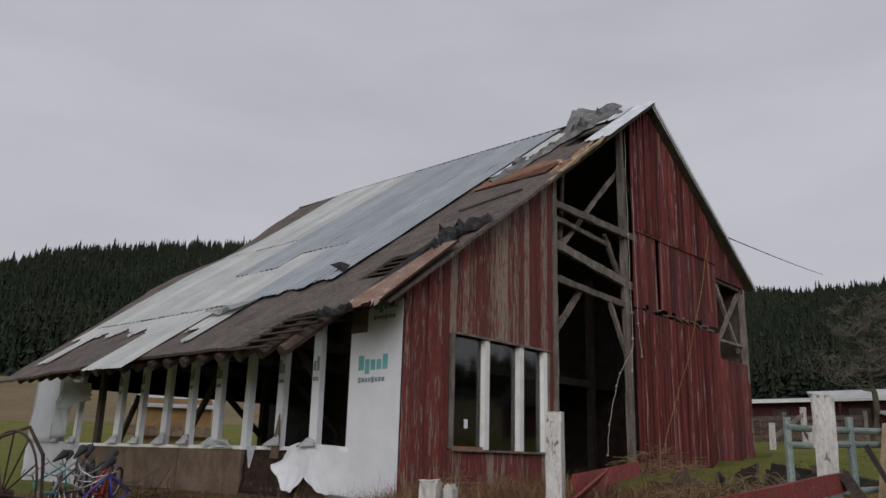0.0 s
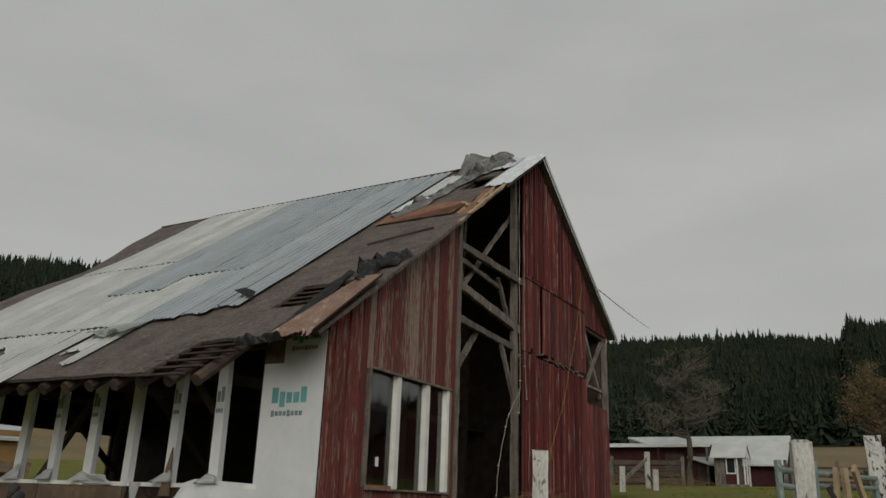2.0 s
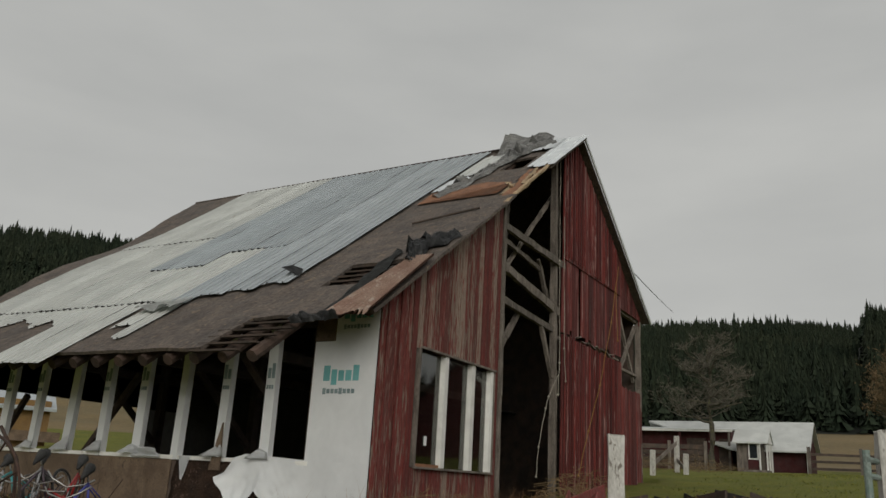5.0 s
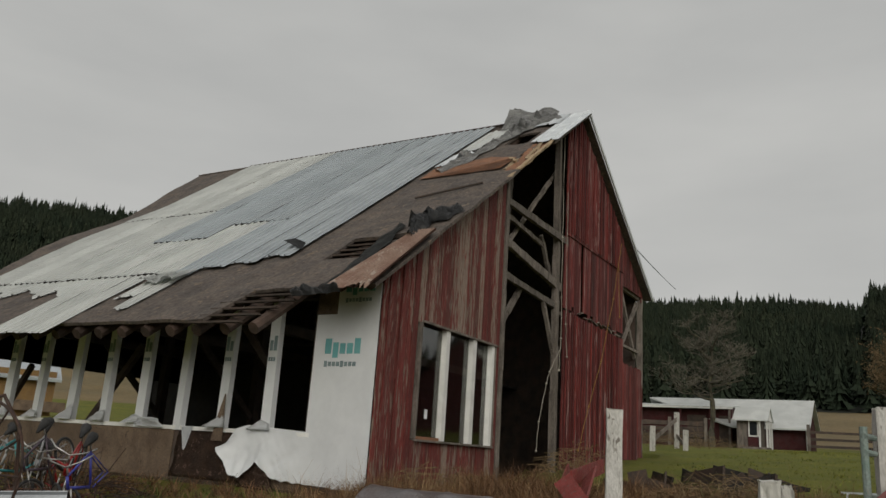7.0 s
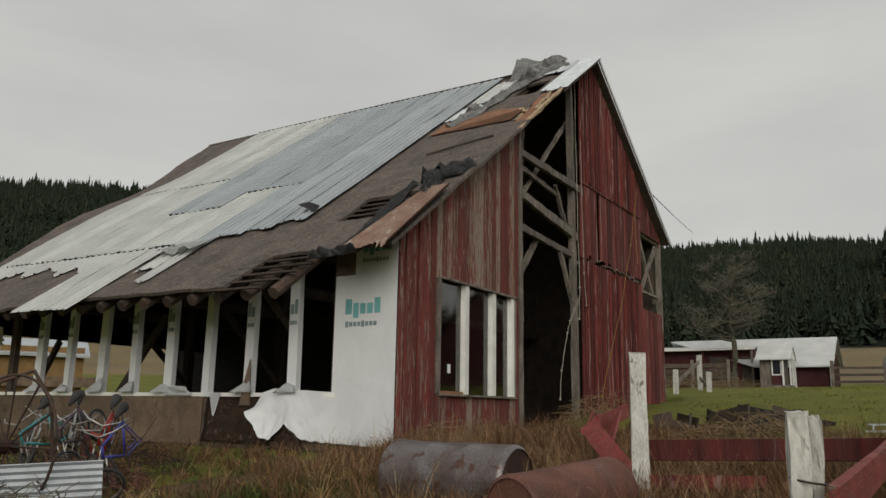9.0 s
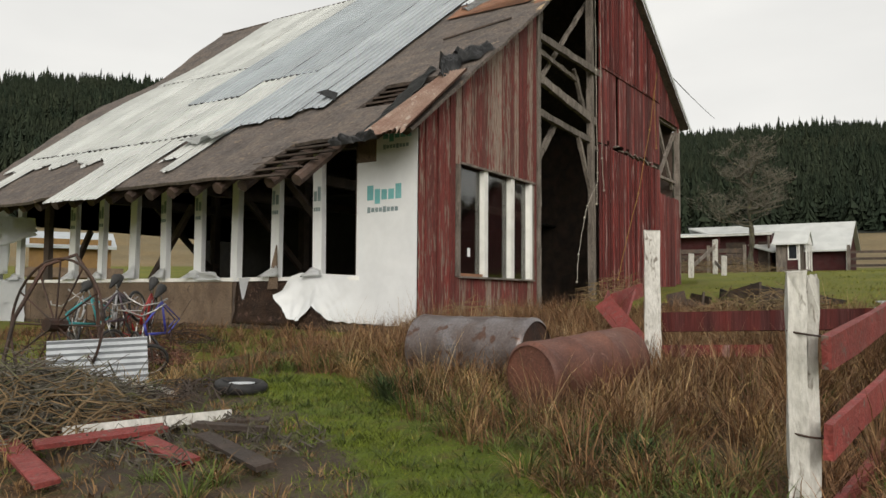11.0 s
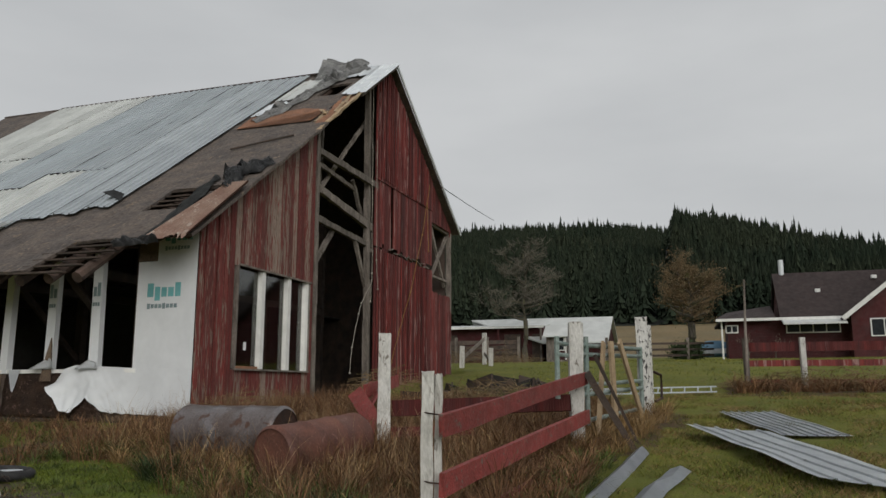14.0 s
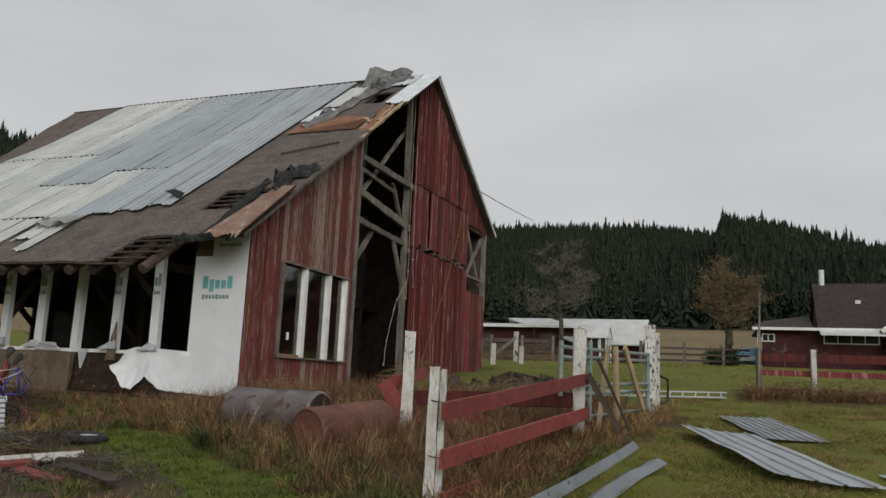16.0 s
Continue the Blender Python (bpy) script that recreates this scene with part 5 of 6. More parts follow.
part("step", bm, WOOD_GREY, porch)

house = thing("farmhouse", (53, -20, 2.4), "red clapboard farmhouse with a dark brown roof", "house")
bm = bm_new()
box(bm, (7.6, 26.0, 3.6), pose(53.8, -23.5, 3.75))
part("wall", bm, SIDING, house)
for k in range(12):
    bm = bm_new()
    box(bm, (0.03, 26.0, 0.03), pose(49.985, -23.5, 2.5 + 0.24 * k))
    part("lap_board", bm, SIDING, house)
GX = -14.1
bm = bm_new()
along_y(bm, ((49.9, 5.3), (57.5, 5.3), (53.6, 9.05)), GX - 0.4, GX - 0.2)
part("end_gable", bm, SIDING, house)
bm = bm_new()
slab(bm, ((49.3, GX, 5.5), (49.3, -37.0, 5.5), (53.6, -37.0, 9.25), (53.6, GX, 9.25)), 0.18)
slab(bm, ((53.6, GX, 9.25), (53.6, -37.0, 9.25), (58.0, -37.0, 5.5), (58.0, GX, 5.5)), 0.18)
slab(bm, ((49.3, -9.7, 5.5), (49.3, GX + 0.3, 5.5), (53.6, GX + 0.3, 6.75), (53.6, -10.6, 6.3)), 0.18)
slab(bm, ((53.6, -10.6, 6.3), (53.6, GX + 0.3, 6.75), (58.0, GX + 0.3, 5.5), (58.0, -9.7, 5.5)), 0.18)
part("roof", bm, ROOF_BR, house)
bm = bm_new()
box(bm, (0.12, 9.0, 0.2), pose(49.25, -14.2, 5.38))
part("gutter", bm, TRIM, house)
bm = bm_new()
prism(bm, ((-18.6, 2.3), (-31.4, 2.3), (-31.4, 5.5), (-25.0, 10.6), (-18.6, 5.5)), 48.6, 53)
part("front_gable", bm, SIDING, house)
bm = bm_new()
slab(bm, ((48.2, -18.0, 5.3), (53.6, -18.0, 5.3), (53.6, -25.0, 10.9), (48.2, -25.0, 10.9)), 0.2)
slab(bm, ((48.2, -25.0, 10.9), (53.6, -25.0, 10.9), (53.6, -32.0, 5.3), (48.2, -32.0, 5.3)), 0.2)
part("roof", bm, ROOF_BR, house)
bm = bm_new()
stick(bm, (48.15, -18.0, 5.2), (48.15, -25.0, 10.8), 0.1, 0.3, 0)
part("rake_board", bm, TRIM, house)
bm = bm_new()
slab(bm, ((48.2, -14.2, 5.0), (48.2, -18.3, 5.0), (49.95, -18.3, 5.5), (49.95, -14.2, 5.5)), 0.12)
part("awning", bm, METAL_W, house)
house_window(house, 49.96, -16.3, 4.75, 3.6, 0.75, 4)
house_window(house, 49.96, -10.8, 4.75, 0.9, 0.6, 2)
house_window(house, 48.56, -20.6, 4.6, 1.7, 1.25, 2)
bm = bm_new()
tube(bm, [(53.6, -14.8, 9.0), (53.6, -14.8, 10.3)], 0.2, 10)
part("flue_pipe", bm, GALV, house)
for x, y, z in ((51.6, -17.0, 7.6), (52.6, -21.0, 8.6)):
    bm = bm_new()
    box(bm, (0.3, 0.35, 0.25), pose(x, y, z))
    part("roof_vent", bm, TRIM, house)
bm = bm_new()
tube(bm, [(49.9, -10.1, 2.4), (49.9, -10.1, 5.4)], 0.07, 6)
part("downpipe", bm, TRIM, house)

cot = thing("ochre_cottage", (17.6, 38, 3.5), "far ochre cottage with a porch rail", "house")
cx, cy = -10.4 + 56 * math.cos(radians(58.4)), -7.3 + 56 * math.sin(radians(58.4))
cz = gz(cx, cy)
bm = bm_new()
box(bm, (4.6, 5, 4.2), pose(cx, cy, cz + 0.6, 0, 0, -32))
part("wall", bm, YELLOW, cot)
bm = bm_new()
box(bm, (5.2, 6.2, 0.16), pose(cx, cy, cz + 2.8, 12, 0, -32))
part("roof", bm, METAL_B, cot)
bm = bm_new()
box(bm, (6.0, 0.15, 0.6), pose(cx - 1.6, cy - 2.6, cz + 0.6, 0, 0, -32))
part("porch_rail", bm, OSB, cot)

blue = thing("covered_car", (57, -9.3, gz(57, -9.3)), "blue tarpaulin over a parked car", "car cover")
bm = bm_new()
prism(bm, ((-11.2, 3.0), (-7.6, 3.0), (-7.7, 3.7), (-8.4, 3.95), (-9.0, 4.3), (-10.2, 4.3), (-11.0, 3.9)), 56.5, 58.0)
bmesh.ops.bevel(bm, geom=bm.edges[:], offset=0.15, segments=2)
part("cover", bm, BLUE, blue, "", True)
bm = bm_new()
box(bm, (0.05, 2.6, 0.4), pose(56.4, -9.2, 3.45))
part("side_panel", bm, GALV, blue)


# ---- bare trees ----
def bare_tree(name, x, y, h, spread, label, twig_mat, seed, trunk_r, levels=5, low=0.25, cat="tree", puffs=0, twig_r=0.008, leader=0, puff=0.35, fork=3):
    rr = random.Random(seed)
    z0 = gz(x, y)
    th = thing(name, (x, y, z0), label, cat)
    trunk, crown = bm_new(), bm_new()
    ends = []

    def grow(p, d, length, r, lev):
        q = p
        pts, rad = [p], [r]
        for k in range(3):
            d = (d + Vector((rr.uniform(-1, 1), rr.uniform(-1, 1), rr.uniform(-0.5, 0.7))) * 0.22).normalized()
            q = q + d * length / 3
            pts.append(q)
            rad.append(r * (1 - 0.2 * (k + 1)))
        tube(trunk if lev < 2 else crown, pts, rad, 6 if lev < 2 else 3)
        ends.append(q)
        if lev < levels:
            for k in range(fork if lev < 3 else rr.choice((2, 3))):
                a = rr.uniform(0, 6.283)
                out = Vector((math.cos(a) * spread, math.sin(a) * spread, rr.uniform(-0.15, 0.75)))
                start = pts[rr.choice((1, 2, 3))] if lev else pts[rr.choice((2, 3))]
                grow(start, (d * 0.6 + out).normalized(), length * rr.uniform(0.58, 0.82), max(twig_r, rad[2] * 0.72), lev + 1)

    if leader:
        stem = [Vector((x + 0.12 * math.sin(k * 1.3), y + 0.1 * math.sin(k * 1.9), z0 - 0.1 + h * 0.9 * k / 8)) for k in range(9)]
        tube(trunk, stem, [trunk_r * (1 - 0.1 * k) for k in range(9)], 8)
        for k in range(leader):
            f = k / (leader - 1)
            i = 4 + int(f * 4)
            a = 2.4 * k + rr.uniform(-0.4, 0.4)
            out = Vector((math.cos(a) * spread, math.sin(a) * spread, -0.1 + 0.8 * f + rr.uniform(-0.1, 0.2))).normalized()
            grow(stem[i].lerp(stem[max(0, i - 1)], rr.random()), out, h * (0.24 - 0.1 * f) * rr.uniform(0.8, 1.15), trunk_r * 0.4, 1)
    else:
        grow(Vector((x, y, z0 - 0.1)), Vector((0.05, 0.0, 1)), h * low * 1.6, trunk_r, 0)
    for e in ends:
        for k in range(puffs):
            c = e + Vector((rr.gauss(0, 1), rr.gauss(0, 1), rr.gauss(0, 0.8))) * puff
            s = rr.uniform(0.05, 0.13)
            d1 = Vector((rr.uniform(-1, 1), rr.uniform(-1, 1), rr.uniform(-1, 1))) * s
            d2 = Vector((rr.uniform(-1, 1), rr.uniform(-1, 1), rr.uniform(-1, 1))) * s
            crown.faces.new([crown.verts.new(c + v) for v in (d1, d2, -d1)])
    part("trunk", trunk, BARK, th)
    part("crown", crown, twig_mat, th)


bare_tree("bare_tree", 45.4, 3.8, 9.2, 1.1, "bare old apple tree grey with lichen", APPLE, 6, 0.24, 6, 0.31, twig_r=0.014, leader=16)
bare_tree("bare_tree", 60.0, -7.8, 9.0, 0.95, "bare russet tree with mossy limbs and a dense round crown", BUDS, 12, 0.46, 6, 0.24, puffs=1, twig_r=0.017, leader=20, puff=0.4)
HEDGE = mat("green_shrub_leaves", (0.045, 0.075, 0.022), (0.03, 0.05, 0.018), 2, 0.8, bump=0)
for k, (x, y) in enumerate(((52.0, -7.3), (52.6, -7.9))):
    bare_tree("garden_shrub", x, y, 1.5, 1.1, "dense dark green garden shrub", HEDGE, 40 + k, 0.08, 4, 0.2, "shrub", 30)
for k, (x, y) in enumerate(((49.2, -11.8), (49.0, -13.6), (16.8, 25.0), (47.2, 8.8))):
    bare_tree("garden_shrub", x, y, 2.6, 1.0, "bare twiggy shrub by the wall", LICHEN, 50 + k, 0.06, 4, 0.2, "shrub")

# ---- cable and ropes ----
cable = thing("overhead_cable", (12.6, -0.2, 7.7), "thin black cable from the barn gable", "cable")
bm = bm_new()
A, B = Vector((13.2, -0.33, 7.38)), Vector((45.8, 6.2, 13.3))
tube(bm, [A.lerp(B, k / 24) - Vector((0, 0, 0.15 * 4 * (k / 24) * (1 - k / 24) * 0.35)) for k in range(25)], 0.018, 4)
part("wire", bm, RUBBER, cable)
ropes = ((((7.75, -0.05, 9.0), (7.7, -0.08, 6.2), (7.72, -0.1, 3.6), (7.6, -0.12, 2.8)), ROPE, "pale rope with knots hanging in the doorway"), (((7.95, -0.1, 7.5), (7.98, -0.12, 4.0), (8.1, -0.12, 3.2)), ROPE, "pale rope hanging down the door post"),
         (((7.62, -0.12, 3.3), (7.05, -0.1, 2.7), (6.88, -0.1, 2.4), (6.5, -0.1, 1.5), (6.4, -0.1, 0.85)), ROPE, "pale rope with knots hanging in the doorway"),
         (((12.43, -0.15, 7.3), (11.65, -0.16, 5.4), (10.5, -0.2, 3.4), (9.5, -0.22, 2.1), (8.7, -0.25, 0.95)), ROPE_Y, "ochre rope hanging slack on the wall"), (((12.3, -0.1, 6.7), (12.45, -0.1, 5.0)), ROPE_Y, "ochre rope end on the wall"))
for pts, mt, lab in ropes:
    rp = thing("rope", pts[0], lab, "rope", "ropes on the gable")
    bm = bm_new()
    fine_pts = []
    for a, b in zip(pts, pts[1:]):
        fine_pts += [Vector(a).lerp(Vector(b), k / 5) + Vector((0.02 * math.sin(k * 2), 0, 0)) for k in range(5)]
    tube(bm, fine_pts + [Vector(pts[-1])], 0.0085, 5)
    for p in pts[1:]:
        bmesh.ops.create_icosphere(bm, subdivisions=1, radius=0.032, matrix=Matrix.Translation(p))
    part("cord", bm, mt, rp)


# ---- drums ----
def drum(p, q, r, material, label, dent):
    th = thing("steel_drum", p, label, "drum", "drums in the weeds")
    p, q = Vector(p), Vector(q)
    d = (q - p).normalized()
    m = d.to_track_quat("Z", "Y").to_matrix()
    L = (q - p).length
    bm = bm_new()
    prof = [(0.0, r * 0.9), (0.02, r), (0.05, r), (0.06, r * 0.985), (0.33, r * 0.985), (0.345, r * 1.012), (0.36, r * 0.985), (0.64, r * 0.985), (0.655, r * 1.012), (0.67, r * 0.985), (0.94, r * 0.985), (0.95, r), (0.98, r), (1.0, r * 0.9)]
    rows = []
    n = 36
    for t, rad in prof:
        row = []
        for k in range(n):
            a = 6.28318 * k / n
            rd = rad * (1 - dent * max(0, noise.noise(Vector((t * 3, math.cos(a) * 1.5, math.sin(a) * 1.5)))))
            row.append(bm.verts.new(p + d * (t * L) + m @ Vector((rd * math.cos(a), rd * math.sin(a), 0))))
        rows.append(row)
    for i in range(len(rows) - 1):
        for k in range(n):
            bm.faces.new((rows[i][k], rows[i][(k + 1) % n], rows[i + 1][(k + 1) % n], rows[i + 1][k]))
    part("barrel", bm, material, th, "", True)
    for t, s in ((0.012, 1), (0.988, -1)):
        bm = bm_new()
        ring_v = [bm.verts.new(p + d * (t * L) + m @ Vector((r * 0.93 * math.cos(6.28318 * k / n), r * 0.93 * math.sin(6.28318 * k / n), 0))) for k in range(n)]
        bm.faces.new(ring_v)
        part("end_plate", bm, material if material == RUST else IRON, th)


drum((-3.46, -2.48, -0.08), (-3.52, -3.9, -0.09), 0.36, DRUM_GREY, "dull brown steel drum lying in weeds", 0.05)
drum((-4.72, -4.42, -0.2), (-3.45, -4.78, -0.1), 0.3, RUST, "rusty red-brown steel drum lying in weeds", 0.04)


# ---- loose roof sheets and ridge caps on the grass ----
def ground_sheet(c0, c1, width, ribs, label, lift0, lift1, curl=0.0, skew=0.0):
    a, b = Vector((*c0, 0)), Vector((*c1, 0))
    along = (b - a).normalized()
    side = Vector((-along.y, along.x, 0))
    L = (b - a).length
    th = thing("roof_sheet", (*c0, gz(*c0)), label, "metal sheet", "sheets on the grass")

    def place(u, v, h):
        p = a + along * (u - skew * (0.5 - v / width)) + side * v
        t = u / L
        return (p.x, p.y, gz(p.x, p.y) + lift0 + (lift1 - lift0) * t + h + 0.025 * noise.noise(Vector((u, v * 2, width))) + curl * max(0.0, -v / width + 0.1))

    bm = sheet(0, L, -width / 2, width / 2, ribs, place, 0.02, 16)
    bmesh.ops.solidify(bm, geom=bm.faces[:], thickness=0.003)
    part("metal", bm, GALV, th)


ground_sheet((-0.75, -8.98), (-4.3, -10.2), 0.95, 4, "long bent galvanised roofing sheet on the grass", 0.08, 0.06, 0.12, 0.45)
ground_sheet((2.0, -9.3), (-0.8, -10.0), 0.9, 7, "white galvanised roofing sheet on the grass", 0.04, 0.05, 0.04)
ground_sheet((-3.2, -10.95), (-6.0, -11.5), 0.6, 4, "galvanised roofing offcut on the grass", 0.04, 0.05, 0.06)


def ridge_cap(pts, w, label):
    th = thing("ridge_flashing", (pts[0][0], pts[0][1], gz(*pts[0][:2])), label, "metal flashing", "flashings on the grass")
    bm = bm_new()
    rows = []
    n = len(pts)
    for i, (x, y, h, open_) in enumerate(pts):
        p = Vector((x, y, gz(x, y) + h))
        d = Vector(pts[min(i + 1, n - 1)][:2]) - Vector(pts[max(i - 1, 0)][:2])
        s = Vector((-d.y, d.x, 0)).normalized()
        rows.append([bm.verts.new(p + s * w * a + Vector((0, 0, w * b * open_))) for a, b in ((-1.0, -0.15), (-0.92, 0.0), (-0.04, 0.62), (0.04, 0.62), (0.75, -0.1), (0.85, -0.2))])
    for a, b in zip(rows, rows[1:]):
        for k in range(5):
            bm.faces.new((a[k], a[k + 1], b[k + 1], b[k]))
    bmesh.ops.solidify(bm, geom=bm.faces[:], thickness=0.003)
    part("metal", bm, FLASH, th)


ridge_cap([(-2.3, -7.93, 0.05, 1.0), (-3.4, -7.84, 0.04, 1.0), (-4.8, -7.71, 0.04, 1.0), (-6.45, -7.55, 0.05, 1.2)], 0.1, "galvanised ridge flashing lying by the fence")
ridge_cap([(-3.7, -8.4, 0.1, 0.5), (-4.05, -8.33, 0.08, 0.3), (-4.4, -8.2, 0.05, 0.8), (-5.4, -8.08, 0.04, 0.9), (-7.2, -8.02, 0.04, 1.0)], 0.12, "kinked galvanised flashing on the grass")

# ---- junk by the side wall ----
RED_L, DARK_L = "broken red board lying in the yard", "dark rotten board lying in the yard"
YARD = (((-7.09, -1.61), (-6.01, -2.28), 0.09, WHITE, "white painted post lying in the yard"), ((-7.0, -1.38), (-6.23, -1.4), 0.15, RED_RAIL, RED_L), ((-7.45, -1.85), (-6.6, -2.2), 0.15, RED_RAIL, RED_L),
        ((-6.82, -2.2), (-7.06, -3.05), 0.14, RED_RAIL, RED_L), ((-7.35, -1.25), (-7.85, -2.7), 0.15, RED_RAIL, RED_L), ((-6.7, -2.75), (-7.07, -3.76), 0.12, WOOD_DARK, "muddy dark board lying in the yard"),
        ((-5.29, 0.0), (-5.4, -0.76), 0.09, WHITE, "short white stick on the ground"), ((-6.5, -0.95), (-6.3, -1.5), 0.12, RED_RAIL, RED_L), ((-6.5, -2.4), (-6.3, -3.0), 0.07, WOOD_DARK, DARK_L), ((-6.3, -1.9), (-5.9, -2.6), 0.09, WOOD_DARK, DARK_L))
for k, (p, q, w, mt, lab) in enumerate(YARD):
    th = thing("loose_board", (*p, gz(*p)), lab, "board", "boards in the yard")
    bm = bm_new()
    lift = 0.1 if k == 0 else 0.06 + 0.03 * (k % 3)
    plank(bm, (*p, gz(*p) + lift), (*q, gz(*q) + lift * 0.8), 0.034 if mt != WHITE else 0.08, w, 82 if mt != WHITE else 20)
    bmesh.ops.bevel(bm, geom=bm.edges[:], offset=0.006, segments=1)
    wear(bm, 0.006, k)
    part("plank", bm, mt, th)


def twigs(name, cx, cy, rx, ry, hgt, n, material, label, seed, length=0.9, kind="stuff"):
    rr = random.Random(seed)
    bm = bm_new()
    for k in range(n):
        a, r = rr.uniform(0, 6.283), math.sqrt(rr.random())
        x, y = cx + rx * r * math.cos(a), cy + ry * r * math.sin(a)
        z = gz(x, y) + hgt * (1 - r * r) * rr.random()
        d = Vector((rr.gauss(0, 1), rr.gauss(0, 1), rr.gauss(0, 0.35))).normalized() * rr.uniform(0.3, 1) * length / 2
        c = Vector((x, y, z + 0.05))
        m = c + Vector((rr.uniform(-0.08, 0.08), rr.uniform(-0.08, 0.08), rr.uniform(0, 0.1)))
        w = rr.uniform(0.003, 0.009)
        tube(bm, [c - d, m, c + d], [w, w * 0.9, w * 0.4], 3)
    ob = part(name, bm, material, None, label)
    tagged(ob, "", "brush", "", kind)


twigs("brush_pile", -7.0, -0.3, 1.25, 1.2, 0.5, 1100, APPLE, "heap of cut grey-brown branches", 3)
twigs("brush_pile", -7.0, -0.3, 1.3, 1.2, 0.48, 1500, BARK, "dark mossy branches in the heap", 6)
twigs("brush_pile", -7.0, -1.0, 1.0, 0.8, 0.45, 420, BUDS, "reddish dead stalks on the heap", 4, 0.7)
twigs("brush_pile", -7.1, -0.2, 1.0, 1.0, 0.42, 700, mat("green_brush", (0.05, 0.06, 0.025), (0.09, 0.085, 0.045), 3, 0.9), "green stems on the heap", 5, 0.8)
twigs("yard_litter", -6.6, -2.6, 0.8, 1.0, 0.02, 260, BARK, "dead stems and leaves littering the mud", 43, 0.18)
twigs("yard_litter", -5.6, -0.9, 0.8, 0.6, 0.1, 160, WOOD_DARK, "dark sticks lying near the tyre", 42, 0.5)
twigs("dead_brush", 6.8, -11.5, 0.6, 2.6, 0.45, 500, BUDS, "dead brown brush along the yard fence", 9, 0.6)
twigs("dead_brush", 24.0, 1.5, 5.0, 3.0, 0.7, 400, BUDS, "dead brown brush behind the barn", 10, 1.6)
twigs("dead_brush", 1.0, -0.6, 2.2, 0.5, 0.5, 160, BUDS, "dead stalks at the barn foot", 13, 0.8)
twigs("dead_brush", 7.2, -0.8, 2.0, 0.7, 0.6, 200, BUDS, "dead stalks in the doorway", 14, 0.9)
twigs("dead_brush", 0.6, -5.3, 2.4, 1.3, 0.6, 900, BUDS, "tangled dead stalks behind the rails", 16, 0.8)
twigs("scrap_pile", -4.5, 1.6, 1.0, 0.9, 0.4, 420, RUST, "rusty rods, chain and scrap under the bicycles", 17, 0.6)
twigs("scrap_pile", -3.2, 3.3, 1.2, 1.8, 0.55, 260, IRON, "rusty rods and scrap against the wall", 15, 1.0)

cs = thing("corrugated_sheet", (-5.3, 0.6, gz(-5.3, 0.6)), "pale corrugated steel sheet leaning on the heap", "metal sheet")
bm = sheet(0, 1.02, -0.05, 0.6, 8, lambda u, v, h: (-5.85 + 0.84 * u + 0.2 * v - 0.3 * h, 0.75 - 0.56 * u + 0.35 * v - 0.5 * h, gz(-5.4, 0.6) + 0.04 + 0.82 * v + 0.6 * h + 0.04 * u), 0.05, 6)
part("metal", bm, FLASH, cs)


def wheel_m(c, facing, lean=0.1):
    d = Vector(facing)
    return Matrix.Translation(c) @ d.to_track_quat("Z", "Y").to_matrix().to_4x4() @ Matrix.Rotation(lean, 4, "X")


ww = thing("wagon_wheel", (-5.48, 1.22, gz(-5.48, 1.22)), "large rusty iron wagon wheel leaning on scrap", "wheel")
WM = wheel_m((-5.48, 1.22, 0.12), (-0.98, -0.12, 0.15))
bm = bm_new()
ring(bm, WM.translation, WM.to_3x3(), 0.76, 0.016, 44, 6)
part("rim", bm, IRON, ww)
bm = bm_new()
tube(bm, [WM @ Vector((0, 0, -0.12)), WM @ Vector((0, 0, 0.12))], 0.08, 10)
part("hub", bm, IRON, ww)
for k in range(12):
    bm = bm_new()
    a = 0.5236 * k
    tube(bm, [WM @ Vector((0.06 * math.cos(a), 0.06 * math.sin(a), 0)), WM @ Vector((0.75 * math.cos(a), 0.75 * math.sin(a), 0))], 0.011, 5)
    part("spoke", bm, IRON, ww)
bar = thing("bent_pipe", (-5.6, 1.2, gz(-5.6, 1.2)), "bent dark iron pipe arching over the scrap", "pipe")
bm = bm_new()
tube(bm, [(-5.95, 1.5, -0.5), (-5.8, 1.5, 0.2), (-5.55, 1.35, 0.8), (-5.3, 1.15, 0.93), (-5.15, 1.0, 0.6), (-5.1, 0.95, 0.0), (-5.2, 0.9, -0.5)], 0.024, 7)
part("pipe", bm, IRON, bar)

ty = thing("worn_tyre", (-4.9, -1.2, gz(-4.9, -1.2)), "worn black tyre lying on the ground", "tyre")
bm = bm_new()
ring(bm, (-4.9, -1.2, gz(-4.9, -1.2) + 0.07), Matrix.Rotation(0.1, 3, "X"), 0.22, 0.055, 30, 10)
part("tread", bm, RUBBER, ty, "", True)
bm = bm_new()
ring_v = [bm.verts.new((-4.9 + 0.14 * math.cos(0.3 * k), -1.2 + 0.14 * math.sin(0.3 * k), gz(-4.9, -1.2) + 0.1)) for k in range(21)]
bm.faces.new(ring_v)
part("wheel_disc", bm, GALV, ty)


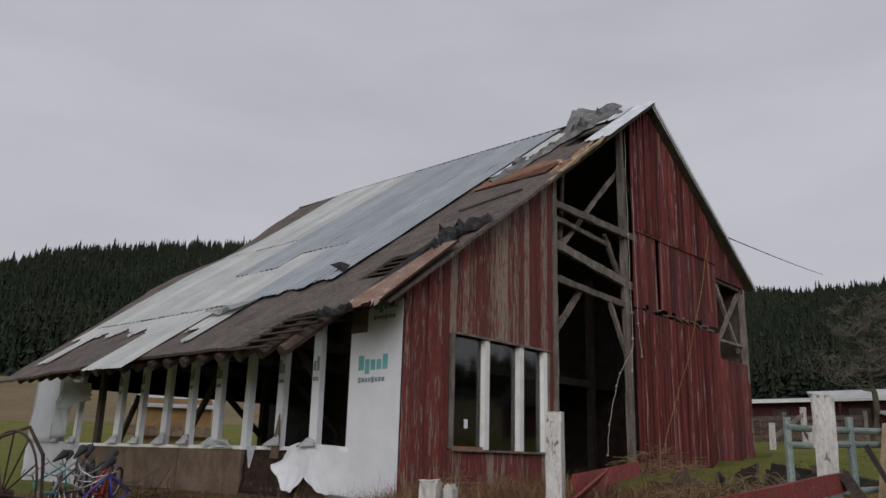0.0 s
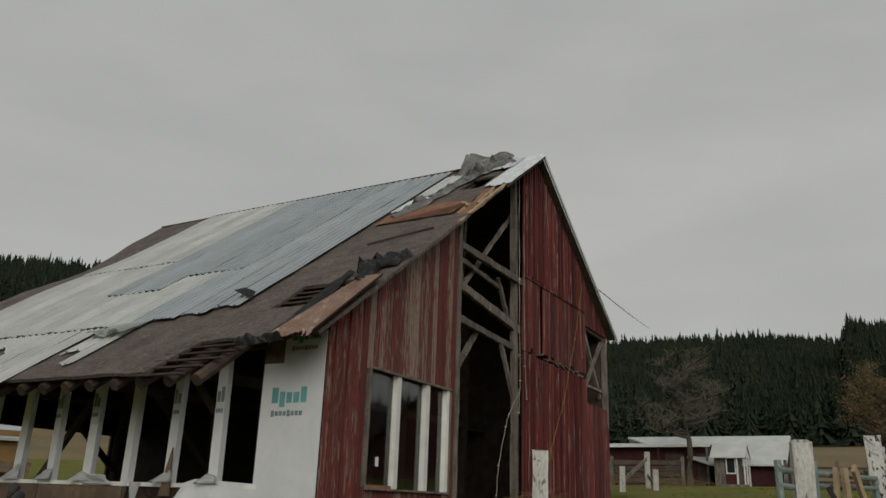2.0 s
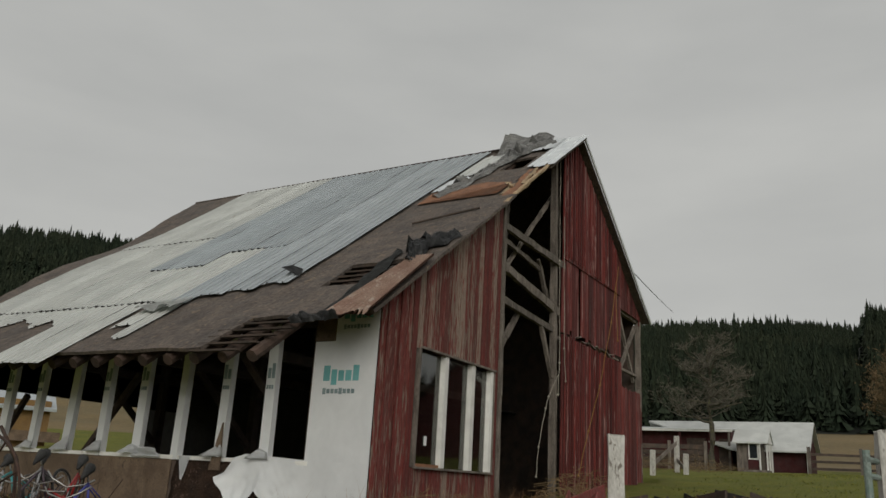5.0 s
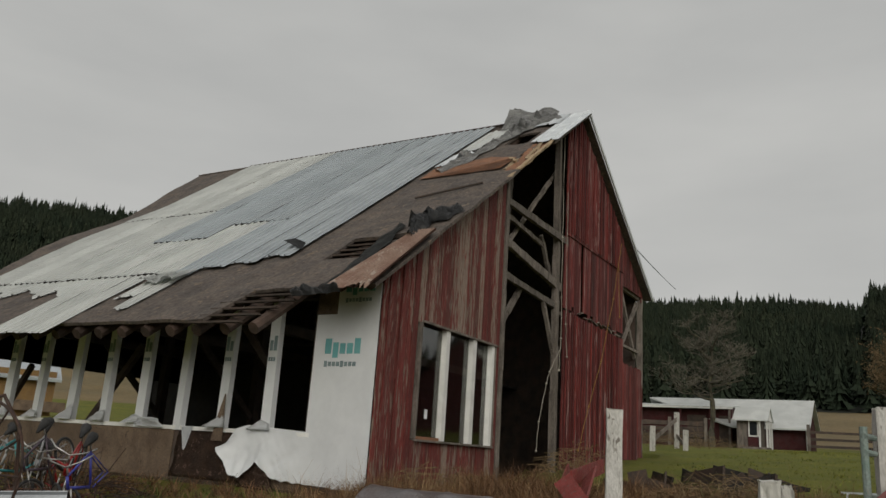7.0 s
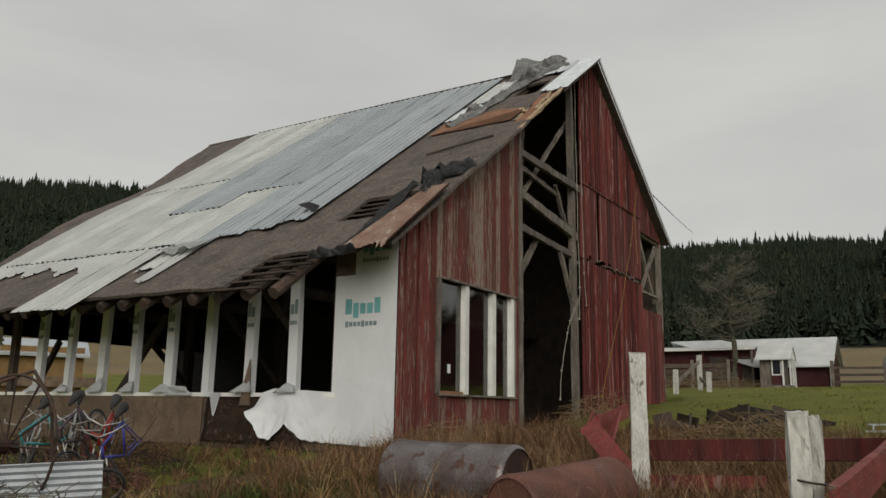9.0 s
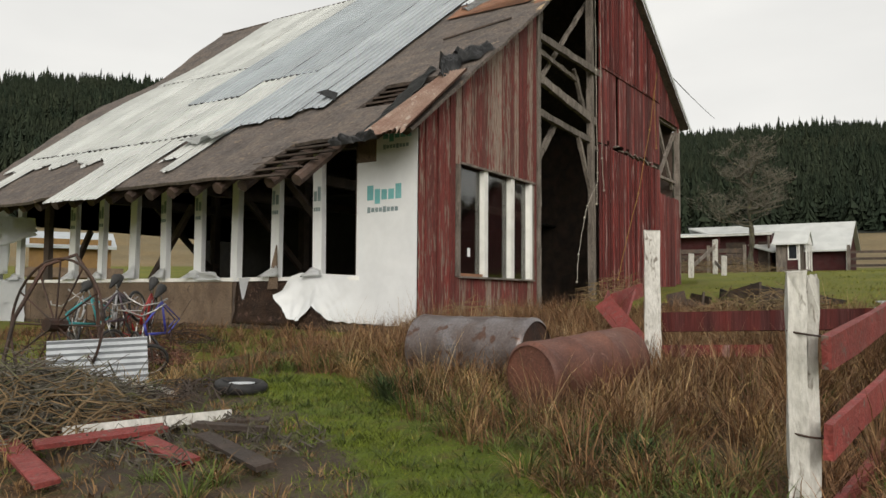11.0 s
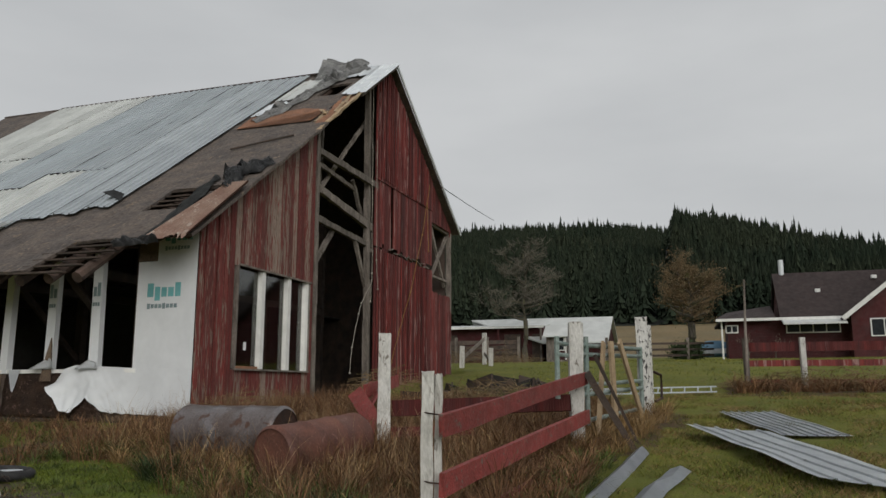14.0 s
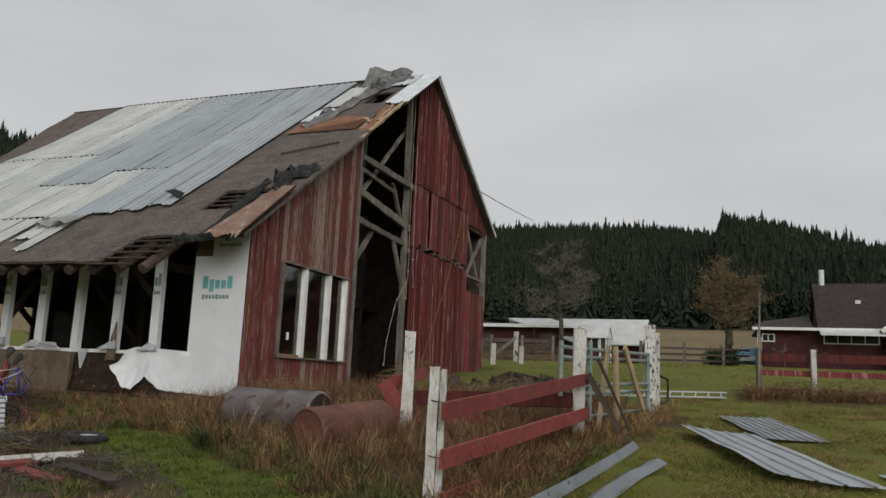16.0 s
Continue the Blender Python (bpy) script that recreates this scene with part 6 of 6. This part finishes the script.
def bicycle(m, paint, label, big=0.31, hubs=(-0.5, 0.52), steer=0.0):
    """A bicycle built along x, wheels on the ground at z 0."""
    th = thing("bicycle", m.translation, label, "bicycle", "bicycles by the wall")

    def add(name, bm, material, parent=th, lab="", smooth=True):
        bmesh.ops.transform(bm, matrix=m, verts=bm.verts)
        return part(name, bm, material, parent, lab, smooth)

    up = Matrix.Rotation(radians(90), 3, "X")
    for cx_ in hubs:
        bm = bm_new()
        spin = Matrix.Translation((cx_, 0, big)) @ Matrix.Rotation(radians(steer if cx_ > 0 else 0), 4, "Z") @ Matrix.Translation((-cx_, 0, -big))
        ring(bm, (cx_, 0, big), up, big - 0.02, 0.022, 28, 6)
        bmesh.ops.transform(bm, matrix=spin, verts=bm.verts)
        w = add("wheel", bm, RUBBER)
        bm = bm_new()
        ring(bm, (cx_, 0, big), up, big - 0.045, 0.012, 28, 4)
        bmesh.ops.transform(bm, matrix=spin, verts=bm.verts)
        add("rim", bm, CHROME, w)
        bm = bm_new()
        for k in range(14):
            a = 6.283 * k / 14
            tube(bm, [(cx_, 0.02 * (-1) ** k, big), (cx_ + (big - 0.05) * math.cos(a), 0, big + (big - 0.05) * math.sin(a))], 0.0022, 3)
        bmesh.ops.transform(bm, matrix=spin, verts=bm.verts)
        add("spokes", bm, CHROME, w)
    P_ = {"bb": (-0.08, 0, 0.29), "seat": (-0.24, 0, 0.72), "head": (0.36, 0, 0.74), "headb": (0.4, 0, 0.6), "rear": (-0.5, 0, big), "front": (0.52, 0, big)}
    bm = bm_new()
    for a, b, r in (("bb", "seat", 0.017), ("bb", "headb", 0.02), ("seat", "head", 0.017), ("head", "headb", 0.02)):
        tube(bm, [P_[a], P_[b]], r, 7)
    for s in (-0.035, 0.035):
        tube(bm, [Vector(P_["bb"]) + Vector((0, s, 0)), Vector(P_["rear"]) + Vector((0, s, 0))], 0.01, 5)
        tube(bm, [Vector(P_["seat"]) + Vector((0, s * 0.6, -0.03)), Vector(P_["rear"]) + Vector((0, s, 0))], 0.009, 5)
    add("frame", bm, paint)
    bm = bm_new()
    for s in (-0.045, 0.045):
        tube(bm, [Vector(P_["headb"]) + Vector((0, s, 0)), Vector(P_["front"]) + Vector((0, s, 0))], 0.012, 5)
    add("fork", bm, CHROME)
    bm = bm_new()
    tube(bm, [(0.35, 0, 0.74), (0.33, 0, 0.86)], 0.014, 6)
    tube(bm, [(0.2, -0.3, 0.95), (0.32, -0.2, 0.93), (0.36, 0, 0.87), (0.32, 0.2, 0.93), (0.2, 0.3, 0.95)], 0.012, 6)
    add("handlebar", bm, CHROME)
    bm = bm_new()
    tube(bm, [(-0.24, 0, 0.7), (-0.27, 0, 0.86)], 0.013, 6)
    sp = add("seat_post", bm, CHROME)
    bm = bm_new()
    tube(bm, [(-0.4, 0, 0.87), (-0.36, 0, 0.885), (-0.22, 0, 0.88), (-0.1, 0, 0.875)], [0.05, 0.075, 0.045, 0.018], 8)
    add("saddle", bm, RUBBER, sp)
    bm = bm_new()
    ring(bm, (-0.08, 0.05, 0.29), up, 0.085, 0.008, 18, 4)
    tube(bm, [(-0.08, 0.07, 0.29), (0.02, 0.08, 0.15)], 0.01, 5)
    tube(bm, [(-0.08, -0.07, 0.29), (-0.18, -0.08, 0.43)], 0.01, 5)
    add("crank", bm, IRON)


PAINTS = [mat(n_, a_, b_, 6, 0.4, bump=0.05, third=(0.12, 0.08, 0.06), third_at=0.7) for n_, a_, b_ in (("blue_bike_paint", (0.035, 0.04, 0.24), (0.05, 0.06, 0.3)), ("red_bike_paint", (0.34, 0.02, 0.02), (0.26, 0.02, 0.018)), ("teal_bike_paint", (0.03, 0.2, 0.22), (0.05, 0.25, 0.26)),
                                                                                  ("silver_bike_paint", (0.4, 0.4, 0.41), (0.3, 0.3, 0.31)), ("dark_bike_paint", (0.06, 0.045, 0.06), (0.09, 0.06, 0.08)))]


def nose_down(x, y, lift, pitch, yaw, roll, paint, label, big=0.25, hubs=(-0.5, 0.52), steer=0.0, size=0.86):
    """A child's bicycle set with its front wheel at x, y and its tail raised."""
    turn = pose(0, 0, 0, roll, pitch, yaw) @ Matrix.Scale(size, 4)
    at = Vector((x, y, gz(x, y) + lift + big * size))
    bicycle(Matrix.Translation(at - turn @ Vector((0.52, 0, big))) @ turn, paint, label, big, hubs, steer)


nose_down(-4.65, 0.62, 0.0, 32, -152, 4, PAINTS[0], "blue bicycle without rear wheel propped nose down on the scrap", 0.25, (0.52,), -62)
nose_down(-4.45, 1.15, 0.1, 30, -140, -10, PAINTS[1], "red bicycle leaning in the bicycle heap", steer=30)
nose_down(-4.5, 1.6, 0.12, 34, -150, 12, PAINTS[4], "dark purple bicycle leaning in the bicycle heap", steer=-25)
nose_down(-4.3, 1.9, 0.1, 36, -128, -6, PAINTS[3], "silver bicycle leaning in the bicycle heap", steer=20)
nose_down(-4.6, 2.2, 0.1, 28, -160, 15, PAINTS[2], "teal bicycle leaning in the bicycle heap", steer=35)
nose_down(-4.3, 2.7, 0.12, 22, -120, -14, PAINTS[3], "silver bicycle leaning in the bicycle heap")
nose_down(-4.0, 1.4, 0.0, 14, -100, 20, PAINTS[1], "red bicycle lying low in the bicycle heap")


# ---- grass and weeds ----
def blades(name, pts, hts, width, material, label, seed, lean=0.35):
    """Bent tapering blades at many points, in one mesh."""
    g = np.random.default_rng(seed)
    n = len(pts)
    ang, la = g.uniform(0, 6.283, n), g.uniform(0, 6.283, n)
    side = np.stack([np.cos(ang), np.sin(ang), np.zeros(n)], 1) * (width * g.uniform(0.6, 1.3, n))[:, None]
    bend = np.stack([np.cos(la), np.sin(la), np.zeros(n)], 1) * (hts * lean * g.uniform(0.2, 1.6, n))[:, None]
    up = np.stack([np.zeros(n), np.zeros(n), hts], 1)
    v = np.stack([pts - side, pts + side, pts + up * 0.55 + bend * 0.35 - side * 0.7, pts + up * 0.55 + bend * 0.35 + side * 0.7, pts + up + bend], 1).reshape(-1, 3)
    base = np.arange(n)[:, None] * 5
    quads, tris = base + np.array([0, 1, 3, 2]), base + np.array([2, 3, 4])
    me = bpy.data.meshes.new(name)
    me.vertices.add(len(v))
    me.vertices.foreach_set("co", v.ravel())
    loops = np.concatenate([quads.ravel(), tris.ravel()])
    me.loops.add(len(loops))
    me.loops.foreach_set("vertex_index", loops)
    me.polygons.add(2 * n)
    me.polygons.foreach_set("loop_start", np.concatenate([np.arange(n) * 4, 4 * n + np.arange(n) * 3]))
    me.update(calc_edges=True)
    me.validate()
    me.materials.append(material)
    tagged(new(name, me), label, "grass", "", "stuff")


def scatter(n, x0, x1, y0, y1, keep, seed, clump=0.12, per=9):
    g = random.Random(seed)
    out = []
    while len(out) < n:
        x, y = g.uniform(x0, x1), g.uniform(y0, y1)
        if g.random() > keep(x, y):
            continue
        for _ in range(per):
            a, b = x + g.gauss(0, clump), y + g.gauss(0, clump)
            if a > -0.25 and b > -0.12 and a < 15.3 and b < 14.5:
                continue
            out.append((a, b, gz(a, b) - 0.03))
    return np.array(out[:n])


def green_patch(x, y):
    d = seg_d(x, y, (-4.6, -1.5), (-7.6, -5.6))
    return max(0.0, 1.0 - max(0, d - 0.65) / 0.6)


def weeds(x, y):
    if y < -7.35 or (x < -6.9 and y < -5.8):
        return 0.03
    if seg_d(x, y, (-7, -6.7), (-3.2, -7.1)) < 0.35:
        return 0.08
    w = 0.5 + 1.0 * noise.noise(Vector((x * 0.9, y * 0.9, 2)))
    if -8.5 < x < -5.6 and 4.7 * (x + 4.2) - 3.6 * (y + 1.2) < 0:
        w *= 0.3
    return max(0.0, w * (1 - green_patch(x, y)) * (1 - mud(x, y)))


def weed_height(p, lo, hi, seed):
    g = np.random.default_rng(seed)
    h = g.uniform(lo, hi, len(p))
    return h * np.array([0.45 + 1.1 * max(0.0, 0.5 + 0.9 * noise.noise(Vector((x * 1.6, y * 1.6, 9)))) for x, y, _ in p])


def dry_part(x, y):
    return weeds(x, y) * max(0.1, min(1.0, 0.6 + 1.3 * noise.noise(Vector((x * 0.55, y * 0.55, 31))) + 0.06 * (x + 5)))


def tussocks(name, centres, per, lo, hi, width, material, label, seed, lean=0.8, droop=0.5, spread=0.06):
    """Clumps of long blades that rise, arch over and hang."""
    g = np.random.default_rng(seed)
    c = np.repeat(np.array(centres), per, 0)
    n = len(c)
    ang = g.uniform(0, 6.283, n)
    out = np.stack([np.cos(ang), np.sin(ang), np.zeros(n)], 1)
    size = np.repeat(g.uniform(0.6, 1.25, len(centres)), per) * g.uniform(lo, hi, n)
    base = c + out * (g.uniform(0, 1, n) ** 0.7 * spread)[:, None]
    wide = np.stack([-np.sin(ang + g.uniform(-0.9, 0.9, n)), np.cos(ang), np.zeros(n)], 1) * (width * g.uniform(0.6, 1.3, n))[:, None]
    ln, dr = lean * g.uniform(0.15, 1.3, n), droop * g.uniform(0.2, 1.3, n)
    side = out[:, [1, 0, 2]] * np.array([-1, 1, 0]) * (size * g.uniform(-0.35, 0.35, n))[:, None]
    rows = []
    for t, w in ((0.0, 1.0), (0.35, 0.95), (0.7, 0.7)):
        mid = base + out * (size * ln * t ** 1.5)[:, None] + side * t * t
        mid[:, 2] += size * (t - dr * t ** 3)
        rows += [mid - wide * w, mid + wide * w]
    tip = base + out * (size * ln)[:, None] + side
    tip[:, 2] += size * (1 - dr)
    rows.append(tip)
    v = np.stack(rows, 1).reshape(-1, 3)
    k = np.arange(n)[:, None] * 7
    quads = np.concatenate([k + np.array([0, 1, 3, 2]), k + np.array([2, 3, 5, 4])])
    tris = k + np.array([4, 5, 6])
    me = bpy.data.meshes.new(name)
    me.vertices.add(len(v))
    me.vertices.foreach_set("co", v.ravel())
    loops = np.concatenate([quads.ravel(), tris.ravel()])
    me.loops.add(len(loops))
    me.loops.foreach_set("vertex_index", loops)
    me.polygons.add(3 * n)
    me.polygons.foreach_set("loop_start", np.concatenate([np.arange(2 * n) * 4, 8 * n + np.arange(n) * 3]))
    me.update(calc_edges=True)
    me.validate()
    me.materials.append(material)
    tagged(new(name, me), label, "grass", "", "stuff")


def spots(n, x0, x1, y0, y1, keep, seed):
    """Places for clumps, kept off the drums."""
    g = random.Random(seed)
    out = []
    while len(out) < n:
        x, y = g.uniform(x0, x1), g.uniform(y0, y1)
        if g.random() > keep(x, y) or (x > -0.2 and y > -0.1):
            continue
        if seg_d(x, y, (-3.46, -2.48), (-3.52, -3.9)) < 0.3 or seg_d(x, y, (-4.72, -4.42), (-3.45, -4.78)) < 0.26:
            continue
        out.append((x, y, gz(x, y) - 0.02))
    return out


def near_path(x, y):
    """1 beside the mossy strip, falling off into the weeds."""
    d = seg_d(x, y, (-4.2, -1.2), (-7.8, -5.9))
    yard = 0.15 if 4.7 * (x + 4.2) - 3.6 * (y + 1.2) < 0 else 1.0
    return yard * max(0.0, 1.0 - abs(d - 1.35) / 0.75)


def rank(x, y):
    """Where the dead reddish stems stand thickest: round the drums and along the rails."""
    return weeds(x, y) * max(0.05, min(1.0, 0.25 + 0.22 * (x + 5.6) - 0.12 * (y + 3.5) + 0.5 * noise.noise(Vector((x * 0.7, y * 0.7, 12)))))


def fringe(x, y):
    return 0.9 * near_path(x, y) * (1 - 0.8 * mud(x, y)) + 0.1 * weeds(x, y)


STRAW = blade_mat("straw_grass", ((0.28, 0.18, 0.08), (0.18, 0.11, 0.05), (0.36, 0.255, 0.125)))
RUSSET = blade_mat("dead_russet_stems", ((0.22, 0.115, 0.055), (0.135, 0.068, 0.035), (0.29, 0.18, 0.095)))
RANK_G = blade_mat("rank_green_grass", ((0.09, 0.125, 0.02), (0.06, 0.085, 0.018), (0.17, 0.165, 0.045)))
tussocks("russet_stems", spots(1150, -7.6, 2.6, -7.1, -0.2, rank, 41), 34, 0.22, 0.62, 0.0032, RUSSET, "dead reddish-brown weed stems round the drums", 41, 0.75, 0.25, 0.16)
tussocks("straw_tussocks", spots(700, -7.9, 2.6, -7.1, -0.1, lambda x, y: dry_part(x, y), 42), 46, 0.2, 0.5, 0.0035, STRAW, "arching straw-coloured grass tussocks", 42, 0.9, 0.6, 0.08)
tussocks("green_tussocks", spots(230, -8.0, 0.5, -7.0, -0.3, fringe, 43), 60, 0.14, 0.36, 0.0045, RANK_G, "rank green grass tussocks beside the path", 43, 0.95, 0.65, 0.09)
tussocks("brown_tussocks", spots(420, -8.0, 1.5, -7.0, -0.3, lambda x, y: 0.6 * fringe(x, y) + 0.4 * weeds(x, y), 44), 46, 0.12, 0.32, 0.004, DRY, "matted brown grass tussocks", 44, 1.1, 0.8, 0.1)
tussocks("seed_stalks", spots(170, -6.5, 1.0, -6.8, -0.3, rank, 45), 5, 0.5, 0.9, 0.0022, STALK, "thin pale seed stalks above the weeds", 45, 0.35, 0.15, 0.05)
tussocks("rail_weeds", spots(170, -6.9, -1.6, -7.5, -6.7, lambda x, y: 1.0, 46), 40, 0.12, 0.4, 0.0035, RUSSET, "dead stems tangled under the fence rails", 46, 0.9, 0.5, 0.1)
tussocks("rail_grass", spots(120, -6.9, -2.0, -7.65, -7.0, lambda x, y: 1.0, 47), 40, 0.1, 0.26, 0.0045, RANK_G, "long green grass under the fence rails", 47, 1.0, 0.7, 0.09)
tussocks("gate_weeds", spots(90, -2.6, 2.3, -8.1, -7.1, lambda x, y: 1.0 if seg_d(x, y, (-2.2, -7.3), (1.8, -7.75)) < 0.4 else 0.0, 48), 46, 0.18, 0.48, 0.0035, STRAW, "dry tufts round the gate posts", 48, 0.8, 0.5, 0.1)
tussocks("wall_weeds", spots(230, -4.2, -0.3, -0.4, 8.5, lambda x, y: 0.9 if x > -2.4 else 0.35, 49), 34, 0.14, 0.42, 0.004, RUSSET, "dead stems along the barn wall", 49, 0.9, 0.6, 0.1)
tussocks("wall_grass", spots(120, -4.4, -0.3, -1.2, 6.0, lambda x, y: 0.6, 50), 34, 0.1, 0.28, 0.0045, RANK_G, "rank green grass along the barn wall", 50, 0.9, 0.6, 0.09)
def yard_side(x, y):
    """The trodden ground round the broken boards."""
    return 0.8 if 4.7 * (x + 4.2) - 3.6 * (y + 1.2) < -1.5 else 0.0


tussocks("yard_tufts", spots(170, -8.2, -5.4, -4.6, -0.4, yard_side, 53), 24, 0.04, 0.17, 0.0035, DRY, "low dead tufts among the broken boards", 53, 1.0, 0.6, 0.09)
tussocks("yard_greens", spots(90, -8.2, -5.4, -4.6, -0.4, yard_side, 54), 22, 0.03, 0.12, 0.004, RANK_G, "low green tufts among the broken boards", 54, 1.0, 0.6, 0.08)
tussocks("strip_tufts", spots(330, -8.4, -3.9, -6.3, -0.8, lambda x, y: green_patch(x, y) * (1 - mud(x, y)), 52), 26, 0.04, 0.13, 0.004, RANK_G, "low green tufts in the mossy strip", 52, 0.9, 0.5, 0.1)
p = scatter(26000, -8.2, 2.5, -7.2, 0.3, weeds, 21, 0.1, 14)
blades("thatch", p, weed_height(p, 0.03, 0.14, 1), 0.004, DRY, "short dead thatch between the weeds", 1, 2.2)
p = scatter(46000, -8.6, -3.8, -6.4, -0.6, lambda x, y: green_patch(x, y) * (1 - 0.9 * mud(x, y)), 23, 0.1)
blades("lawn_strip", p, weed_height(p, 0.02, 0.07, 3), 0.004, MOSS, "bright short green grass strip", 3, 0.9)
p = scatter(90000, -9.5, 6.0, -13.5, -7.3, lambda x, y: max(0.15, min(1, 1.2 - (x + 8) / 16)) * max(0.25, min(1, 0.7 + 1.3 * noise.noise(Vector((x * 1.3, y * 1.3, 4))))), 25, 0.12, 12)
blades("lawn", p, weed_height(p, 0.03, 0.09, 5), 0.005, GREEN, "short patchy green lawn", 5, 1.1)
p = scatter(45000, -9.5, 6.0, -13.5, -7.3, lambda x, y: max(0.05, 0.45 - 1.3 * noise.noise(Vector((x * 1.3, y * 1.3, 4)))), 31, 0.14, 12)
blades("lawn_thatch", p, weed_height(p, 0.03, 0.08, 15), 0.005, STRAW, "dead straw lying in the lawn", 15, 1.8)
p = scatter(40000, 6, 48, -22, -2, lambda x, y: 1.0, 28, 0.5, 12)
blades("far_lawn", p, weed_height(p, 0.03, 0.08, 9), 0.016, GREEN, "green lawn in front of the farmhouse", 9, 0.8)
tussocks("yard_weeds", spots(190, 6.1, 7.7, -17, -9.3, lambda x, y: 1.0, 51), 40, 0.15, 0.45, 0.006, RUSSET, "dead brown tufts under the yard fence", 51, 0.9, 0.5, 0.14)
DOCK = blade_mat("dark_green_weed", ((0.04, 0.068, 0.016), (0.026, 0.046, 0.013), (0.075, 0.095, 0.026)))
docks = [(x, y, gz(x, y) - 0.02) for x, y in ((-4.62, -2.85), (-4.75, -3.05), (-4.5, -3.2), (-4.35, -2.7), (-6.0, -5.55), (-5.85, -5.7), (-7.0, -6.3))]
tussocks("dock_weeds", docks, 120, 0.14, 0.4, 0.0065, DOCK, "dark green broad-leaved weed clumps", 18, 0.7, 0.4, 0.1)
